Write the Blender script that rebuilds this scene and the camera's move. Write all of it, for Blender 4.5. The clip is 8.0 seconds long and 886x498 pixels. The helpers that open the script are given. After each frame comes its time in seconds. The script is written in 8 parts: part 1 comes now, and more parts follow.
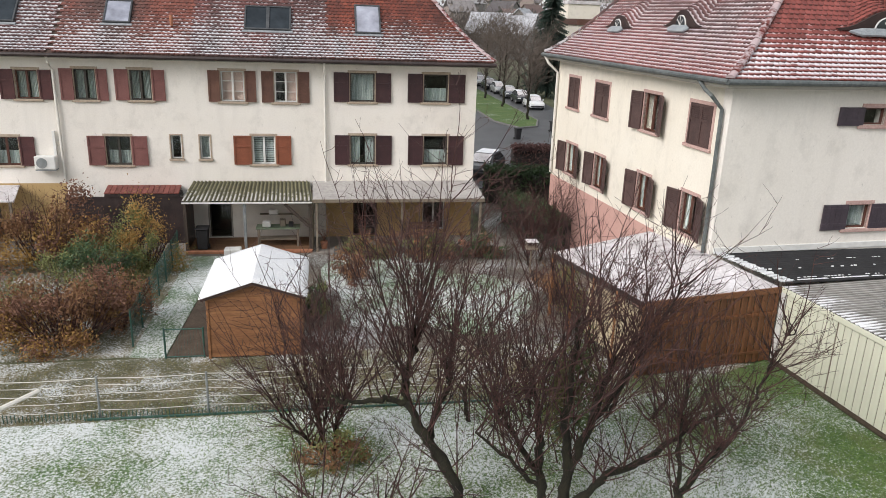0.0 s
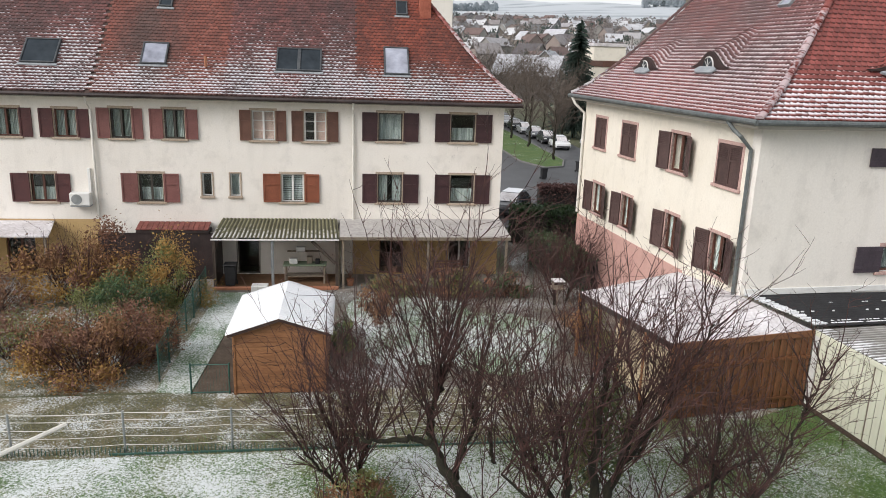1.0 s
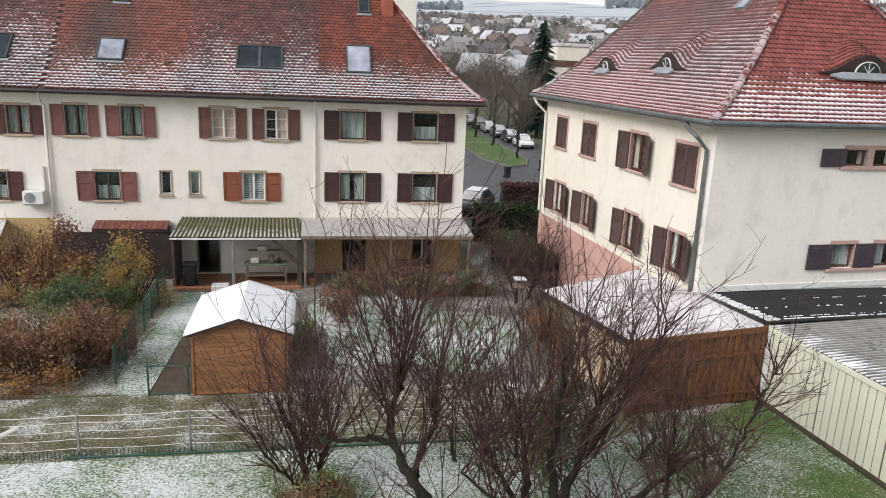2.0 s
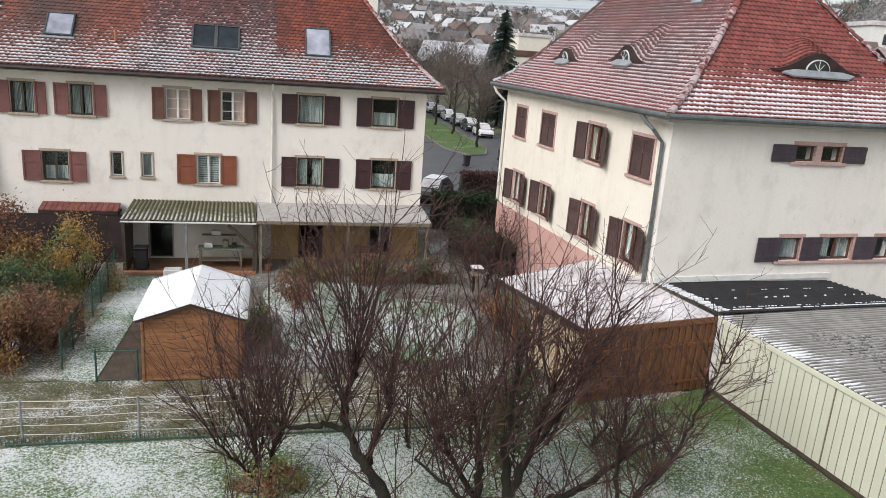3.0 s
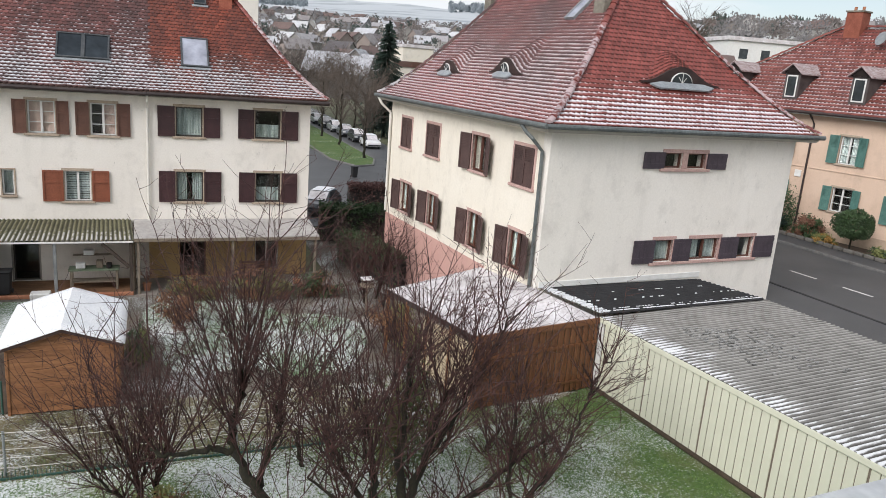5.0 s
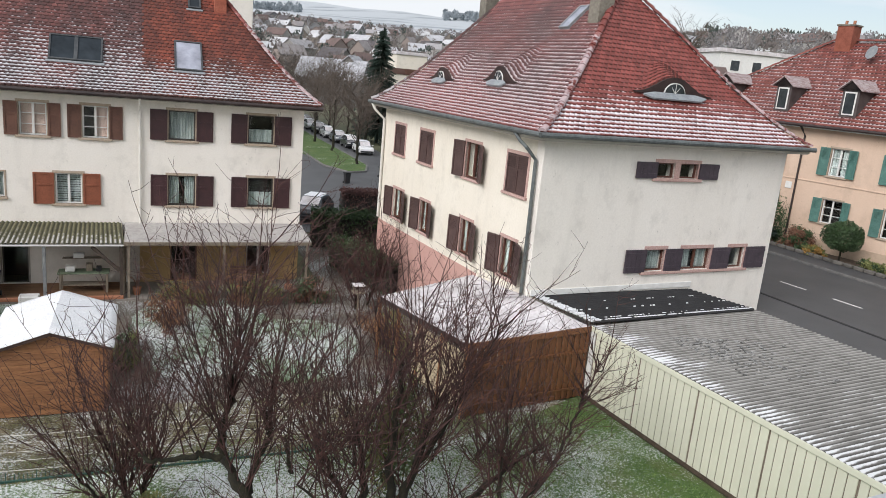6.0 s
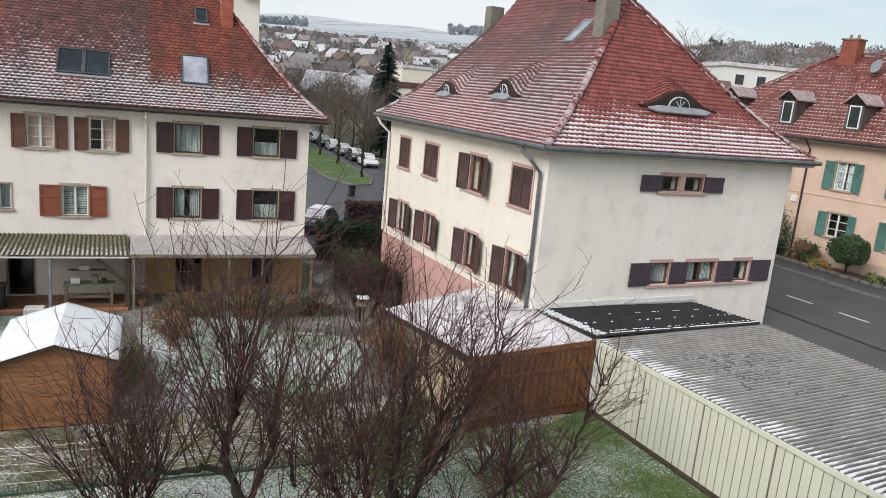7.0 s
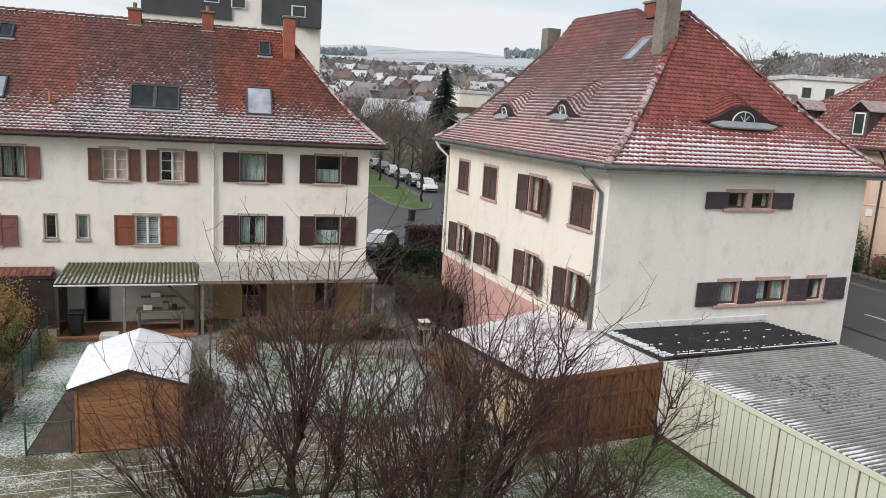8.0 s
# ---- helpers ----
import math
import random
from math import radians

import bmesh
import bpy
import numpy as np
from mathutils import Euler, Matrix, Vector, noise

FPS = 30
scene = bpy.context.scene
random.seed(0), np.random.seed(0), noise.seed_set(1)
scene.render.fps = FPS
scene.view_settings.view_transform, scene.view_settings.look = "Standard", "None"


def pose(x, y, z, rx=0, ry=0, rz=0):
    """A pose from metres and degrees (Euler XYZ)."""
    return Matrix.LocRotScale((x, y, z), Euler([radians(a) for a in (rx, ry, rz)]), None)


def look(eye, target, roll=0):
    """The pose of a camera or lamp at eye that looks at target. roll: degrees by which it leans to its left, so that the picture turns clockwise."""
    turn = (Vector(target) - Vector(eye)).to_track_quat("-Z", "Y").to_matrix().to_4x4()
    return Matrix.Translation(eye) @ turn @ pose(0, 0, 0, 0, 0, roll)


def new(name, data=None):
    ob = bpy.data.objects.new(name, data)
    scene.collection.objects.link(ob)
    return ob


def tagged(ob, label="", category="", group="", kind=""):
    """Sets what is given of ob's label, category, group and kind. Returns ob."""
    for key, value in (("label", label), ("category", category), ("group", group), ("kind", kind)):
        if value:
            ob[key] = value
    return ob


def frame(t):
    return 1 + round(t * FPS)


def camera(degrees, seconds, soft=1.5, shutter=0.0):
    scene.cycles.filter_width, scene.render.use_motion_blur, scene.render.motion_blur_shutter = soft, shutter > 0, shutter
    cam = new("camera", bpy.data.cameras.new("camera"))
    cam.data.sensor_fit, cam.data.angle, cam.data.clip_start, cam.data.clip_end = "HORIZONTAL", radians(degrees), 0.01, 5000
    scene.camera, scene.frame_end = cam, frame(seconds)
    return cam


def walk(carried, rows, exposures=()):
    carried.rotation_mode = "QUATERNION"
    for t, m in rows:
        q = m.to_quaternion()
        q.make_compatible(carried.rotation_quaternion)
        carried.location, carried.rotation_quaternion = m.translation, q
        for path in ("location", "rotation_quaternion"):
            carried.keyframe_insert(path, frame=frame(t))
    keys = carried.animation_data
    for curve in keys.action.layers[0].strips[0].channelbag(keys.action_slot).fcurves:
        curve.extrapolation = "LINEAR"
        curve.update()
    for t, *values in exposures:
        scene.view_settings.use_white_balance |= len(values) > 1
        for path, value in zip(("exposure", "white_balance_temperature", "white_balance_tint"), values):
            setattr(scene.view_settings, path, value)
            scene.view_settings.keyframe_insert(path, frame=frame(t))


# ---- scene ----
cam = camera(61.99, 8.0, soft=0.72)
# t, x, y, z, yaw, pitch, roll about the line of sight
ROWS = [
    (0.0, -0.109, -0.012, 10.019, -9.42, -17.42, 1.97),
    (0.5, -0.128, 0.023, 10.013, -7.90, -15.51, 1.75),
    (1.0, -0.150, 0.007, 9.998, -7.31, -14.47, 1.95),
    (1.5, -0.086, -0.043, 10.025, -8.56, -14.30, 1.91),
    (3.0, 0.016, 0.003, 9.982, -13.45, -15.21, 4.23),
    (3.5, 0.026, -0.014, 10.018, -16.12, -15.14, 4.31),
    (4.0, 0.033, 0.002, 9.994, -18.68, -14.61, 4.08),
    (4.5, 0.078, 0.007, 10.008, -20.43, -14.16, 4.43),
    (5.0, 0.096, -0.017, 10.025, -22.06, -13.80, 4.53),
    (6.5, 0.067, 0.025, 10.005, -22.55, -12.83, 5.46),
    (7.0, 0.079, 0.016, 10.004, -22.23, -12.21, 5.34),
    (7.5, 0.042, -0.006, 9.977, -21.42, -11.30, 4.38),
    (8.0, 0.070, 0.018, 9.965, -17.35, -10.74, 3.42),
]
walk(cam, [(t, pose(x, y, z, 90 + pitch, 0, yaw) @ pose(0, 0, 0, 0, 0, roll)) for t, x, y, z, yaw, pitch, roll in ROWS], [(0.0, 1.0, 6600, 13), (4.5, 0.97, 6450, 13), (6.5, 0.92, 6450, 13), (8.0, 0.85, 6500, 13)])

# ---- sky and light: a bright overcast winter sky with a few blue gaps ----
world = bpy.data.worlds.new("world")
scene.world = world
world.use_nodes = True
wn = world.node_tree
wn.nodes.clear()
w_out = wn.nodes.new("ShaderNodeOutputWorld")
w_bg = wn.nodes.new("ShaderNodeBackground")
w_sky = wn.nodes.new("ShaderNodeTexSky")
w_sky.sky_type = "NISHITA"
w_sky.sun_disc = False
w_sky.sun_elevation = radians(24)
w_sky.sun_rotation = radians(215)
w_tc = wn.nodes.new("ShaderNodeTexCoord")
w_map = wn.nodes.new("ShaderNodeMapping")
w_map.inputs["Scale"].default_value = (1.2, 1.2, 6.0)
w_noise = wn.nodes.new("ShaderNodeTexNoise")
w_noise.inputs["Scale"].default_value = 1.6
w_noise.inputs["Detail"].default_value = 5
w_ramp = wn.nodes.new("ShaderNodeValToRGB")
w_ramp.color_ramp.elements[0].position, w_ramp.color_ramp.elements[0].color = 0.38, (0.36, 0.36, 0.36, 1)
w_ramp.color_ramp.elements[1].position, w_ramp.color_ramp.elements[1].color = 0.53, (1, 1, 1, 1)
w_gain = wn.nodes.new("ShaderNodeVectorMath")
w_gain.operation = "SCALE"
w_gain.inputs["Scale"].default_value = 0.06
w_mix = wn.nodes.new("ShaderNodeMix")
w_mix.data_type = "RGBA"
w_mix.inputs[7].default_value = (0.46, 0.485, 0.495, 1)
wn.links.new(w_tc.outputs["Generated"], w_map.inputs["Vector"])
wn.links.new(w_map.outputs[0], w_noise.inputs["Vector"])
wn.links.new(w_noise.outputs["Fac"], w_ramp.inputs[0])
wn.links.new(w_sky.outputs[0], w_gain.inputs[0])
wn.links.new(w_ramp.outputs[0], w_mix.inputs[0])
wn.links.new(w_gain.outputs[0], w_mix.inputs[6])
wn.links.new(w_mix.outputs[2], w_bg.inputs[0])
wn.links.new(w_bg.outputs[0], w_out.inputs[0])
w_bg.inputs[1].default_value = 1.0
sun = new("sun", bpy.data.lights.new("sun", "SUN"))
sun.data.energy, sun.data.angle, sun.data.color = 1.5, radians(35), (1.0, 0.97, 0.94)
sun.matrix_world = look((0, 0, 40), (22, 12, 22))

# ---- materials ----
def material(name, rough=0.7, metal=0.0):
    m = bpy.data.materials.new(name)
    m.use_nodes = True
    b = m.node_tree.nodes["Principled BSDF"]
    b.inputs["Roughness"].default_value, b.inputs["Metallic"].default_value = rough, metal
    return m, m.node_tree, b


def noise_of(nt, scale, detail=4, stretch=(1, 1, 1), rough=0.55, at=None):
    tc = nt.nodes.new("ShaderNodeNewGeometry")
    mp = nt.nodes.new("ShaderNodeMapping")
    mp.inputs["Scale"].default_value = stretch
    no = nt.nodes.new("ShaderNodeTexNoise")
    no.inputs["Scale"].default_value, no.inputs["Detail"].default_value, no.inputs["Roughness"].default_value = scale, detail, rough
    nt.links.new(tc.outputs["Position"], mp.inputs[0])
    nt.links.new(mp.outputs[0], no.inputs["Vector"])
    return no.outputs["Fac"]


def ramp_of(nt, fac, stops):
    r = nt.nodes.new("ShaderNodeValToRGB")
    e = r.color_ramp.elements
    while len(e) < len(stops):
        e.new(0.5)
    for el, (pos, col) in zip(e, stops):
        el.position = pos
        el.color = (*col, 1) if len(col) == 3 else col
    nt.links.new(fac, r.inputs[0])
    return r.outputs[0]


def mix_of(nt, fac, a, b, mode="MIX"):
    n = nt.nodes.new("ShaderNodeMix")
    n.data_type, n.blend_type = "RGBA", mode
    for sock, v in ((n.inputs[0], fac), (n.inputs[6], a), (n.inputs[7], b)):
        if isinstance(v, bpy.types.NodeSocket):
            nt.links.new(v, sock)
        elif isinstance(v, (int, float)):
            sock.default_value = v
        else:
            sock.default_value = (*v, 1)
    return n.outputs[2]


def maths(nt, op, a, b=0.5, clamp=False):
    n = nt.nodes.new("ShaderNodeMath")
    n.operation, n.use_clamp = op, clamp
    for sock, v in ((n.inputs[0], a), (n.inputs[1], b)):
        if isinstance(v, bpy.types.NodeSocket):
            nt.links.new(v, sock)
        else:
            sock.default_value = v
    return n.outputs[0]


def bump_of(nt, bsdf, fac, strength=0.3, dist=0.02):
    b = nt.nodes.new("ShaderNodeBump")
    b.inputs["Strength"].default_value, b.inputs["Distance"].default_value = strength, dist
    nt.links.new(fac, b.inputs["Height"])
    nt.links.new(b.outputs[0], bsdf.inputs["Normal"])


def simple(name, dark, light, scale=3.0, rough=0.7, metal=0.0, stretch=(1, 1, 1), bump=0.2, vary=0.0, fine=0.0, grain=0.35):
    """Two tones mixed by noise, a finer grain over it, and a change from piece to piece."""
    m, nt, b = material(name, rough, metal)
    f = noise_of(nt, scale, 5, stretch)
    col = ramp_of(nt, f, [(0.32, dark), (0.68, light)])
    if fine:
        g = noise_of(nt, scale * fine, 3, stretch)
        col = mix_of(nt, grain, col, ramp_of(nt, g, [(0.3, tuple(c * 0.5 for c in dark)), (0.7, tuple(min(1, c * 1.15) for c in light))]))
    if vary:
        oi = nt.nodes.new("ShaderNodeObjectInfo")
        k = maths(nt, "MULTIPLY_ADD", oi.outputs["Random"], vary)
        k.node.inputs[2].default_value = 1 - vary / 2
        v = nt.nodes.new("ShaderNodeVectorMath")
        v.operation = "SCALE"
        nt.links.new(col, v.inputs[0])
        nt.links.new(k, v.inputs["Scale"])
        col = v.outputs[0]
    nt.links.new(col, b.inputs["Base Color"])
    if bump:
        bump_of(nt, b, noise_of(nt, scale * 6, 4, stretch), bump, 0.02)
    return m


def tile_material(name, tones, frost_below, frost_soft, frost_gain=1.0, patch=None, patch_scale=0.35, lumps=0.9, sharp=2.6, frost=(0.66, 0.65, 0.68), specks=0.8, moss=0.6):
    """Clay roof tile: tones by piece, weathering by area, a shadow line painted along each lower lip, and frost on the
    head of each tile in the lower courses.
    """
    m, nt, b = material(name, 0.62)
    geo = nt.nodes.new("ShaderNodeNewGeometry")
    oi = nt.nodes.new("ShaderNodeObjectInfo")
    rand = maths(nt, "FRACT", maths(nt, "ADD", geo.outputs["Random Per Island"], oi.outputs["Random"]))
    col = ramp_of(nt, rand, [(0.0, tones[0]), (0.5, tones[1]), (1.0, tones[2])])
    if patch:
        # soot and lichen run down the slope in wide uneven streaks
        wide = noise_of(nt, patch_scale, 5, (1, 0.35, 0.35), 0.62)
        f = ramp_of(nt, wide, [(0.40, (0, 0, 0)), (0.62, (1, 1, 1))])
        col = mix_of(nt, f, col, mix_of(nt, 0.76, col, patch))
    grime = ramp_of(nt, noise_of(nt, 2.2, 6), [(0.35, (0.55, 0.52, 0.5)), (0.6, (1, 1, 1))])
    col = mix_of(nt, 0.7, col, grime, "MULTIPLY")
    uv = nt.nodes.new("ShaderNodeUVMap")
    uv.uv_map = "UVMap"
    suv = nt.nodes.new("ShaderNodeSeparateXYZ")
    nt.links.new(uv.outputs[0], suv.inputs[0])
    # painted shadow line of each course, along the lower lip; moss is its strength
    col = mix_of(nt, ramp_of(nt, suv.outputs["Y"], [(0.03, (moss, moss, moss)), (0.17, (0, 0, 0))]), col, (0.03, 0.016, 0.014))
    pos = nt.nodes.new("ShaderNodeSeparateXYZ")
    nt.links.new(geo.outputs["Position"], pos.inputs[0])
    low = maths(nt, "DIVIDE", maths(nt, "SUBTRACT", frost_below, pos.outputs["Z"]), frost_soft)
    lump = maths(nt, "MULTIPLY", maths(nt, "SUBTRACT", noise_of(nt, 0.55, 3, (1, 0.6, 0.6)), 0.5), lumps)
    small = maths(nt, "MULTIPLY", maths(nt, "SUBTRACT", noise_of(nt, 7.0, 3), 0.5), specks)
    one = maths(nt, "MULTIPLY", maths(nt, "SUBTRACT", rand, 0.5), 0.25)
    amount = maths(nt, "ADD", maths(nt, "ADD", maths(nt, "ADD", maths(nt, "MINIMUM", low, frost_gain), lump), small), one)
    amount = maths(nt, "MINIMUM", amount, frost_gain)
    # the head of the exposed part, under the lip of the next tile, keeps most frost
    band = maths(nt, "SUBTRACT", amount, maths(nt, "SUBTRACT", 0.95, suv.outputs["Y"]))
    band = maths(nt, "MULTIPLY", band, sharp, True)
    col = mix_of(nt, band, col, frost)
    nt.links.new(col, b.inputs["Base Color"])
    bump_of(nt, b, noise_of(nt, 30, 4), 0.25, 0.01)
    return m


def lawn_material(name, snow_at, green, white=(0.70, 0.73, 0.74), warm=(0.16, 0.13, 0.06), scale=0.35, thin=False):
    """Grass with thin snow that lies in specks, thicker in some places."""
    m, nt, b = material(name, 0.9)
    g = ramp_of(nt, noise_of(nt, 9, 5), [(0.3, tuple(c * 0.5 for c in green)), (0.7, green)])
    g = mix_of(nt, ramp_of(nt, noise_of(nt, 0.8, 3), [(0.45, (0, 0, 0)), (0.65, (1, 1, 1))]), g, warm)
    wide = maths(nt, "MULTIPLY", maths(nt, "SUBTRACT", noise_of(nt, scale, 3), 0.5), 0.48)
    speck = noise_of(nt, 17, 8, rough=0.75)
    grain = noise_of(nt, 70, 3)
    s = maths(nt, "ADD", maths(nt, "ADD", wide, speck), maths(nt, "MULTIPLY", grain, 0.25))
    if thin:
        # the snow thins out towards the garage, in the lee of its wall
        p3 = nt.nodes.new("ShaderNodeNewGeometry")
        s3 = nt.nodes.new("ShaderNodeSeparateXYZ")
        nt.links.new(p3.outputs["Position"], s3.inputs[0])
        edge = maths(nt, "ADD", s3.outputs["X"], maths(nt, "MULTIPLY", s3.outputs["Y"], 0.085))
        s = maths(nt, "SUBTRACT", s, maths(nt, "MULTIPLY", maths(nt, "DIVIDE", maths(nt, "SUBTRACT", edge, 9.0), 6.5, True), 0.125))
    s = maths(nt, "MULTIPLY", maths(nt, "SUBTRACT", s, snow_at), 7.5, True)
    nt.links.new(mix_of(nt, s, g, white), b.inputs["Base Color"])
    bump_of(nt, b, speck, 0.7, 0.05)
    return m


def render_material(name, dark, light):
    """Old wall render: faint clouds, a rough grain, rain streaks and a few specks of grime."""
    m, nt, b = material(name, 0.93)
    col = ramp_of(nt, noise_of(nt, 0.45, 5), [(0.3, dark), (0.7, light)])
    g = ramp_of(nt, noise_of(nt, 16, 4), [(0.3, tuple(c * 0.8 for c in dark)), (0.7, light)])
    col = mix_of(nt, 0.25, col, g)
    streak = ramp_of(nt, noise_of(nt, 2.2, 5, (1, 1, 0.12)), [(0.54, (0, 0, 0)), (0.8, (0.22, 0.22, 0.22))])
    col = mix_of(nt, streak, col, tuple(c * 0.62 for c in dark))
    speck = ramp_of(nt, noise_of(nt, 5.5, 6, (1, 1, 0.6), rough=0.7), [(0.64, (0, 0, 0)), (0.74, (0.6, 0.6, 0.6))])
    col = mix_of(nt, speck, col, tuple(c * 0.45 for c in dark))
    blot = ramp_of(nt, noise_of(nt, 1.3, 7, (1, 1, 0.8), rough=0.68), [(0.52, (0, 0, 0)), (0.72, (0.42, 0.42, 0.42))])
    col = mix_of(nt, blot, col, tuple(c * 0.66 for c in dark))
    nt.links.new(col, b.inputs["Base Color"])
    bump_of(nt, b, noise_of(nt, 22, 4), 0.25, 0.015)
    return m


M = {}
M["render_cream"] = render_material("render_cream", (0.77, 0.715, 0.61), (0.83, 0.785, 0.69))
M["render_white"] = render_material("render_white", (0.775, 0.735, 0.675), (0.845, 0.81, 0.755))
M["render_yellow"] = render_material("render_yellow", (0.42, 0.28, 0.12), (0.55, 0.39, 0.19))
M["render_peach"] = render_material("render_peach", (0.60, 0.44, 0.33), (0.68, 0.52, 0.41))
M["render_pink"] = render_material("render_pink", (0.52, 0.30, 0.26), (0.60, 0.37, 0.32))
M["plinth_grey"] = simple("plinth_grey", (0.30, 0.28, 0.25), (0.42, 0.40, 0.36), 1.2, 0.9, fine=8)
M["sandstone"] = simple("sandstone", (0.36, 0.29, 0.22), (0.46, 0.38, 0.30), 2.0, 0.85, fine=8)
M["sandstone_pink"] = simple("sandstone_pink", (0.45, 0.29, 0.26), (0.55, 0.38, 0.34), 2.0, 0.85, fine=8)
M["shutter_dark"] = simple("shutter_dark", (0.032, 0.013, 0.016), (0.062, 0.025, 0.028), 3, 0.5, fine=6, vary=0.3)
M["shutter_red"] = simple("shutter_red", (0.16, 0.06, 0.055), (0.23, 0.095, 0.085), 3, 0.6, fine=6, vary=0.25)
M["shutter_orange"] = simple("shutter_orange", (0.20, 0.058, 0.028), (0.28, 0.088, 0.045), 3, 0.6, fine=6, vary=0.2)
M["shutter_brown"] = simple("shutter_brown", (0.10, 0.045, 0.032), (0.17, 0.08, 0.055), 3, 0.65, fine=6, vary=0.3)
M["shutter_maroon"] = simple("shutter_maroon", (0.066, 0.039, 0.037), (0.108, 0.065, 0.059), 3, 0.55, fine=6, vary=0.25)
M["shutter_slate"] = simple("shutter_slate", (0.045, 0.034, 0.045), (0.075, 0.057, 0.072), 3, 0.6, fine=6, vary=0.25)
M["shutter_green"] = simple("shutter_green", (0.05, 0.14, 0.12), (0.10, 0.22, 0.19), 3, 0.6, fine=6, vary=0.3)
M["frame_white"] = simple("frame_white", (0.66, 0.66, 0.64), (0.75, 0.75, 0.73), 4, 0.4, bump=0)
M["frame_brown"] = simple("frame_brown", (0.075, 0.026, 0.017), (0.13, 0.05, 0.032), 5, 0.5, stretch=(1, 1, 0.2))
M["frame_dark"] = simple("frame_dark", (0.04, 0.035, 0.03), (0.07, 0.06, 0.05), 5, 0.5)
M["curtain"] = simple("curtain", (0.20, 0.24, 0.23), (0.50, 0.54, 0.52), 9, 0.95, stretch=(1, 1, 0.1))
M["curtain_pink"] = simple("curtain_pink", (0.62, 0.42, 0.36), (0.72, 0.54, 0.47), 5, 0.95, stretch=(1, 1, 0.2))
# near-black tone painted for unlit depth behind windows and inside hedges
M["inner_shade"] = simple("inner_shade", (0.015, 0.014, 0.013), (0.04, 0.036, 0.032), 2, 0.9)
M["zinc"] = simple("zinc", (0.10, 0.115, 0.115), (0.20, 0.22, 0.22), 2, 0.5, 0.5, fine=6)
M["lead"] = simple("lead", (0.22, 0.24, 0.26), (0.36, 0.39, 0.41), 3, 0.6, 0.2, fine=6)
M["metal_dark"] = simple("metal_dark", (0.05, 0.055, 0.06), (0.10, 0.105, 0.11), 3, 0.45, 0.4)
M["shutter_wine"] = simple("shutter_wine", (0.055, 0.016, 0.018), (0.095, 0.03, 0.03), 3, 0.55, fine=6, vary=0.25)
M["gutter_dark"] = simple("gutter_dark", (0.022, 0.015, 0.015), (0.05, 0.034, 0.032), 2, 0.5)
M["pipe_white"] = simple("pipe_white", (0.62, 0.60, 0.55), (0.74, 0.72, 0.67), 2, 0.5)
M["brick_red"] = simple("brick_red", (0.22, 0.06, 0.035), (0.34, 0.11, 0.07), 3, 0.85, fine=8, vary=0.4)
M["chimney_grey"] = simple("chimney_grey", (0.12, 0.11, 0.09), (0.25, 0.23, 0.19), 1.5, 0.9, fine=8)
M["soffit"] = simple("soffit", (0.40, 0.37, 0.32), (0.50, 0.47, 0.42), 1.2, 0.8)
M["roof_under"] = simple("roof_under", (0.05, 0.03, 0.025), (0.08, 0.05, 0.04), 2, 0.9)
M["asphalt"] = simple("asphalt", (0.050, 0.052, 0.055), (0.085, 0.086, 0.09), 0.5, 0.55, fine=40)
M["kerb"] = simple("kerb", (0.10, 0.10, 0.097), (0.19, 0.185, 0.18), 2, 0.9, fine=8)
M["paint"] = simple("paint", (0.55, 0.55, 0.53), (0.78, 0.78, 0.76), 6, 0.7)
M["wood_shed"] = simple("wood_shed", (0.17, 0.070, 0.028), (0.31, 0.145, 0.062), 1.6, 0.65, stretch=(1, 1, 8), fine=6, vary=0.25)
M["wood_fence"] = simple("wood_fence", (0.12, 0.045, 0.018), (0.22, 0.09, 0.036), 1.6, 0.65, stretch=(8, 8, 1), fine=6, vary=0.35)
M["wood_old"] = simple("wood_old", (0.14, 0.11, 0.08), (0.26, 0.22, 0.17), 2, 0.85, stretch=(6, 6, 1), fine=6)
M["snow"] = simple("snow", (0.72, 0.74, 0.78), (0.86, 0.87, 0.89), 1.5, 0.7, fine=12, bump=0.3)
M["snow_thin"] = simple("snow_thin", (0.42, 0.38, 0.38), (0.76, 0.74, 0.76), 1.1, 0.7, fine=9, bump=0.3)
M["cladding"] = simple("cladding", (0.635, 0.64, 0.515), (0.69, 0.695, 0.565), 0.4, 0.45, bump=0.02, vary=0.05)
M["tar_black"] = simple("tar_black", (0.012, 0.012, 0.013), (0.03, 0.03, 0.032), 2, 0.75, fine=10)
M["bark"] = simple("bark", (0.006, 0.005, 0.004), (0.024, 0.022, 0.010), 7, 0.95, stretch=(1, 1, 0.3), fine=4, bump=1.0)
M["twig"] = simple("twig", (0.012, 0.005, 0.005), (0.092, 0.039, 0.033), 4, 0.8, bump=0)
M["twig_pale"] = simple("twig_pale", (0.055, 0.042, 0.033), (0.15, 0.12, 0.10), 2, 0.85, bump=0)
M["leaf_dark"] = simple("leaf_dark", (0.025, 0.05, 0.018), (0.065, 0.12, 0.045), 3, 0.6, vary=0.3)
M["leaf_spruce"] = simple("leaf_spruce", (0.012, 0.025, 0.02), (0.03, 0.055, 0.04), 1, 0.7)
M["leaf_brown"] = simple("leaf_brown", (0.15, 0.072, 0.034), (0.31, 0.165, 0.08), 2.5, 0.8)
M["leaf_olive"] = simple("leaf_olive", (0.10, 0.12, 0.035), (0.25, 0.26, 0.10), 2.0, 0.8)
M["leaf_russet"] = simple("leaf_russet", (0.14, 0.066, 0.042), (0.26, 0.135, 0.088), 2.5, 0.8)
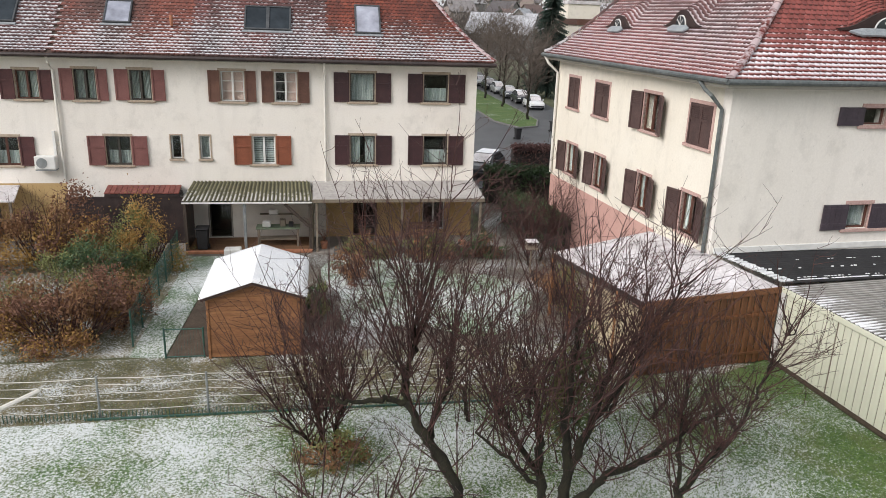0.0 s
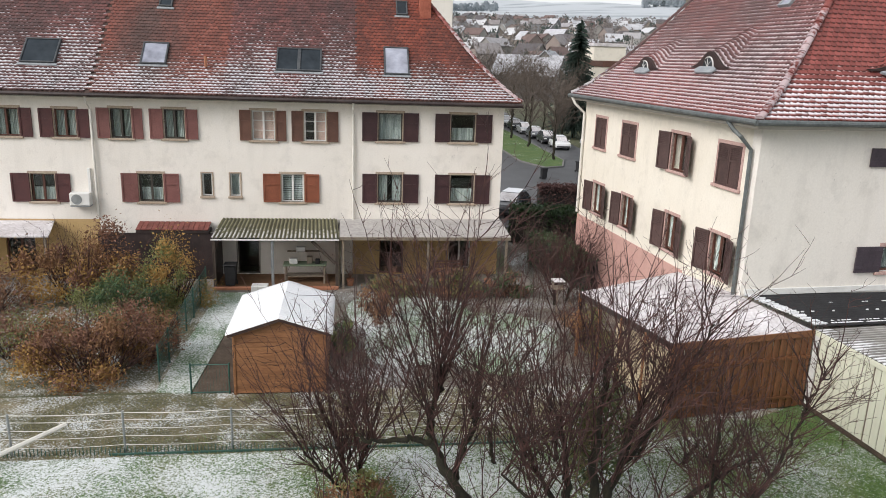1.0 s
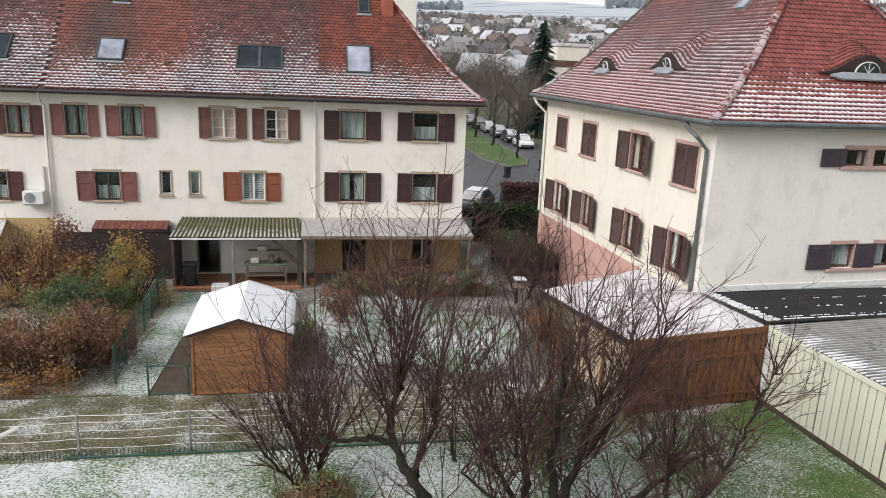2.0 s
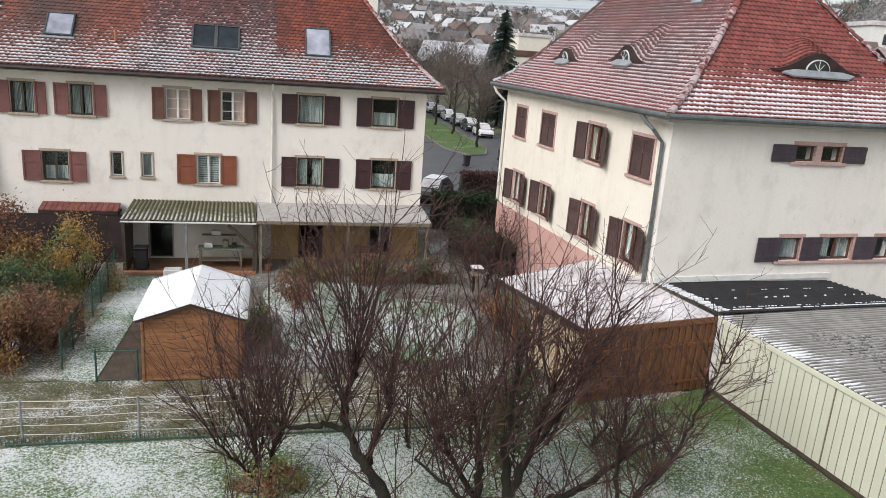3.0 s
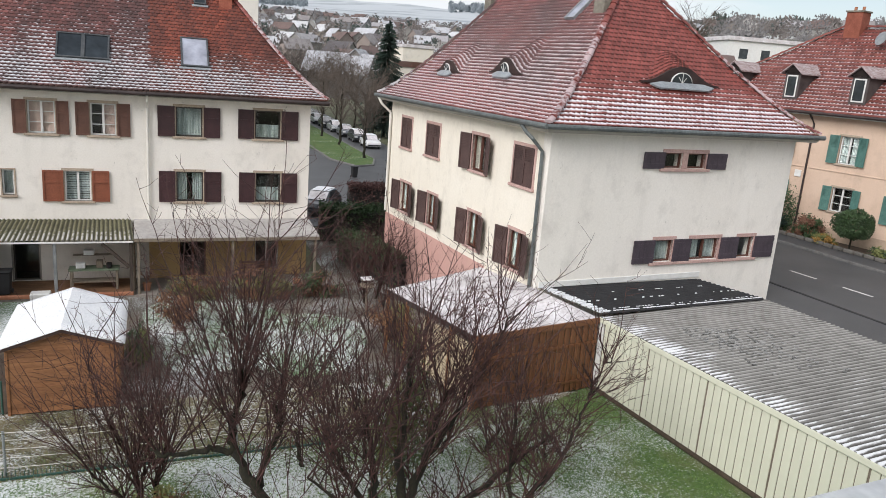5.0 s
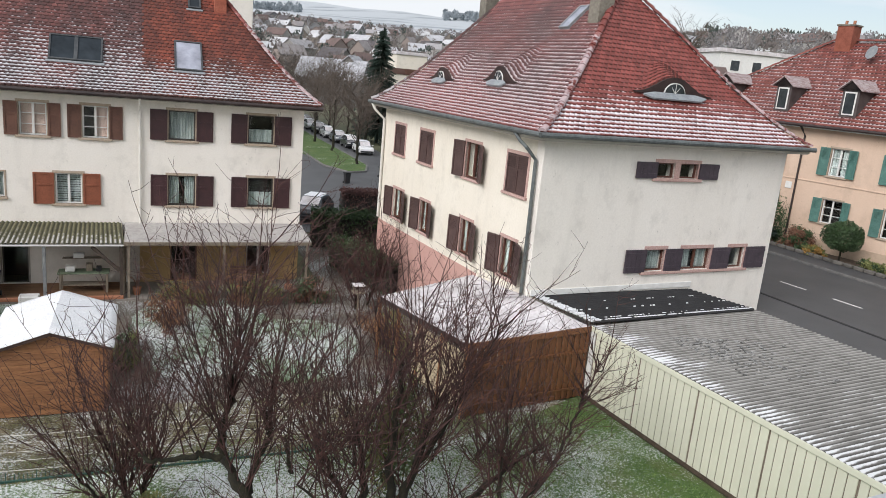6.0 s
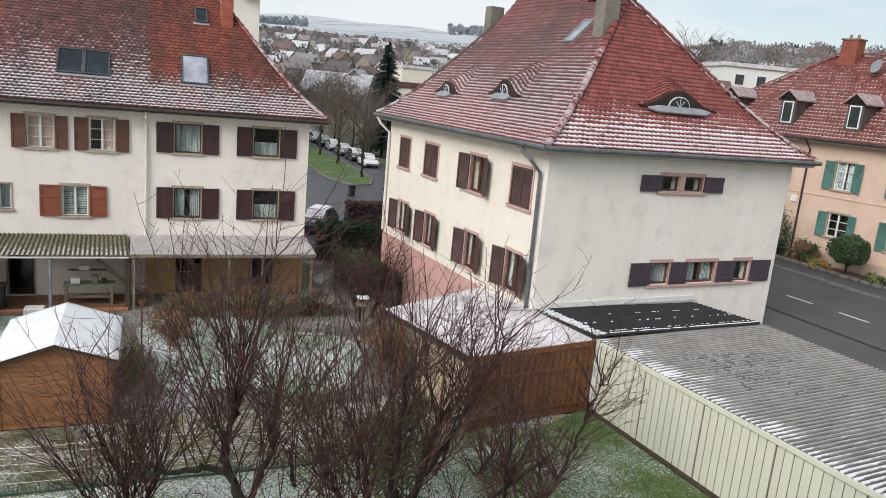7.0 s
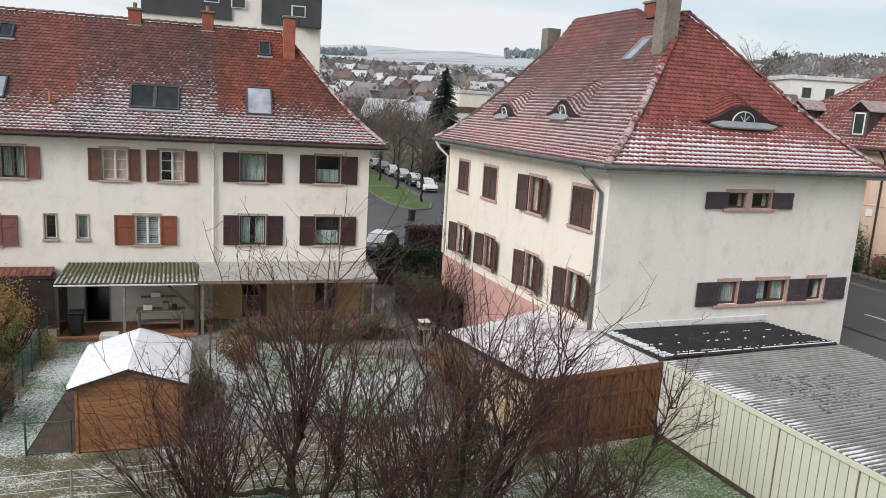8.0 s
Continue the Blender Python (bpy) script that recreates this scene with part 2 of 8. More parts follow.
M["leaf_plum"] = simple("leaf_plum", (0.05, 0.022, 0.022), (0.115, 0.055, 0.048), 2.5, 0.8)
M["leaf_laurel"] = simple("leaf_laurel", (0.045, 0.085, 0.025), (0.12, 0.19, 0.06), 3, 0.55, vary=0.3)
M["leaf_yellow"] = simple("leaf_yellow", (0.27, 0.15, 0.04), (0.44, 0.27, 0.08), 2.5, 0.8)
M["metal_green"] = simple("metal_green", (0.02, 0.07, 0.055), (0.035, 0.10, 0.08), 4, 0.5)
M["metal_grey"] = simple("metal_grey", (0.25, 0.27, 0.28), (0.38, 0.40, 0.41), 4, 0.45, 0.6)
M["plastic_black"] = simple("plastic_black", (0.008, 0.008, 0.010), (0.02, 0.02, 0.022), 4, 0.65)
M["plastic_white"] = simple("plastic_white", (0.66, 0.66, 0.64), (0.76, 0.76, 0.74), 4, 0.4)
M["tyre"] = simple("tyre", (0.012, 0.012, 0.012), (0.03, 0.03, 0.03), 8, 0.85)
M["terrace"] = simple("terrace", (0.17, 0.15, 0.13), (0.30, 0.27, 0.24), 1.0, 0.9, fine=9)
M["terracotta"] = simple("terracotta", (0.28, 0.10, 0.05), (0.42, 0.19, 0.11), 1.0, 0.8, fine=9)
M["soil"] = simple("soil", (0.05, 0.035, 0.025), (0.12, 0.09, 0.065), 2.0, 0.95, fine=9)
M["stone"] = simple("stone", (0.075, 0.07, 0.062), (0.17, 0.16, 0.145), 2.0, 0.95, fine=9, vary=0.4)
M["tile_red"] = tile_material("tile_red", ((0.20, 0.046, 0.038), (0.255, 0.062, 0.050), (0.31, 0.080, 0.066)), 10.25, 1.3, 0.80, lumps=0.5, specks=0.6, frost=(0.72, 0.70, 0.73))
M["tile_rose"] = tile_material("tile_rose", ((0.20, 0.056, 0.052), (0.255, 0.075, 0.068), (0.31, 0.098, 0.088)), 14.2, 6.5, 0.74, (0.06, 0.045, 0.045), 0.26, lumps=0.45, sharp=1.8, specks=0.5, frost=(0.66, 0.60, 0.62))
M["tile_dark"] = tile_material("tile_dark", ((0.105, 0.040, 0.036), (0.15, 0.052, 0.046), (0.205, 0.070, 0.060)), 11.6, 3.4, 0.80, (0.05, 0.036, 0.036), lumps=1.0, sharp=1.7, specks=1.7, frost=(0.60, 0.62, 0.65))
M["tile_hip"] = tile_material("tile_hip", ((0.17, 0.042, 0.036), (0.21, 0.056, 0.047), (0.26, 0.072, 0.06)), 13.0, 4.0, 0.62, specks=1.2, frost=(0.72, 0.70, 0.73))
M["tile_brown"] = tile_material("tile_brown", ((0.155, 0.046, 0.032), (0.20, 0.060, 0.041), (0.24, 0.076, 0.052)), 10.1, 1.9, 0.82, (0.07, 0.05, 0.045), lumps=0.9, sharp=1.7, specks=1.6, frost=(0.60, 0.62, 0.65))
M["tile_orange"] = tile_material("tile_orange", ((0.155, 0.036, 0.022), (0.215, 0.050, 0.029), (0.275, 0.066, 0.036)), 9.95, 1.4, 0.84, (0.022, 0.018, 0.018), 0.38, lumps=0.7, sharp=1.7, specks=1.5, frost=(0.58, 0.61, 0.64))
# moss here deepens the painted lip shadow of the far tiles
M["tile_far"] = tile_material("tile_far", ((0.15, 0.034, 0.027), (0.20, 0.050, 0.037), (0.25, 0.070, 0.052)), 15.0, 9.0, 0.45, sharp=2.2, specks=1.4, moss=0.85)
M["lawn_snow"] = lawn_material("lawn_snow", 0.545, (0.085, 0.17, 0.035), warm=(0.11, 0.14, 0.045), thin=True)
M["corrugated"] = None


def glass_material(name, tint=(0.9, 0.95, 0.95)):
    m, nt, b = material(name, 0.03)
    b.inputs["Base Color"].default_value = (*tint, 1)
    b.inputs["Transmission Weight"].default_value = 1.0
    b.inputs["IOR"].default_value = 1.45
    return m


M["glass"] = glass_material("glass")


def pane_material(name, col):
    """A dark reflecting pane, as windows look from outside by day."""
    m, nt, b = material(name, 0.06)
    f = ramp_of(nt, noise_of(nt, 1.5, 3), [(0.3, tuple(c * 0.5 for c in col)), (0.7, col)])
    nt.links.new(f, b.inputs["Base Color"])
    b.inputs["Specular IOR Level"].default_value = 0.35
    return m


M["pane"] = pane_material("pane", (0.055, 0.065, 0.07))
M["pane_sky"] = pane_material("pane_sky", (0.04, 0.05, 0.06))
M["pane_sky"].node_tree.nodes["Principled BSDF"].inputs["Specular IOR Level"].default_value = 0.12
M["pane_pale"] = pane_material("pane_pale", (0.40, 0.42, 0.50))


def paint_material(name, col, rough=0.3, metal=0.3):
    m, nt, b = material(name, rough, metal)
    f = ramp_of(nt, noise_of(nt, 3, 3), [(0.3, tuple(c * 0.85 for c in col)), (0.7, col)])
    nt.links.new(f, b.inputs["Base Color"])
    b.inputs["Coat Weight"].default_value = 0.5
    return m


M["car_silver"] = paint_material("car_silver", (0.45, 0.47, 0.49))
M["car_white"] = paint_material("car_white", (0.75, 0.76, 0.77), 0.3, 0.0)
M["car_dark"] = paint_material("car_dark", (0.03, 0.033, 0.04))
M["car_grey"] = paint_material("car_grey", (0.16, 0.17, 0.19))


def corrugated_material():
    """Weathered fibre cement: dark and mossy, shade painted into the troughs, snow left on the crests towards the low
    edge.
    """
    m, nt, b = material("corrugated", 0.85)
    f = noise_of(nt, 0.9, 6)
    col = ramp_of(nt, f, [(0.3, (0.13, 0.122, 0.11)), (0.7, (0.27, 0.26, 0.24))])
    col = mix_of(nt, 0.4, col, ramp_of(nt, noise_of(nt, 14, 5, (0.12, 1, 1)), [(0.35, (0.08, 0.078, 0.07)), (0.65, (0.36, 0.35, 0.33))]))
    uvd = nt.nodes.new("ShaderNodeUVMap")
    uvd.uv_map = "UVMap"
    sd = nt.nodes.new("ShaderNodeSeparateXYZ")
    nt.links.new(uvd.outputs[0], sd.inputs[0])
    # corrugation shading in the colour: darkened troughs, lightened crests
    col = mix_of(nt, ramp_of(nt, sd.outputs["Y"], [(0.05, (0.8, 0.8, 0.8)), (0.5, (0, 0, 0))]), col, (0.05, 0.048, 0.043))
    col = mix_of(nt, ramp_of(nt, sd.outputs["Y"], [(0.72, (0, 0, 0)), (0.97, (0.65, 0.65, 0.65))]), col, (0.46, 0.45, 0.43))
    geo = nt.nodes.new("ShaderNodeNewGeometry")
    sep = nt.nodes.new("ShaderNodeSeparateXYZ")
    nt.links.new(geo.outputs["Position"], sep.inputs[0])
    # distance from the low edge, which runs nearly along y
    edge = maths(nt, "ADD", sep.outputs["X"], maths(nt, "MULTIPLY", sep.outputs["Y"], 0.085))
    away = maths(nt, "DIVIDE", maths(nt, "SUBTRACT", 16.3, edge), 1.3)
    near = maths(nt, "DIVIDE", maths(nt, "SUBTRACT", 12.6, sep.outputs["Y"]), 4.0)
    amt = maths(nt, "MAXIMUM", away, near)
    amt = maths(nt, "ADD", amt, maths(nt, "MULTIPLY", maths(nt, "SUBTRACT", noise_of(nt, 0.9, 6, (0.7, 1, 1), rough=0.7), 0.5), 3.6))
    uv = nt.nodes.new("ShaderNodeUVMap")
    uv.uv_map = "UVMap"
    suv = nt.nodes.new("ShaderNodeSeparateXYZ")
    nt.links.new(uv.outputs[0], suv.inputs[0])
    amt = maths(nt, "SUBTRACT", amt, maths(nt, "MULTIPLY", maths(nt, "SUBTRACT", 1.0, suv.outputs["Y"]), 1.1))
    snow = maths(nt, "MULTIPLY", amt, 2.2, True)
    nt.links.new(mix_of(nt, snow, col, (0.74, 0.75, 0.76)), b.inputs["Base Color"])
    bump_of(nt, b, noise_of(nt, 25, 5), 0.4, 0.01)
    return m


M["corrugated"] = corrugated_material()


# ---- building blocks ----
def empty(name, m=None, label="", category="", group="", kind=""):
    ob = new(name)
    if m is not None:
        ob.matrix_world = m
    return tagged(ob, label, category, group, kind)


def mesh_of(name, bm):
    me = bpy.data.meshes.new(name)
    bm.to_mesh(me)
    bm.free()
    return me


def part(name, bm, mat, parent=None, label="", smooth=False):
    """Links a bmesh as one mesh object under a thing or a part."""
    me = bm if isinstance(bm, bpy.types.Mesh) else mesh_of(name, bm)
    if not me.materials:
        me.materials.append(mat)
    if smooth:
        me.polygons.foreach_set("use_smooth", [True] * len(me.polygons))
    ob = new(name, me)
    if parent is not None:
        ob.parent = parent
    if label:
        ob["label"] = label
    return ob


def add_box(bm, a, b, bevel=0.0, turn=None):
    x0, y0, z0 = a
    x1, y1, z1 = b
    vs = [bm.verts.new(v) for v in ((x0, y0, z0), (x1, y0, z0), (x1, y1, z0), (x0, y1, z0), (x0, y0, z1), (x1, y0, z1), (x1, y1, z1), (x0, y1, z1))]
    fs = [bm.faces.new([vs[i] for i in f]) for f in ((3, 2, 1, 0), (4, 5, 6, 7), (0, 1, 5, 4), (1, 2, 6, 5), (2, 3, 7, 6), (3, 0, 4, 7))]
    if bevel:
        es = list({e for f in fs for e in f.edges})
        r = bmesh.ops.bevel(bm, geom=es, offset=bevel, segments=1, affect="EDGES")
        vs = list({v for v in vs if v.is_valid} | set(r["verts"]))
    if turn is not None:
        bmesh.ops.transform(bm, matrix=turn, verts=[v for v in vs if v.is_valid])
    return vs


def box(a, b, bevel=0.0, turn=None):
    bm = bmesh.new()
    lo = tuple(min(p, q) for p, q in zip(a, b))
    hi = tuple(max(p, q) for p, q in zip(a, b))
    add_box(bm, lo, hi, bevel, turn)
    return bm


def add_tube(bm, pts, radii, sides=8, cap=True):
    rings = []
    pts = [Vector(q) for q in pts]
    for i, q in enumerate(pts):
        d = (pts[min(i + 1, len(pts) - 1)] - pts[max(i - 1, 0)]).normalized()
        s = d.orthogonal().normalized() if abs(d.z) > 0.9 else d.cross(Vector((0, 0, 1))).normalized()
        u = s.cross(d)
        r = radii[i] if isinstance(radii, (list, tuple)) else radii
        rings.append([bm.verts.new(q + (s * math.cos(k * 2 * math.pi / sides) + u * math.sin(k * 2 * math.pi / sides)) * r) for k in range(sides)])
    for a, b in zip(rings, rings[1:]):
        for k in range(sides):
            bm.faces.new((a[k], a[(k + 1) % sides], b[(k + 1) % sides], b[k]))
    if cap:
        bm.faces.new(rings[0][::-1])
        bm.faces.new(rings[-1])


def tube(pts, radii, sides=8):
    bm = bmesh.new()
    add_tube(bm, pts, radii, sides)
    bmesh.ops.recalc_face_normals(bm, faces=bm.faces)
    return bm


def wall_with_holes(p0, p1, z0, z1, thick, holes):
    """A wall from p0 to p1 (outer face on that line, thickness to its left), with openings (a0, a1, z0, z1) along it, as one closed mesh."""
    bm = bmesh.new()
    d = (Vector(p1) - Vector(p0)).to_3d()
    n = d.normalized()
    inw = Vector((-n.y, n.x, 0))
    xs = sorted({0.0, d.length, *[h[0] for h in holes], *[h[1] for h in holes]})
    zs = sorted({z0, z1, *[h[2] for h in holes], *[h[3] for h in holes]})
    solid = {}
    for i in range(len(xs) - 1):
        for j in range(len(zs) - 1):
            x, z = (xs[i] + xs[i + 1]) / 2, (zs[j] + zs[j + 1]) / 2
            solid[i, j] = not any(h[0] < x < h[1] and h[2] < z < h[3] for h in holes)
    made = {}

    def vert(i, j, k):
        if (i, j, k) not in made:
            q = Vector((*p0, 0)) + n * xs[i] + inw * (thick * k)
            made[i, j, k] = bm.verts.new((q.x, q.y, zs[j]))
        return made[i, j, k]

    for (i, j), full in solid.items():
        if not full:
            continue
        bm.faces.new([vert(i, j, 0), vert(i + 1, j, 0), vert(i + 1, j + 1, 0), vert(i, j + 1, 0)])
        bm.faces.new([vert(i, j, 1), vert(i, j + 1, 1), vert(i + 1, j + 1, 1), vert(i + 1, j, 1)])
        for di, dj, a, b in ((-1, 0, (i, j), (i, j + 1)), (1, 0, (i + 1, j + 1), (i + 1, j)), (0, -1, (i + 1, j), (i, j)), (0, 1, (i, j + 1), (i + 1, j + 1))):
            if not solid.get((i + di, j + dj), False):
                bm.faces.new([vert(*a, 0), vert(*b, 0), vert(*b, 1), vert(*a, 1)])
    bmesh.ops.recalc_face_normals(bm, faces=bm.faces)
    return bm


def grid_mesh(name, verts, nu, nv, uv=None):
    faces = [(j * nu + i, j * nu + i + 1, (j + 1) * nu + i + 1, (j + 1) * nu + i) for j in range(nv - 1) for i in range(nu - 1)]
    me = bpy.data.meshes.new(name)
    me.from_pydata([tuple(v) for v in verts], [], faces)
    if uv is not None:
        lay = me.uv_layers.new(name="UVMap")
        idx = np.array([v for f in faces for v in f])
        lay.data.foreach_set("uv", np.asarray(uv)[idx].astype(np.float32).ravel())
    me.update()
    return me


# ---- the ground ----
def terrain(x, y):
    r = math.hypot(x, y)
    z = 0.0 if r < 150 else 100 * (1 - math.exp(-((r - 150) / 900) ** 1.6))
    # a low wooded rise beyond the street
    az = math.degrees(math.atan2(x, max(y, 1.0)))
    z += 24 * min(1.0, max(0.0, (az - 30) / 11)) * min(1.0, max(0.0, (r - 190) / 180))
    return z + (0 if r < 400 else 72 * max(0, (r - 1250) / 1500) * (1 + 0.35 * math.sin(x * 0.0021) + 0.3 * math.sin(y * 0.0017 + x * 0.004)))


def build_ground():
    ax = [-3000, -2200, -1600, -1100, -800, -550, -350, -220, -150, -100, -60, -30, 0, 30, 60, 100, 150, 220, 300, 400, 520, 680, 850, 1050, 1300, 1600, 2000, 2500, 3200]
    ay = [-300, -100, -30, 0, 30, 60, 100, 150, 200, 260, 330, 420, 520, 650, 800, 950, 1150, 1400, 1700, 2100, 2600, 3200]
    me = grid_mesh("ground", [(x, y, terrain(x, y) - 0.03) for y in ay for x in ax], len(ax), len(ay))
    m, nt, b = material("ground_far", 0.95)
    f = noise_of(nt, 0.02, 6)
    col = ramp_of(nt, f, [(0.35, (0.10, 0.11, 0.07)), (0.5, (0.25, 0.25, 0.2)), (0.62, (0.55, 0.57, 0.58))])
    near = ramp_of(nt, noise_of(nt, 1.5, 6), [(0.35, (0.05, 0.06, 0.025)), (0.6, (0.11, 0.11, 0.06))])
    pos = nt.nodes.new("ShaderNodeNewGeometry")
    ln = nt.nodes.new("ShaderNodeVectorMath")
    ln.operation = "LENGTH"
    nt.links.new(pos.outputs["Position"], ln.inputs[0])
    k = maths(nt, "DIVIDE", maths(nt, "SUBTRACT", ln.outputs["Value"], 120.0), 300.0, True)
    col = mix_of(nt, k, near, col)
    # haze put into the colour: far fields pale to a bluish white
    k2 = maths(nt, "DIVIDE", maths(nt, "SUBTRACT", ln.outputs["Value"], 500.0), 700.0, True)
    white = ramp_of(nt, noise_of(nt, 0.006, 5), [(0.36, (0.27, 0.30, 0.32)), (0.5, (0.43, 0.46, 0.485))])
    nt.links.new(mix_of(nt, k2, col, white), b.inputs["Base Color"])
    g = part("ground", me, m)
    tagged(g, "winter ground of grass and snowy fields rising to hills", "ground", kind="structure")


build_ground()


def patch(name, outline, z, mat, label, category="ground", lumps=0.0, thick=0.05):
    """A flat piece of ground with its own edge thickness."""
    bm = bmesh.new()
    top = [bm.verts.new((x, y, z)) for x, y in outline]
    bot = [bm.verts.new((x, y, z - thick)) for x, y in outline]
    f = bm.faces.new(top)
    if f.normal.z < 0:
        f.normal_flip()
    n = len(top)
    for i in range(n):
        bm.faces.new((top[i], bot[i], bot[(i + 1) % n], top[(i + 1) % n]))
    bmesh.ops.recalc_face_normals(bm, faces=bm.faces)
    ob = part(name, bm, mat)
    return tagged(ob, label, category, kind="structure")


def round_outline(cx, cy, rx, ry, n=40, wob=0.06, seed=1, turn=0.0):
    rnd = random.Random(seed)
    ph = [rnd.uniform(0, 6.3) for _ in range(4)]
    out = []
    for i in range(n):
        a = 2 * math.pi * i / n
        k = 1 + wob * (math.sin(2 * a + ph[0]) + 0.7 * math.sin(3 * a + ph[1]) + 0.5 * math.sin(5 * a + ph[2]))
        x, y = rx * k * math.cos(a), ry * k * math.sin(a)
        out.append((cx + x * math.cos(turn) - y * math.sin(turn), cy + x * math.sin(turn) + y * math.cos(turn)))
    return out


M["lawn_patchy"] = lawn_material("lawn_patchy", 0.625, (0.13, 0.125, 0.065), scale=0.9, warm=(0.20, 0.17, 0.10))
M["lawn_white"] = lawn_material("lawn_white", 0.57, (0.10, 0.19, 0.075), warm=(0.11, 0.16, 0.07))
patch("lawn", [(-30, -6), (15.6, -6), (13.6, 19.4), (9.5, 17.6), (-30, 17.3)], 0.02, M["lawn_snow"], "back lawn thinly covered with wet snow", "lawn")
patch("garden_verge", [(-30, 17.3), (9.5, 17.6), (13.4, 19.1), (8.8, 19.6), (7.6, 21.2), (-30, 20.9)], 0.012, M["lawn_patchy"], "mossy garden strip with patches of snow behind the wire fence", "ground")
patch("snow_strip", [(-6.0, 21.3), (-4.95, 21.1), (-4.5, 30.9), (-5.8, 30.9)], 0.02, M["lawn_white"], "narrow grass path under fresh snow beside the shed", "lawn")
patch("gravel_path", [(-4.9, 21.1), (-3.7, 21.1), (-3.7, 30.9), (-4.5, 30.9)], 0.016, M["soil"], "dark damp garden path beside the shed", "path")
patch("lawn", round_outline(3.3, 26.4, 3.5, 4.5, 90, 0.2, seed=9), 0.02, M["lawn_white"], "rounded garden lawn under thin fresh snow", "lawn")
M["soil_snow"] = lawn_material("soil_snow", 0.655, (0.11, 0.095, 0.075), warm=(0.13, 0.105, 0.08))
patch("garden_bed", [(-3.7, 20.9), (7.6, 21.2), (7.6, 31.0), (-3.7, 31.0)], 0.006, M["soil_snow"], "dark garden soil round the snowy lawn", "ground")
patch("left_garden", [(-30, 20.9), (-6.0, 21.3), (-5.8, 31.2), (-30, 31.2)], 0.01, M["lawn_patchy"], "overgrown garden floor with patches of snow", "ground")
patch("terrace", [(-30, 31.2), (8.2, 31.0), (8.2, 33.8), (-30, 33.8)], 0.06, M["terrace"], "paved terrace behind the row of houses", "terrace", thick=0.12)
patch("yard", [(7.6, 18.8), (12.0, 19.2), (11.5, 38), (8.2, 46), (7.6, 31)], 0.008, M["soil_snow"], "dark yard between the two houses", "ground")
patch("alley", [(7.2, 44), (24, 42), (30, 66), (26.5, 71), (30.5, 150), (10, 150), (7.2, 70)], 0.015, M["asphalt"], "grey asphalt side street with parked cars", "road")
patch("street", [(21.5, -30), (36.2, -30), (32.4, 41), (30, 60), (22.4, 60), (22.9, 20.5), (21.5, 6)], 2.0, M["asphalt"], "dark asphalt street with dashed centre line", "road", thick=2.05)
patch("pavement", [(26, 66), (58, 66), (70, 72), (26.5, 73)], 0.02, M["asphalt"], "asphalt crossing of the side street", "road")
for k in range(12):
    y = 33.2 - 2.68 * k
    xm = 28.0 + (25.16 - y) * 0.107
    patch("road_marking", [(xm - 0.06, y), (xm + 0.06, y), (xm + 0.20, y - 1.36), (xm + 0.08, y - 1.36)], 2.008, M["paint"], "white dash painted on the street", "road marking", thick=0.006)


def kerb_line(p, q, name="kerb", low=0.12, mat="kerb"):
    d = Vector((q[0] - p[0], q[1] - p[1], 0))
    n = int(d.length / 1.0)
    th = math.atan2(d.y, d.x)
    thing = empty(name, pose(p[0], p[1], 2.0, 0, 0, math.degrees(th)), "grey concrete kerb stones along the street", "kerb", kind="structure")
    me = mesh_of("kerb_stone", box((0.005, -0.08, -0.05), (0.995, 0.08, low), 0.01))
    for i in range(n):
        s = part("kerb_stone", me, M[mat], thing)
        s.location = (i, 0, 0)


kerb_line((32.2, 41), (33.9, 2))
kerb_line((24.3, 41), (26.3, 2), low=0.025, mat="tar_black")
patch("pavement", [(34.0, 2), (32.3, 41), (33.9, 41), (35.6, 2)], 2.1, M["asphalt"], "asphalt pavement beside the street", "pavement", thick=2.1)


# ---- windows and shutters ----
def relief(w, xs, zs, depth, back=0.0):
    """A panel with a stepped front in one closed mesh: depth(i, j) is how far each cell stands out."""
    bm = bmesh.new()

    def face(*q):
        bm.faces.new([bm.verts.new(v) for v in q])
    n, m = len(xs) - 1, len(zs) - 1
    dp = {(i, j): depth(i, j) for i in range(n) for j in range(m)}
    for (i, j), d in dp.items():
        x0, x1, z0, z1 = xs[i], xs[i + 1], zs[j], zs[j + 1]
        face((x0, -d, z0), (x1, -d, z0), (x1, -d, z1), (x0, -d, z1))
        face((x0, back, z1), (x1, back, z1), (x1, back, z0), (x0, back, z0))
        for di, dj, a, b in ((-1, 0, (x0, z1), (x0, z0)), (1, 0, (x1, z0), (x1, z1)), (0, -1, (x0, z0), (x1, z0)), (0, 1, (x1, z1), (x0, z1))):
            o = dp.get((i + di, j + dj), -back)
            if o < d - 1e-6:
                face((a[0], -d, a[1]), (a[0], -o, a[1]), (b[0], -o, b[1]), (b[0], -d, b[1]))
    bmesh.ops.remove_doubles(bm, verts=bm.verts[:], dist=1e-5)
    bmesh.ops.recalc_face_normals(bm, faces=bm.faces)
    return bm


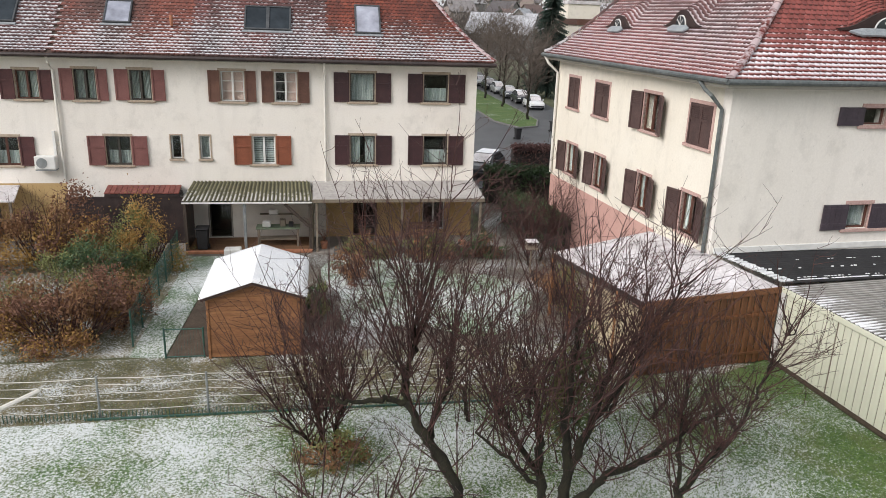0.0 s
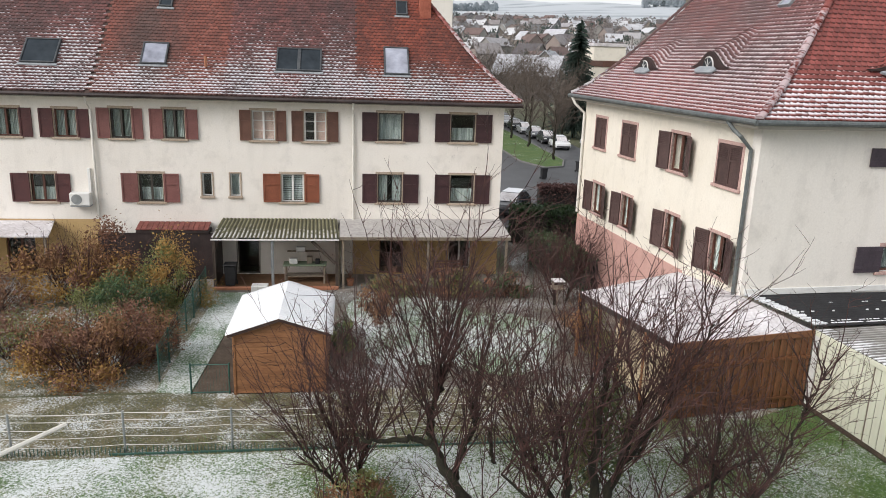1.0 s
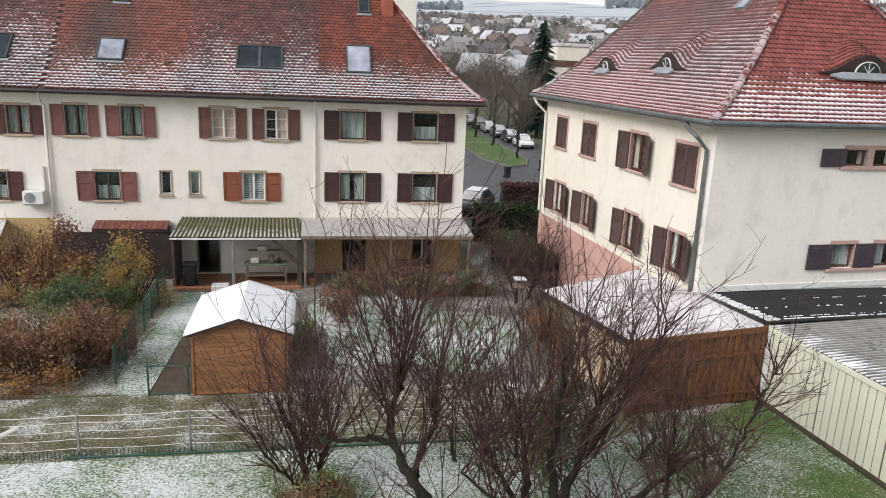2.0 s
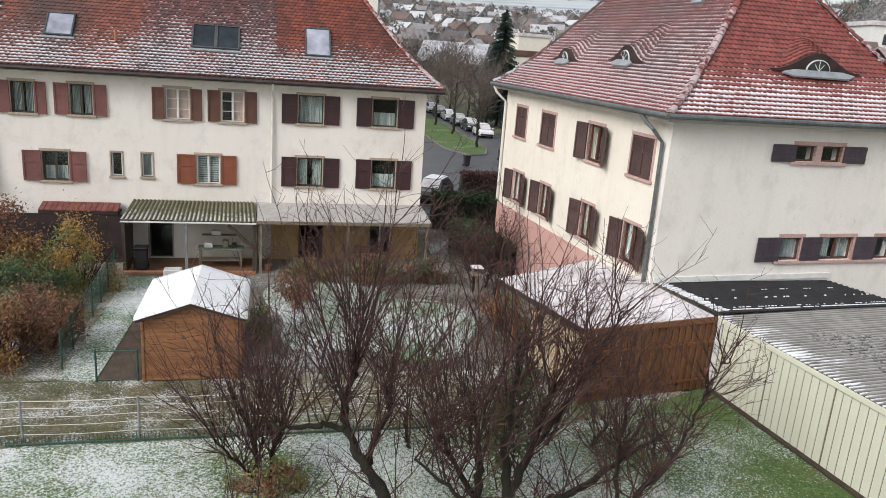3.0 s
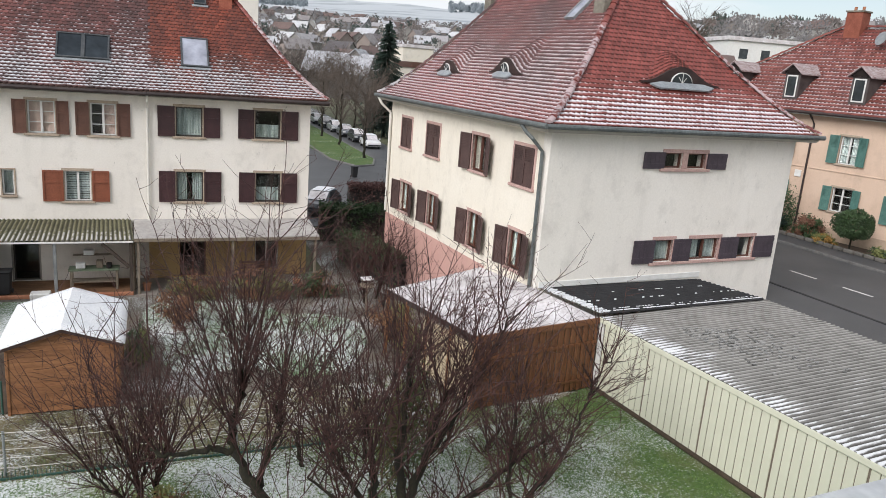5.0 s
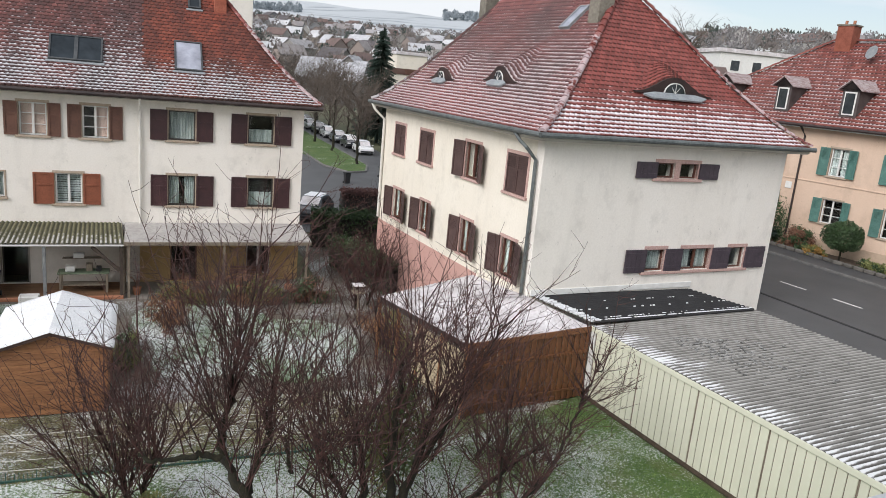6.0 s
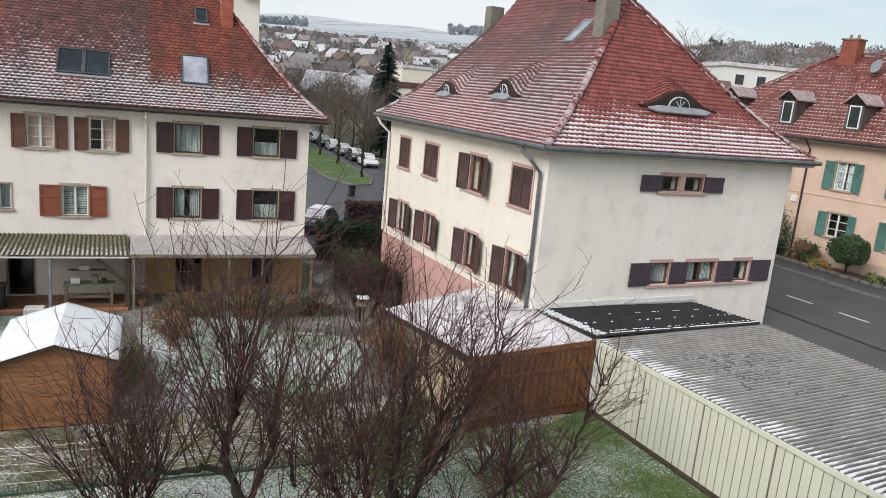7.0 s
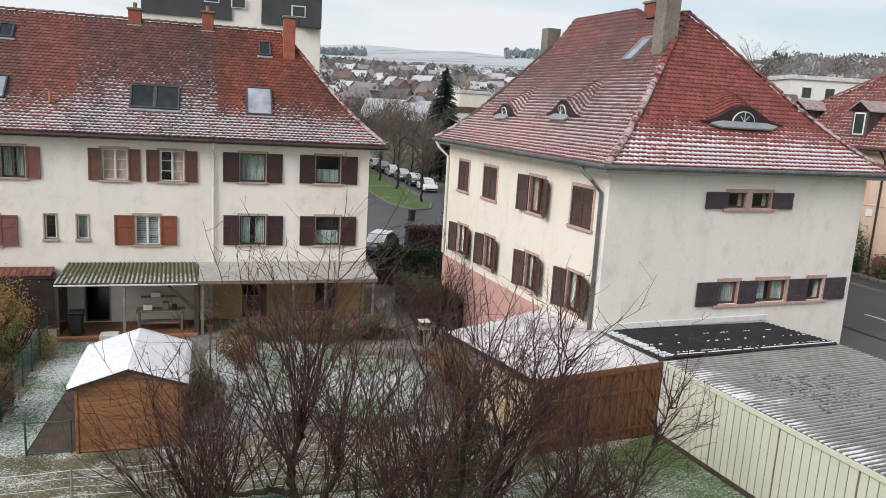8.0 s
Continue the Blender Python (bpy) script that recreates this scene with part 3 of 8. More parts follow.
def shutter_mesh(w, h, style):
    """A wooden shutter leaf: a frame with sunk panels, or with louvres above a panel, or ledged boards."""
    t, f = 0.05, min(0.07, w * 0.16)
    if style == "board":
        k = (w - 2 * f) / 4
        xs = [0.0]
        for i in range(4):
            xs += [f + i * k + (0.008 if i else 0), f + (i + 1) * k] if i else [f, f + k]
        xs += [w]
        zs = [0, h * 0.16, h * 0.16 + 0.09, h * 0.76, h * 0.76 + 0.09, h]
        me = mesh_of("shutter", relief(w, xs, zs, lambda i, j: t * 1.2 if j in (1, 3) else (t * 0.6 if i in (2, 4, 6) else t * 0.9)))
    else:
        zs = [0, f, h * 0.6, h * 0.6 + f]
        if style == "louvre":
            z = zs[-1] + 0.03
            while z < h - f - 0.03:
                zs += [z, z + 0.03]
                z += 0.06
        zs += [h - f, h]
        m = len(zs) - 1

        def depth(i, j):
            if i != 1 or j in (0, 2, m - 1):
                return t
            if j == 1 or style != "louvre":
                return t * 0.45
            return t * 0.85 if j % 2 == 0 else t * 0.3
        me = mesh_of("shutter", relief(w, [0, f, w - f, w], zs, depth))
    return me


SHUTTERS = {}


def window(parent, m, x0, x1, z0, z1, frame_mat, stone, shutter=None, left=0.0, right=0.0, style="panel", leaves=2, bars=0, dress="curtain", closed=False, sill=True, depth=0.16, border=0.11, ajar=(0, 0), pane="pane"):
    """A window in an opening: stone surround, sill, casement frame, panes, curtains, and shutters folded back on the wall."""
    w = bmesh.new()
    b = border
    add_box(w, (x0 - b, -0.025, z1), (x1 + b, depth, z1 + b), 0.006)
    add_box(w, (x0 - b, -0.025, z0), (x0, depth, z1), 0.006)
    add_box(w, (x1, -0.025, z0), (x1 + b, depth, z1), 0.006)
    win = part("window", w, stone, parent)
    win.matrix_local = m
    if sill:
        part("sill", box((x0 - b - 0.04, -0.09, z0 - 0.1), (x1 + b + 0.04, depth, z0), 0.012), stone, win)
    if closed:
        key = (round((x1 - x0) / 2, 2), round(z1 - z0, 2), style)
        for k in range(1 if x1 - x0 < 0.5 else 2):
            wd = (x1 - x0) / (1 if x1 - x0 < 0.5 else 2)
            s = part("shutter", shutter_mesh(wd - 0.01, z1 - z0 - 0.02, style), shutter, win)
            s.location = (x0 + k * wd + 0.005, 0.01, z0 + 0.01)
        return win
    f = bmesh.new()
    fr = 0.055
    y0, y1 = depth * 0.6, depth
    add_box(f, (x0, y0, z0), (x1, y1, z0 + fr))
    add_box(f, (x0, y0, z1 - fr), (x1, y1, z1))
    add_box(f, (x0, y0, z0 + fr), (x0 + fr, y1, z1 - fr))
    add_box(f, (x1 - fr, y0, z0 + fr), (x1, y1, z1 - fr))
    for i in range(1, leaves):
        xm = x0 + (x1 - x0) * i / leaves
        add_box(f, (xm - fr * 0.75, y0 - 0.012, z0 + fr), (xm + fr * 0.75, y1, z1 - fr))
    for i in range(bars):
        zm = z0 + (z1 - z0) * (i + 1) / (bars + 1)
        add_box(f, (x0 + fr, y0 + 0.01, zm - 0.015), (x1 - fr, y1, zm + 0.015))
    part("frame", f, frame_mat, win)
    for i in range(leaves):
        a, c = x0 + (x1 - x0) * i / leaves + fr, x0 + (x1 - x0) * (i + 1) / leaves - fr
        p = part("pane", box((a, y1 - 0.03, z0 + fr), (c, y1 - 0.022, z1 - fr)), M["glass"], win)
        p.visible_shadow = False
    if dress in ("curtain", "blind"):
        for k, (a, c) in enumerate(((x0 + fr, x0 + (x1 - x0) * 0.40), (x1 - (x1 - x0) * 0.40, x1 - fr))):
            n = 10
            top = [(a + (c - a) * i / n, y1 + 0.05 + 0.025 * (i % 2), z) for z in (z0 + fr, z1 - fr) for i in range(n + 1)]
            part("curtain", grid_mesh("curtain", top, n + 1, 2), M["curtain"], win)
    elif dress == "net":
        n = 16
        vs = [(x0 + fr + (x1 - x0 - 2 * fr) * i / n, y1 + 0.05 + 0.02 * (i % 2), z) for z in (z0 + fr, z1 - fr) for i in range(n + 1)]
        part("net_curtain", grid_mesh("net_curtain", vs, n + 1, 2), M["curtain"], win)
    elif dress == "half":
        n = 16
        vs = [(x0 + fr + (x1 - x0 - 2 * fr) * i / n, y1 + 0.05 + 0.02 * (i % 2), z) for z in (z0 + fr, z0 + (z1 - z0) * 0.5) for i in range(n + 1)]
        part("cafe_curtain", grid_mesh("cafe_curtain", vs, n + 1, 2), M["curtain"], win)
    elif dress == "slats":
        bm = bmesh.new()
        z = z0 + 0.08
        while z < z1 - 0.08:
            add_box(bm, (x0 + fr, y1 + 0.04, z), (x1 - fr, y1 + 0.05, z + 0.075))
            z += 0.1
        part("blind", bm, M["curtain"], win)
    elif dress == "pink_half":
        part("blind", box(((x0 + x1) / 2 + 0.02, y1 + 0.05, z0 + fr), (x1 - fr, y1 + 0.07, z1 - fr)), M["curtain_pink"], win)
    elif dress == "pink":
        part("blind", box((x0 + fr, y1 + 0.05, z0 + fr), (x1 - fr, y1 + 0.07, z1 - fr)), M["curtain_pink"], win)
    for side, wd, turn in (("left", left, ajar[0]), ("right", right, ajar[1])):
        if not wd:
            continue
        key = (round(wd, 2), round(z1 - z0, 2), style)
        if key not in SHUTTERS:
            SHUTTERS[key] = shutter_mesh(wd, z1 - z0 + 0.04, style)
        me = SHUTTERS[key].copy()
        s = part("shutter", me, shutter, win)
        if side == "left":
            s.matrix_local = pose(x0 - b * 0.4 - wd, -0.035, z0 - 0.02) if not turn else pose(x0 - b * 0.4, -0.035, z0 - 0.02, 0, 0, turn) @ pose(-wd, 0, 0)
        else:
            s.matrix_local = pose(x1 + b * 0.4, -0.035, z0 - 0.02, 0, 0, -turn)
    return win


# ---- roofs ----
def flare(q, a):
    return q - a * q * (1 - q) ** 2


class Roof:
    """A hipped roof with upturned eaves over a rectangle; runs are the plan widths of its four slopes (left, right, near, far)."""

    def __init__(self, x0, x1, y0, y1, ze, rise, runs, a=0.45):
        self.x0, self.x1, self.y0, self.y1, self.ze, self.rise, self.runs, self.a = x0, x1, y0, y1, ze, rise, runs, a
        self.brows = []

    def q(self, x, y):
        l, r, n, f = self.runs
        return max(0.0, min((x - self.x0) / l if l < 900 else 1.0, (self.x1 - x) / r, (y - self.y0) / n, (self.y1 - y) / f, 1.0))

    def base(self, x, y):
        return self.ze + self.rise * flare(self.q(x, y), self.a)

    def z(self, x, y):
        z = self.base(x, y)
        for side, along, depth, half, high in self.brows:
            d = (y - self.y0) if side == "near" else (x - self.x0)
            a = x if side == "near" else y
            u = abs(a - along) / half
            if d >= depth and u < 1.7:
                foot = self.base(along, self.y0 + depth) if side == "near" else self.base(self.x0 + depth, along)
                lift = high * (0.5 + 0.5 * math.cos(math.pi * u / 1.7)) ** 1.4
                z = max(z, min(foot + lift + 0.62 * (d - depth), z + lift))
        return z

    def sheet(self, parent, nx=60, ny=48, mat=None, part_of=None):
        if part_of:
            xs = np.linspace(*part_of, nx).tolist()
        else:
            xs = sorted({*np.linspace(self.x0, self.x1, nx).tolist(), self.x0 + self.runs[0], self.x1 - self.runs[1]} if self.runs[0] < 900 else {*np.linspace(self.x0, self.x1, nx).tolist()})
        ys = sorted({*np.linspace(self.y0, self.y1, ny).tolist()})
        me = grid_mesh("roof", [(x, y, self.z(x, y) - 0.035) for y in ys for x in xs], len(xs), len(ys))
        return part("roof", me, mat or M["roof_under"], parent)

    def spots(self, side, w, e):
        """Places of tiles on one slope: along, depth of lower end, row."""
        l, r, n, f = self.runs
        run = n if side == "near" else l
        lo0, hi0 = (self.x0, self.x1) if side == "near" else (self.y0, self.y1)
        rl, rh = (l, r) if side == "near" else (n, f)
        d, row = 0.0, 0
        while d < run - 0.05:
            q = d / run
            dz = self.rise * (1 - self.a * (1 - q) * (1 - 3 * q)) / run
            step = e / math.sqrt(1 + dz * dz)
            lo, hi = lo0 + (q * rl if rl < 900 else 0), hi0 - q * rh
            k0 = math.ceil((lo - lo0) / w - (row % 2) * 0.5)
            x = lo0 + (k0 + (row % 2) * 0.5) * w
            while x + w <= hi + 0.02:
                yield x, d, step, row
                x += w
            d += step
            row += 1


TILE_TOP = [(0, 1.25), (1, 1.25), (1, 0.3), (0.72, 0.0), (0.28, 0.0), (0, 0.3)]


def tile_mesh(name, roof, side, w, e, keep=lambda a, d, row: True, sag=0.006, seed=3):
    """All tiles of a slope in one mesh, each its own island with a lip."""
    rnd = random.Random(seed)
    verts, faces, uvs = [], [], []
    for a, d, step, row in roof.spots(side, w, e):
        if not keep(a, d, row):
            continue
        n = len(verts)
        j = rnd.uniform(-sag, sag)
        for lift_i, pts in ((0.05, TILE_TOP), (0.002, TILE_TOP[2:])):
            for u, v in pts:
                aa, dd = a + 0.004 + u * (w - 0.008), d + v * step
                x, y = (aa, roof.y0 + dd) if side == "near" else (roof.x0 + dd, aa)
                z = roof.z(x, y) + (lift_i * (1 - v * 0.78) if lift_i > 0.01 else lift_i) + j
                verts.append((x, y, z))
                uvs.append((u, v / 1.25))
        faces += [tuple(range(n + 5, n - 1, -1)) if side == "left" else tuple(range(n, n + 6))[::-1], (n + 2, n + 3, n + 7, n + 6), (n + 3, n + 4, n + 8, n + 7), (n + 4, n + 5, n + 9, n + 8)]
    me = bpy.data.meshes.new(name)
    me.from_pydata(verts, [], faces)
    lay = me.uv_layers.new(name="UVMap")
    idx = np.empty(len(me.loops), dtype=np.int32)
    me.loops.foreach_get("vertex_index", idx)
    lay.data.foreach_set("uv", np.array(uvs, dtype=np.float32)[idx].ravel())
    me.update()
    return me


def ridge_tiles(parent, roof, path, mat, step=0.33, r=0.12, name="ridge_tile"):
    """Half-round ridge or hip tiles along a plan path, each a piece of its own."""
    pts = []
    for (xa, ya), (xb, yb) in zip(path, path[1:]):
        n = max(2, int(math.hypot(xb - xa, yb - ya) / 0.05))
        pts += [Vector((xa + (xb - xa) * i / n, ya + (yb - ya) * i / n, 0)) for i in range(n + 1)]
    for q in pts:
        q.z = roof.base(q.x, q.y) + 0.02
    bm = bmesh.new()
    sides = 6
    rings = []
    for k, (yy, rr) in enumerate(((-0.02, r), (step * 1.08, r * 0.86))):
        rings.append([bm.verts.new((rr * math.cos(math.pi * i / sides), yy, rr * 0.8 * math.sin(math.pi * i / sides) + (0.025 if k == 0 else 0))) for i in range(sides + 1)])
    for i in range(sides):
        bm.faces.new((rings[0][i], rings[0][i + 1], rings[1][i + 1], rings[1][i]))
    bm.faces.new(rings[0][::-1])
    lay = bm.loops.layers.uv.new("UVMap")
    for f in bm.faces:
        for lp in f.loops:
            lp[lay].uv = (0.5, 0.5)
    me = mesh_of(name, bm)
    me.materials.append(mat)
    acc, last = 0.0, pts[0]
    i = 0
    while i < len(pts) - 1:
        j = i + 1
        while j < len(pts) - 1 and (pts[j] - pts[i]).length < step:
            j += 1
        d = pts[j] - pts[i]
        if d.length > 0.1:
            ob = part(name, me, mat, parent)
            yaw = math.atan2(-d.x, d.y)
            ob.matrix_local = Matrix.Translation(pts[i]) @ Euler((math.atan2(d.z, math.hypot(d.x, d.y)), 0, yaw)).to_matrix().to_4x4()
        i = j


def skylight(parent, roof, x0, x1, y0, y1, pane="pane_sky", lights=1):
    """A roof window lying in the near slope: frame, panes and flashing."""
    za, zb = roof.base((x0 + x1) / 2, y0), roof.base((x0 + x1) / 2, y1)
    slope = math.atan2(zb - za, y1 - y0)
    ln = math.hypot(zb - za, y1 - y0)
    m = pose(x0, y0, za, math.degrees(slope))
    w = x1 - x0
    f = bmesh.new()
    t = 0.07
    for a, b in (((0, 0), (w, t)), ((0, ln - t), (w, ln)), ((0, t), (t, ln - t)), ((w - t, t), (w, ln - t))):
        add_box(f, (a[0], a[1], 0.0), (b[0], b[1], 0.13), 0.01)
    for i in range(1, lights):
        add_box(f, (w * i / lights - t, t, 0.0), (w * i / lights + t, ln - t, 0.13))
    win = part("skylight", f, M["metal_dark"], parent, "dark grey metal roof window")
    win.matrix_local = m
    for i in range(lights):
        part("pane", box((w * i / lights + t, t, 0.05), (w * (i + 1) / lights - t, ln - t, 0.09)), M[pane], win)
    part("flashing", box((-0.08, -0.12, 0.0), (w + 0.08, 0, 0.06), 0.01), M["lead"], win)


def chimney(parent, x0, x1, y0, y1, z0, z1, mat, cap=True, pots=0):
    c = part("chimney", box((x0, y0, z0), (x1, y1, z1), 0.015), mat, parent)
    if cap:
        part("cap", box((x0 - 0.06, y0 - 0.06, z1), (x1 + 0.06, y1 + 0.06, z1 + 0.1), 0.015), M["chimney_grey"], c)
    part("flashing", box((x0 - 0.05, y0 - 0.1, z0 - 0.1), (x1 + 0.05, y1 + 0.05, z0 + 0.35), 0.01), M["lead"], c)
    for i in range(pots):
        xm = x0 + (x1 - x0) * (i + 0.5) / pots
        part("chimney_pot", tube([(xm, (y0 + y1) / 2, z1 + 0.1), (xm, (y0 + y1) / 2, z1 + 0.35)], 0.09), M["terracotta"], c)
    return c


# ---- the row of houses ----
LY = 33.5
WL = pose(0, LY, 0)
row_roof = Roof(-34, 7.42, 32.85, 43.55, 8.17, 4.98, (999, 4.35, 5.35, 5.35), 0.42)


def row_house(name, xa, xb, label, wins, tile_parts, wall_mat, skylights=(), closed_right=False, low_mat=None):
    low_mat = low_mat or M["render_yellow"]
    h = empty(name, pose(0, 0, 0), label, "house", "row of terraced houses")
    holes = []
    for wspec in wins:
        x0, x1, z0, z1 = wspec["o"]
        holes.append((x0 - xa, x1 - xa, z0, z1))
    part("wall", wall_with_holes((xa, LY), (xb, LY), 2.62, 7.92, 0.35, [q for q in holes if q[2] > 2.6]), wall_mat, h)
    part("wall", wall_with_holes((xa, LY), (xb, LY), 0, 2.62, 0.35, [q for q in holes if q[2] < 2.6]), low_mat, h)
    part("wall", box((xa, 42.6, 0), (xb, 42.9, 7.92)), wall_mat, h)
    if closed_right:
        part("wall", box((xb - 0.35, LY + 0.35, 0), (xb, 42.6, 7.92)), wall_mat, h)
    # dark sheet added behind the windows in place of unlit rooms
    part("room", box((xa + 0.02, LY + 1.2, 0.1), (xb - 0.4, LY + 1.25, 7.8)), M["inner_shade"], h)
    for wspec in wins:
        kw = {k: v for k, v in wspec.items() if k != "o"}
        window(h, WL, *wspec["o"], **kw)
    # eaves: soffit, gutter and downpipe
    xe = 7.42 if closed_right else xb
    part("soffit", box((xa, 32.9, 7.93), (xe, LY, 7.99)), M["soffit"], h)
    part("fascia", box((xa, 32.86, 7.97), (xe, 32.92, 8.14)), M["gutter_dark"], h)
    part("gutter", tube([(xa, 32.80, 8.06), (xe + 0.02, 32.80, 8.06)], 0.075, 10), M["gutter_dark"], h)
    for a, b, mat, seed in tile_parts:
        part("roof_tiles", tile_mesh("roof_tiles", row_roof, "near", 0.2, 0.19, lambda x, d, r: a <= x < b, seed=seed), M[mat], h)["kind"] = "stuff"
    for s in skylights:
        skylight(h, row_roof, *s[:4], **s[4])
    return h


SD, SR, SO, SB, SM = M["shutter_dark"], M["shutter_red"], M["shutter_orange"], M["shutter_brown"], M["shutter_maroon"]
FW, FB, FD = M["frame_white"], M["frame_brown"], M["frame_dark"]
ST = M["sandstone"]
U0, U1, D0, D1 = 6.27, 7.5, 3.49, 4.74
house_a = row_house("terraced_house", -34, -11.2, "cream terraced house with dark red shutters and dark tiled roof", [
    dict(o=(-15.2, -14.15, U0 - 0.05, U1 - 0.1), frame_mat=FB, stone=ST, shutter=M["shutter_wine"], left=0.5, right=0.5, dress="curtain"),
    dict(o=(-12.72, -11.84, U0 - 0.05, U1 - 0.1), frame_mat=FB, stone=ST, shutter=M["shutter_wine"], left=0.56, right=0.5, dress="curtain"),
    dict(o=(-13.92, -12.93, D0 - 0.08, D1 - 0.12), frame_mat=FB, stone=ST, shutter=M["shutter_wine"], left=0.75, right=0.6, dress="half"),
    dict(o=(-18.2, -17.2, D0 - 0.08, D1 - 0.12), frame_mat=FB, stone=ST, shutter=M["shutter_wine"], left=0.6, right=0.6),
    dict(o=(-18.2, -17.2, U0 - 0.08, U1 - 0.12), frame_mat=FB, stone=ST, shutter=M["shutter_wine"], left=0.6, right=0.6),
    dict(o=(-15.2, -14.0, 0.2, 2.0), frame_mat=FB, stone=M["render_yellow"], sill=False, dress=""),
], [(-34, -11.25, "tile_dark", 5)], M["render_white"], [(-14.2, -12.75, 34.3, 35.35, {}), (-17.6, -15.9, 34.3, 35.35, {})])
house_b = row_house("terraced_house", -11.2, -0.1, "cream terraced house with faded red and orange shutters", [
    dict(o=(-10.42, -9.58, U0 - 0.05, U1 - 0.02), frame_mat=FD, stone=ST, shutter=SR, left=0.52, right=0.44, dress="curtain"),
    dict(o=(-8.22, -7.36, U0 - 0.03, U1 - 0.01), frame_mat=FD, stone=ST, shutter=SR, left=0.55, right=0.52, dress="curtain"),
    dict(o=(-4.5, -3.52, U0 - 0.03, U1 + 0.03), frame_mat=FW, stone=ST, shutter=SB, left=0.48, right=0.46, dress="pink", bars=2),
    dict(o=(-2.24, -1.28, U0 - 0.03, U1 + 0.04), frame_mat=FW, stone=ST, shutter=SB, left=0.5, right=0.5, dress="pink_half", bars=2),
    dict(o=(-9.42, -8.42, D0 - 0.05, D1 - 0.06), frame_mat=FD, stone=ST, shutter=SR, left=0.7, right=0.66, dress="half"),
    dict(o=(-6.74, -6.30, 3.72, 4.74), frame_mat=FW, stone=ST, leaves=1, dress="", border=0.06),
    dict(o=(-5.52, -5.09, 3.72, 4.74), frame_mat=FW, stone=ST, leaves=1, dress="net", border=0.06),
    dict(o=(-3.28, -2.30, D0, D1 + 0.0), frame_mat=FW, stone=ST, shutter=SO, left=0.76, right=0.66, dress="slats"),
    dict(o=(-5.3, -4.35, 0.1, 1.95), frame_mat=FD, stone=M["plinth_grey"], leaves=1, sill=False, dress="", border=0.06),
    dict(o=(-9.0, -8.0, 0.9, 1.9), frame_mat=FW, stone=M["plinth_grey"], leaves=2, dress="net", border=0.06),
], [(-11.2, -5.75, "tile_brown", 6), (-5.75, -0.1, "tile_dark", 7)], M["render_white"], [(-3.5, -1.5, 34.28, 35.3, dict(lights=2)), (-9.3, -8.2, 34.4, 35.35, dict(pane="pane_pale")), (-8.95, -8.35, 36.9, 37.5, {})], low_mat=M["render_white"])
house_c = row_house("terraced_house", -0.1, 6.75, "cream end house with dark brown shutters and orange tiled hipped roof", [
    dict(o=(1.04, 2.12, U0 + 0.05, U1 + 0.06), frame_mat=FD, stone=ST, shutter=SD, left=0.68, right=0.68, dress="net", leaves=1),
    dict(o=(4.32, 5.42, U0 + 0.07, U1 + 0.07), frame_mat=FD, stone=ST, shutter=SD, left=0.68, right=0.74, dress="half", leaves=1),
    dict(o=(1.04, 2.14, D0 + 0.01, D1 + 0.06), frame_mat=FD, stone=ST, shutter=SD, left=0.66, right=0.72, dress="curtain", leaves=1),
    dict(o=(4.38, 5.48, D0 + 0.01, D1 + 0.07), frame_mat=FD, stone=ST, shutter=SD, left=0.68, right=0.7, dress="half", leaves=1),
    dict(o=(1.15, 2.25, 0.1, 1.9), frame_mat=FB, stone=M["render_yellow"], sill=False, dress=""),
    dict(o=(4.4, 5.45, 0.35, 1.85), frame_mat=FW, stone=M["render_yellow"], dress=""),
], [(-0.1, 8, "tile_orange", 8)], M["render_white"], [(1.3, 2.45, 34.25, 35.5, dict(pane="pane_pale")), (1.95, 2.5, 36.95, 37.6, {})], True)
row_roof.sheet(house_c, 40, 40, part_of=(-0.1, 7.42))
row_roof.sheet(house_b, 20, 40, part_of=(-11.2, -0.1))
row_roof.sheet(house_a, 20, 40, part_of=(-34, -11.2))
ridge_tiles(house_c, row_roof, [(7.38, 32.9), (3.07, 38.2)], M["tile_hip"], 0.36, 0.12)
ridge_tiles(house_c, row_roof, [(3.07, 38.2), (-0.1, 38.2)], M["tile_dark"], 0.36, 0.12)
ridge_tiles(house_b, row_roof, [(-0.1, 38.2), (-11.2, 38.2)], M["tile_dark"], 0.36, 0.12)
ridge_tiles(house_a, row_roof, [(-11.2, 38.2), (-22, 38.2)], M["tile_dark"], 0.36, 0.12)
chimney(house_c, 3.08, 3.62, 36.9, 37.5, 11.2, 13.75, M["brick_red"])
chimney(house_b, -3.85, -3.3, 38.0, 38.6, 12.6, 13.6, M["brick_red"], pots=1)
chimney(house_b, -0.62, -0.1, 38.0, 38.6, 12.6, 13.75, M["brick_red"], pots=1)
chimney(house_a, -12.9, -12.2, 38.0, 38.6, 12.6, 13.5, M["brick_red"], pots=1)
for parent, x in ((house_a, -11.2), (house_c, -0.08)):
    part("downpipe", tube([(x, 32.85, 8.0), (x, 32.95, 7.75), (x, 33.4, 7.45), (x, 33.4, 2.7)], 0.055, 10), M["pipe_white"], parent, "white painted rainwater downpipe")
part("vent_pipe", tube([(-6.5, 34.3, 9.3), (-6.5, 34.3, 9.75)], 0.07), M["terracotta"], house_b)
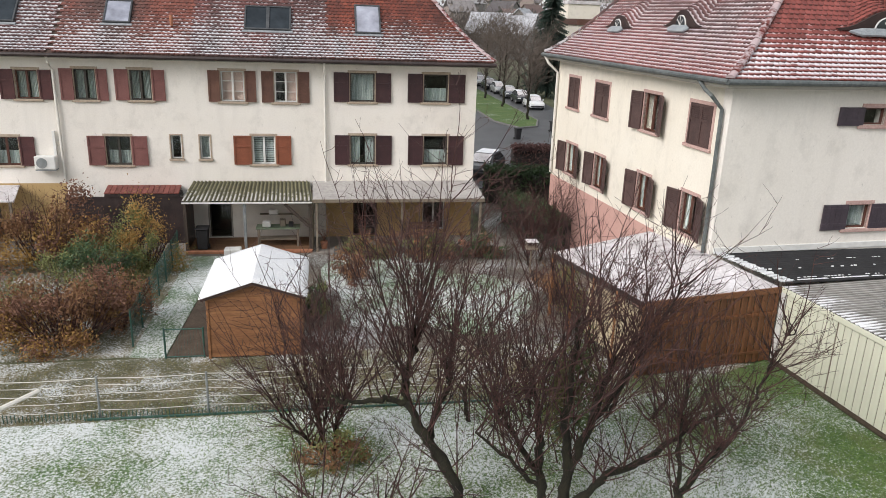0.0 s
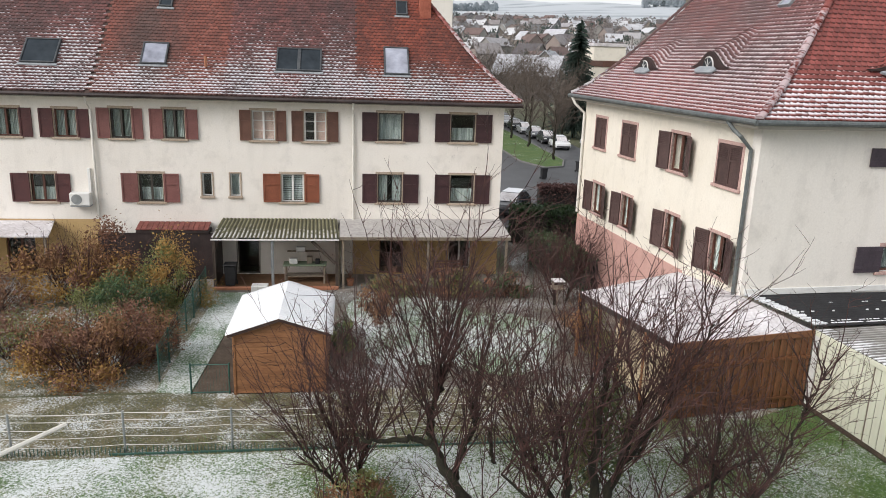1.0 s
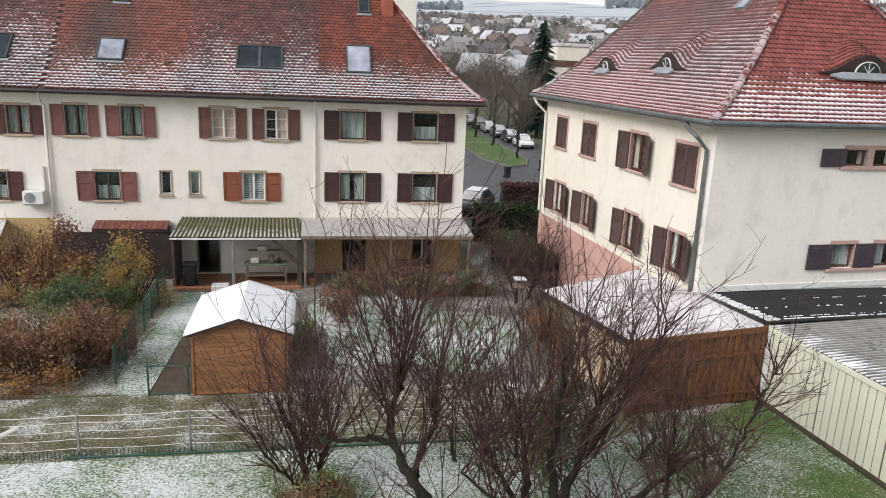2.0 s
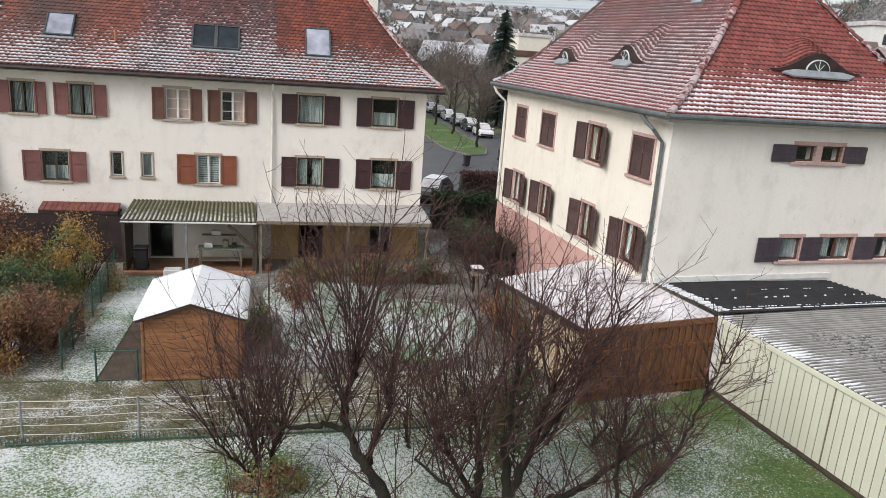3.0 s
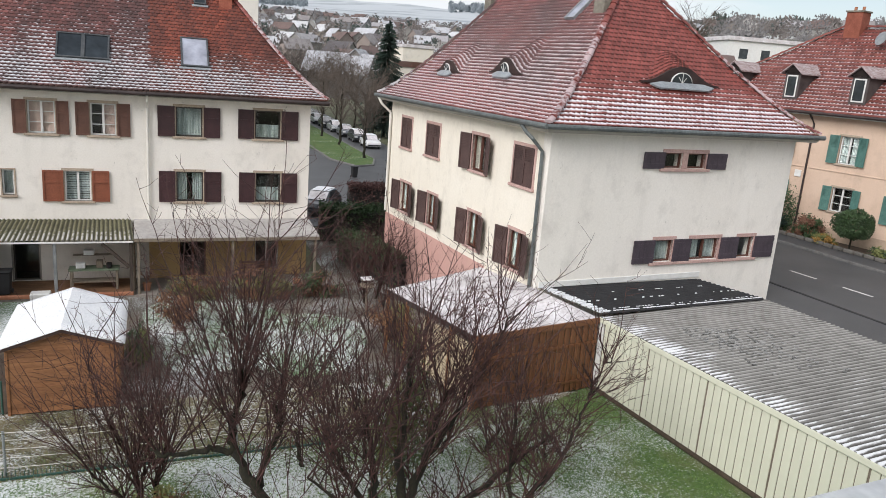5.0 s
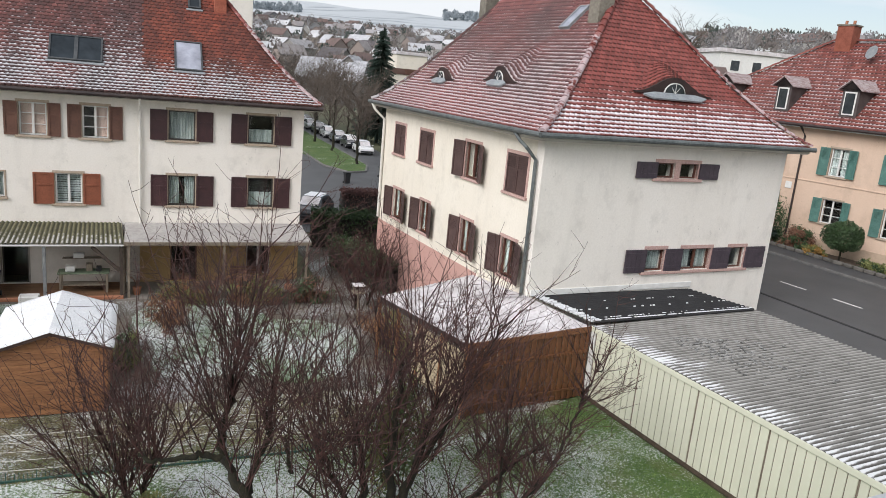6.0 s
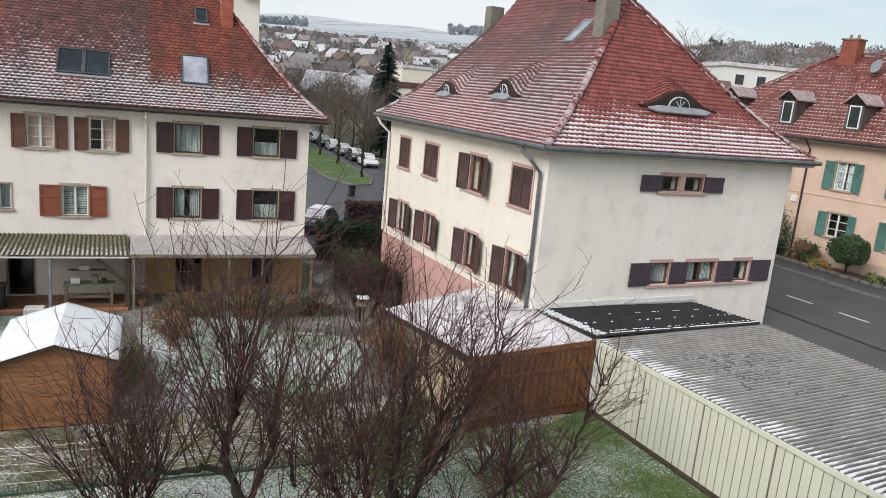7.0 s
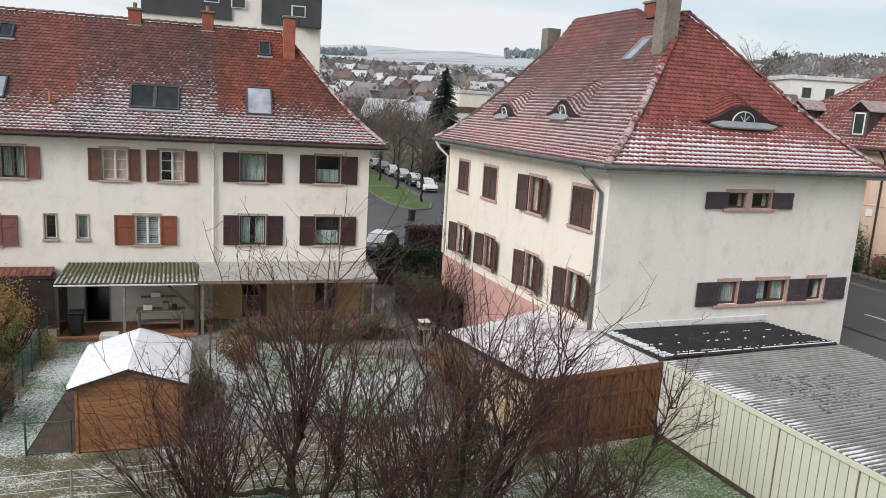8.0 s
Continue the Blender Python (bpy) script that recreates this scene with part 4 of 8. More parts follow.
# ---- the corner house ----
RK = pose(11.62, 20.20, 0, 0, 0, 4.76)
RW, RL = 10.93, 13.2
house_r = empty("house", RK, "cream two-storey house with red tiled hipped roof and eyebrow windows", "house")
MA = pose(0, 0, 0, 0, 0, -90)
SP = M["sandstone_pink"]
SL = M["shutter_slate"]
a_up = [(-11.85, -10.75, "closed"), (-9.15, -7.9, "closed"), (-5.08, -3.98, "open"), (-2.06, -0.82, "closed")]
a_lo = [(-11.6, -10.5, "open"), (-8.65, -7.75, "open"), (-4.95, -4.05, "open"), (-1.92, -0.98, "open")]
holes_a = [(RL + x0, RL + x1, 6.42, 7.72) for x0, x1, _ in a_up] + [(RL + x0, RL + x1, 3.55, 4.85) for x0, x1, _ in a_lo]
wa = part("wall", wall_with_holes((0, RL), (0, 0.4), 0, 8.36, 0.4, [(h[0], h[1], h[2], h[3]) for h in holes_a]), M["render_cream"], house_r)
g_up = [(4.69, 5.47), (5.72, 6.54)]
g_lo = [(4.80, 5.62), (6.48, 7.84), (8.84, 9.6)]
holes_g = [(x0, x1, 7.28, 7.80) for x0, x1 in g_up] + [(x0, x1, 3.95, 4.74) for x0, x1 in g_lo]
part("wall", wall_with_holes((0.0, 0), (RW, 0), 0, 8.36, 0.4, holes_g), M["render_white"], house_r)
part("wall", box((RW - 0.4, 0.4, 0), (RW, RL, 8.36)), M["render_cream"], house_r)
part("wall", box((0.4, RL - 0.4, 0), (RW - 0.4, RL, 8.36)), M["render_cream"], house_r)
# dark block whose colour stands for the shade indoors
part("room", box((1.2, 1.2, 0.1), (RW - 1.2, RL - 1.2, 8.1)), M["inner_shade"], house_r)
part("plinth", box((-0.035, 3.4, 0), (-0.004, RL, 3.1), 0.004), M["render_pink"], house_r, "pink painted base of the wall")
for x0, x1, k in a_up:
    window(house_r, MA, x0, x1, 6.42, 7.72, FB, SP, SM, 0.0 if k == "closed" else 0.6, 0.0 if k == "closed" else 0.62, "louvre", closed=(k == "closed"), dress="", ajar=(0, 0) if k == "closed" else (14, 20))
for x0, x1, k in a_lo:
    window(house_r, MA, x0, x1, 3.55, 4.85, FB, SP, SM, 0.62, 0.62, "louvre", dress="curtain", ajar=(12, 18))
for i, (x0, x1) in enumerate(g_up):
    window(house_r, pose(0, 0, 0), x0, x1, 7.28, 7.80, FB, SP, SL, 0.9 if i == 0 else 0, 0.9 if i == 1 else 0, "board", leaves=1, dress="", border=0.13, sill=False)
for i, (x0, x1) in enumerate(g_lo):
    window(house_r, pose(0, 0, 0), x0, x1, 3.95, 4.74, FB, SP, SL, (0.92, 0.78, 0.88)[i], (0, 0, 1.0)[i], "board", leaves=(1, 2, 1)[i], dress=("net", "curtain", "")[i], border=0.13, sill=False)
for xa, xb, zz in ((4.50, 6.74, 7.28), (4.60, 9.82, 3.95)):
    part("sill", box((xa, -0.09, zz - 0.11), (xb, 0.0, zz - 0.002), 0.012), SP, house_r, "long pink sandstone sill")
roof_r = Roof(-0.55, RW + 0.55, -0.55, RL + 0.55, 8.62, 5.33, (6.0, 6.0, 4.65, 1.7), 0.42)
roof_r.brows = [("left", 10.0, 1.75, 0.70, 0.46), ("left", 5.4, 1.9, 0.75, 0.54), ("near", 5.75, 1.55, 1.12, 0.56)]
roof_r.sheet(house_r, 110, 120)
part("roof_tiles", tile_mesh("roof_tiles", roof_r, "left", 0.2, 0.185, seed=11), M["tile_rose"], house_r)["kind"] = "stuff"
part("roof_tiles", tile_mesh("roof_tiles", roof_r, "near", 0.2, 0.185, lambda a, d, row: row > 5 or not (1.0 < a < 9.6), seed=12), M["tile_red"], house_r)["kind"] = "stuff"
ridge_tiles(house_r, roof_r, [(-0.53, -0.53), (5.46, 4.1)], M["tile_hip"], 0.34, 0.13, "hip_tile")
ridge_tiles(house_r, roof_r, [(RW + 0.53, -0.53), (5.46, 4.1)], M["tile_hip"], 0.34, 0.13, "hip_tile")
ridge_tiles(house_r, roof_r, [(5.46, 12.05), (5.46, 4.1)], M["tile_dark"], 0.34, 0.13)
ridge_tiles(house_r, roof_r, [(-0.53, RL + 0.53), (5.46, 12.05)], M["tile_dark"], 0.34, 0.13, "hip_tile")
part("soffit", box((-0.5, -0.5, 8.37), (RW + 0.5, RL + 0.5, 8.42)), M["soffit"], house_r)
part("fascia", box((-0.54, -0.54, 8.40), (RW + 0.54, RL + 0.54, 8.56)), M["soffit"], house_r)
part("gutter", tube([(-0.63, RL + 0.6, 8.56), (-0.63, -0.63, 8.56)], 0.085, 10), M["zinc"], house_r)
part("gutter", tube([(-0.66, -0.63, 8.56), (RW + 0.7, -0.63, 8.56)], 0.085, 10), M["zinc"], house_r)
part("downpipe", tube([(-0.6, 0.9, 8.5), (-0.6, 0.5, 8.25), (-0.5, 0.3, 8.1), (-0.12, 0.25, 7.7), (-0.1, 0.22, 3.2)], 0.06, 10), M["zinc"], house_r, "grey zinc rainwater downpipe")
part("downpipe", tube([(-0.6, RL + 0.3, 8.5), (-0.5, RL + 0.1, 8.2), (-0.1, RL - 0.1, 7.8), (-0.1, RL - 0.1, 3.2)], 0.06, 10), M["pipe_white"], house_r)
chimney(house_r, 3.75, 4.4, 3.15, 3.75, 11.9, 15.2, M["chimney_grey"], cap=False)
chimney(house_r, 5.6, 6.3, 6.3, 7.0, 13.4, 14.6, M["brick_red"])
chimney(house_r, 4.6, 5.3, 13.0, 13.6, 10.8, 14.05, M["chimney_grey"], cap=False)


# maroon face made near-black: shade of the deep opening is in its colour
M["reveal_shade"] = simple("reveal_shade", (0.022, 0.012, 0.011), (0.045, 0.024, 0.021), 3, 0.8)


def eyebrow_window(side, along, depth, half, high):
    z0 = roof_r.base(along, roof_r.y0 + depth) if side == "near" else roof_r.base(roof_r.x0 + depth, along)
    m = pose(along, roof_r.y0 + depth - 0.03, z0) if side == "near" else pose(roof_r.x0 + depth - 0.03, along, z0, 0, 0, -90)
    n = 24
    def arch(u, k):
        return max(0.0, k * (0.5 + 0.5 * math.cos(math.pi * u / 1.7)) ** 1.4)
    vs = []
    for y in (-0.06, 0.02):
        for i in range(n + 1):
            u = -1.6 + 3.2 * i / n
            vs.append((u * half, y, 0.0))
            vs.append((u * half, y, arch(abs(u), high) + 0.05))
    bm = bmesh.new()
    V = [bm.verts.new(v) for v in vs]
    o = 2 * (n + 1)
    for i in range(n):
        bm.faces.new((V[2 * i], V[2 * i + 2], V[2 * i + 3], V[2 * i + 1]))
        bm.faces.new((V[o + 2 * i + 1], V[o + 2 * i + 3], V[o + 2 * i + 2], V[o + 2 * i]))
        bm.faces.new((V[2 * i + 1], V[2 * i + 3], V[o + 2 * i + 3], V[o + 2 * i + 1]))
    win = part("eyebrow_window", bm, M["reveal_shade"], house_r, "low arched eyebrow window in the roof")
    win.matrix_local = m
    def half_round(w, h, y0, y1, name, mat):
        b2 = bmesh.new()
        a = [b2.verts.new((w * math.cos(math.pi * i / 14), y0, 0.05 + h * math.sin(math.pi * i / 14))) for i in range(15)]
        c = [b2.verts.new((w * math.cos(math.pi * i / 14), y1, 0.05 + h * math.sin(math.pi * i / 14))) for i in range(15)]
        b2.faces.new(a)
        b2.faces.new(c[::-1])
        for i in range(14):
            b2.faces.new((a[i], c[i], c[i + 1], a[i + 1]))
        bmesh.ops.recalc_face_normals(b2, faces=b2.faces)
        return part(name, b2, mat, win)
    half_round(half * 0.43, high * 0.66, -0.10, -0.05, "frame", M["frame_white"])
    half_round(half * 0.40, high * 0.605, -0.115, -0.09, "pane", M["pane"])
    for turn in (-42, 0, 42):
        bar = part("glazing_bar", box((-0.008, -0.125, 0.0), (0.008, -0.1, high * (0.6 if not turn else 0.5))), M["frame_white"], win)
        bar.matrix_local = pose(0, 0, 0.05, 0, turn, 0)
    # lead apron, deepest in the middle and tapering to both ends
    ap = bmesh.new()
    w0 = half * (1.15 if side == "near" else 0.8)
    top = [(-w0 * 1.12, -0.16, -0.01), (-w0 * 0.75, -0.12, 0.07), (w0 * 0.75, -0.12, 0.07), (w0 * 1.12, -0.16, -0.01)]
    low = [(-w0 * 1.12, -0.20, -0.03), (-w0 * 0.85, -0.30, -0.13), (w0 * 0.85, -0.30, -0.13), (w0 * 1.12, -0.20, -0.03)]
    ra, rb = [ap.verts.new(q) for q in top], [ap.verts.new(q) for q in low]
    ru, rv = [ap.verts.new((q[0], q[1] + 0.03, q[2] - 0.05)) for q in top], [ap.verts.new((q[0], q[1] + 0.03, q[2] - 0.05)) for q in low]
    for i in range(3):
        ap.faces.new((rb[i], rb[i + 1], ra[i + 1], ra[i]))
        ap.faces.new((rv[i], rv[i + 1], rb[i + 1], rb[i]))
        ap.faces.new((ra[i], ra[i + 1], ru[i + 1], ru[i]))
        ap.faces.new((ru[i], ru[i + 1], rv[i + 1], rv[i]))
    for i in (0, 3):
        ap.faces.new((ra[i], rb[i], rv[i], ru[i]))
    bmesh.ops.recalc_face_normals(ap, faces=ap.faces)
    part("flashing", ap, M["lead"], win, "grey lead apron under the arched window")


for b in roof_r.brows:
    eyebrow_window(*b)


def skylight_side(parent, roof, y0, y1, x0, x1):
    """A roof window in the slope that faces left."""
    za, zb = roof.base(x0, (y0 + y1) / 2), roof.base(x1, (y0 + y1) / 2)
    ln = math.hypot(zb - za, x1 - x0)
    m = pose(x0, y1, za, 0, 0, -90) @ pose(0, 0, 0, math.degrees(math.atan2(zb - za, x1 - x0)))
    w, t = y1 - y0, 0.06
    f = bmesh.new()
    for a, b in (((0, 0), (w, t)), ((0, ln - t), (w, ln)), ((0, t), (t, ln - t)), ((w - t, t), (w, ln - t))):
        add_box(f, (a[0], a[1], 0.0), (b[0], b[1], 0.13), 0.01)
    win = part("skylight", f, M["lead"], parent, "narrow grey roof window")
    win.matrix_local = m
    part("pane", box((t, t, 0.05), (w - t, ln - t, 0.09)), M["pane_pale"], win)


skylight_side(house_r, roof_r, 4.55, 5.15, 3.55, 4.45)

# ---- garage, lean-to roof, carport ----
garage = empty("garage", RK, "low garage row with pale green vertical cladding and corrugated roof", "garage")
GX0, GX1, GY0, GY1 = 1.95, 9.3, -26.0, -1.1
part("wall", box((GX0 + 0.03, GY0, 0.12), (GX0 + 0.15, GY1, 2.36)), M["wood_old"], garage)
part("wall", box((GX1 - 0.15, GY0, 0), (GX1, GY1, 2.45)), M["plinth_grey"], garage)
part("wall", box((GX0 + 0.15, GY1 - 0.15, 0), (GX1 - 0.15, GY1, 2.4)), M["render_white"], garage, "white rendered end wall")
part("base", box((GX0 + 0.01, GY0, 0), (GX0 + 0.15, GY1, 0.14), 0.01), M["soil"], garage, "dark damp base strip")
part("corner_post", box((GX0 - 0.02, GY1 - 0.22, 0.14), (GX0 + 0.03, GY1 + 0.0, 2.36), 0.01), M["plastic_white"], garage, "white metal corner panel")
board_me = {}
pitch = 0.262
for w_ in (pitch - 0.026, pitch - 0.06):
    board_me[w_] = mesh_of("board", box((0, 0, 0), (0.028, w_, 2.2), 0.006))
for i in range(88):
    y = GY1 - 0.25 - (i + 1) * pitch
    bd = part("board", board_me[pitch - 0.06] if i % 9 == 8 else board_me[pitch - 0.026], M["cladding"], garage)
    bd.location = (GX0, y, 0.15)
part("fascia", box((GX0 - 0.05, GY0, 2.36), (GX0 + 0.0, GY1, 2.52), 0.012), M["cladding"], garage, "pale cream metal roof edge")


def corrugated(name, corner, nu, period, amp, mat, parent, label="", length=None):
    """A corrugated sheet over a quad: corner(u, v) gives the place; ridges run along u."""
    L = (Vector(corner(0, 1)) - Vector(corner(0, 0))).length
    waves = int(L / period)
    nv = waves * 6 + 1
    vs, uv = [], []
    for j in range(nv):
        s = 0.5 + 0.5 * math.sin(2 * math.pi * j / 6)
        for i in range(nu):
            q = corner(i / (nu - 1), j / (nv - 1))
            vs.append((q[0], q[1], q[2] + amp * s))
            uv.append((i / (nu - 1), s))
    me = grid_mesh(name, vs, nu, nv, uv)
    return part(name, me, mat, parent, label, smooth=True)


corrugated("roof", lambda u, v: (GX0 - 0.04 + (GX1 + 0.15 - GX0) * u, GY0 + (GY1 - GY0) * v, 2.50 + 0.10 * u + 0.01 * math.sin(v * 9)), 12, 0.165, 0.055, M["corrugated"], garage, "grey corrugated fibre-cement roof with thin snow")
lean = empty("lean_to_roof", RK, "black corrugated lean-to roof against the house wall", "roof")
QA, QB, QC, QD = Vector((0.12, -0.02, 3.3)), Vector((7.04, -0.02, 3.2)), Vector((9.3, -1.2, 2.66)), Vector((1.9, -1.1, 2.64))
corrugated("roof_sheet", lambda u, v: tuple((QD * (1 - u) + QC * u) * (1 - v) + (QA * (1 - u) + QB * u) * v), 24, 0.15, 0.045, M["tar_black"], lean)
part("flashing", box((0.1, -0.05, 3.3), (7.1, -0.004, 3.5), 0.01), M["plastic_white"], lean, "white flashing strip on the wall")
for k, (va, vb) in enumerate(((0.015, 0.04), (0.09, 0.105), (0.40, 0.412), (0.66, 0.672))):
    bm = bmesh.new()
    n = 60
    rnd = random.Random(20 + k)
    for i in range(n):
        if rnd.random() < (0.10, 0.45, 0.75, 0.8)[k]:
            continue
        u0, u1 = (i + (0.5 * rnd.random() if k else 0)) / n, (i + 0.6 + 0.45 * rnd.random()) / n
        q = [(QD * (1 - u) + QC * u) * (1 - v) + (QA * (1 - u) + QB * u) * v for u, v in ((u0, va), (u1, va), (u1, vb), (u0, vb))]
        lo = [bm.verts.new((w.x, w.y, w.z + 0.02)) for w in q]
        hi = [bm.verts.new((w.x, w.y, w.z + 0.05 + 0.01 * rnd.random())) for w in q]
        bm.faces.new(hi)
        for a in range(4):
            bm.faces.new((lo[a], lo[(a + 1) % 4], hi[(a + 1) % 4], hi[a]))
    part("snow_line", bm, M["snow"], lean)["kind"] = "stuff"
bm = bmesh.new()
rnd = random.Random(5)
for i in range(40):
    v = (i + 0.1) / 40
    if rnd.random() < 0.15:
        continue
    a = (QD * (1 - v) + QA * v)
    add_box(bm, (a.x - 0.02, a.y - 0.01, a.z + 0.02), (a.x + 0.28 + 0.12 * rnd.random(), a.y + 0.018, a.z + 0.07))
part("snow_line", bm, M["snow"], lean)["kind"] = "stuff"
part("gutter_end", tube([(1.95, -1.16, 2.66), (9.2, -1.26, 2.68)], 0.035, 8), M["tar_black"], lean, "dark edge bar of the roof")

# moss and leaves lying on the garage roof
bm = bmesh.new()
rnd = random.Random(31)
for i in range(260):
    x = 3.6 + abs(rnd.gauss(0, 1.5))
    y = -2.6 - abs(rnd.gauss(0, 1.6)) - 0.35 * (x - 3.6)
    if x > 8.8:
        continue
    s = rnd.uniform(0.02, 0.075)
    z = 2.56 + 0.10 * (x - GX0) / 7.3
    bmesh.ops.create_icosphere(bm, subdivisions=1, radius=s, matrix=Matrix.Translation((x, y, z)) @ Matrix.Diagonal((1.3, 1, 0.5, 1)) @ Matrix.Rotation(rnd.uniform(0, 3), 4, "Z"))
moss = part("moss_clumps", bm, simple("moss_clump", (0.02, 0.02, 0.017), (0.40, 0.40, 0.39), 6, 0.95, fine=4))
moss.matrix_world = RK
tagged(moss, "dark moss and leaf clumps with snow on the garage roof", "moss", kind="stuff")

carport = empty("carport", RK, "wooden carport with board fence and snowy flat roof", "carport")
FL, NL, NR, RC, RB = Vector((-3.63, 3.6, 2.36)), Vector((-2.84, -1.4, 2.40)), Vector((1.9, -1.08, 2.48)), Vector((-0.03, -0.03, 3.3)), Vector((-0.03, 3.6, 3.0))


def quad_sheet(name, q, n, thick, mat, parent, label=""):
    bm = bmesh.new()
    g = {}
    rnd = random.Random(8)
    for k, dz in ((0, 0), (1, -thick)):
        for i in range(n + 1):
            for j in range(n + 1):
                u, v = i / n, j / n
                w = (q[0] * (1 - u) + q[1] * u) * (1 - v) + (q[3] * (1 - u) + q[2] * u) * v
                g[k, i, j] = bm.verts.new((w.x, w.y, w.z + dz + (0.012 * rnd.uniform(-1, 1) if k == 0 and 0 < i < n and 0 < j < n else 0)))
    for i in range(n):
        for j in range(n):
            bm.faces.new((g[0, i, j], g[0, i + 1, j], g[0, i + 1, j + 1], g[0, i, j + 1]))
            bm.faces.new((g[1, i, j], g[1, i, j + 1], g[1, i + 1, j + 1], g[1, i + 1, j]))
    for i in range(n):
        for a, b in (((i, 0), (i + 1, 0)), ((n, i), (n, i + 1)), ((i + 1, n), (i, n)), ((0, i + 1), (0, i))):
            bm.faces.new((g[0, *a], g[1, *a], g[1, *b], g[0, *b]))
    bmesh.ops.recalc_face_normals(bm, faces=bm.faces)
    return part(name, bm, mat, parent, label)


quad_sheet("roof", (FL, NL, NR, RC), 10, 0.05, M["snow_thin"], carport, "flat roof under thin pinkish-white snow")
quad_sheet("roof", (FL, RC, RB, FL + Vector((0.05, 0.05, 0))), 4, 0.05, M["snow_thin"], carport)
fence_dir = (NR - NL)
nb = 38
board_fence = mesh_of("board", box((0, 0, 0), (0.115, 0.022, 2.28), 0.005))
fy = math.degrees(math.atan2(fence_dir.y, fence_dir.x))
for i in range(nb):
    q = NL + fence_dir * ((i + 0.1) / nb)
    bd = part("board", board_fence, M["wood_fence"], carport)
    bd.matrix_local = pose(q.x, q.y + (0.0 if i % 2 else 0.03), 0.04 + 0.004 * (i % 3), 0, 0, fy)
for z in (0.35, 1.62):
    rail = part("rail", box((0, -0.03, 0), (fence_dir.length, 0.0, 0.09), 0.006), M["wood_fence"], carport)
    rail.matrix_local = pose(NL.x, NL.y - 0.012, z, 0, 0, fy)
pg = mesh_of("peg", box((0, -0.03, 0), (0.05, 0.0, 0.16), 0.01))
for i in range(0, nb, 2):
    q = NL + fence_dir * ((i + 0.35) / nb)
    k = part("peg", pg, M["wood_fence"], carport)
    k.matrix_local = pose(q.x, q.y - 0.045, 1.6, 0, 0, fy)
side = (FL - NL)
sy = math.degrees(math.atan2(side.y, side.x))
part("fascia", box((0, -0.03, -0.2), (fence_dir.length, 0.02, -0.01), 0.006, pose(NL.x, NL.y - 0.03, 2.44, 0, -1, fy)), M["wood_fence"], carport)
for i in range(5):
    q = NL + side * (i / 4)
    part("post", box((q.x - 0.05, q.y - 0.05, 0), (q.x + 0.05, q.y + 0.05, 2.3), 0.008), M["wood_shed"], carport)
side_panel = part("side_panel", box((0.05, -0.02, 0.25), (side.length * 0.55, 0.02, 2.1), 0.006), simple("panel_pale", (0.42, 0.34, 0.22), (0.55, 0.46, 0.32), 2, 0.8, fine=6), carport, "pale boarded side panel")
side_panel.matrix_local = pose(NL.x, NL.y, 0, 0, 0, sy)
part("fascia", box((0, -0.03, -0.18), (side.length, 0.02, -0.005), 0.006, pose(NL.x - 0.02, NL.y, 2.4, 0, 0.4, sy)), M["gutter_dark"], carport)

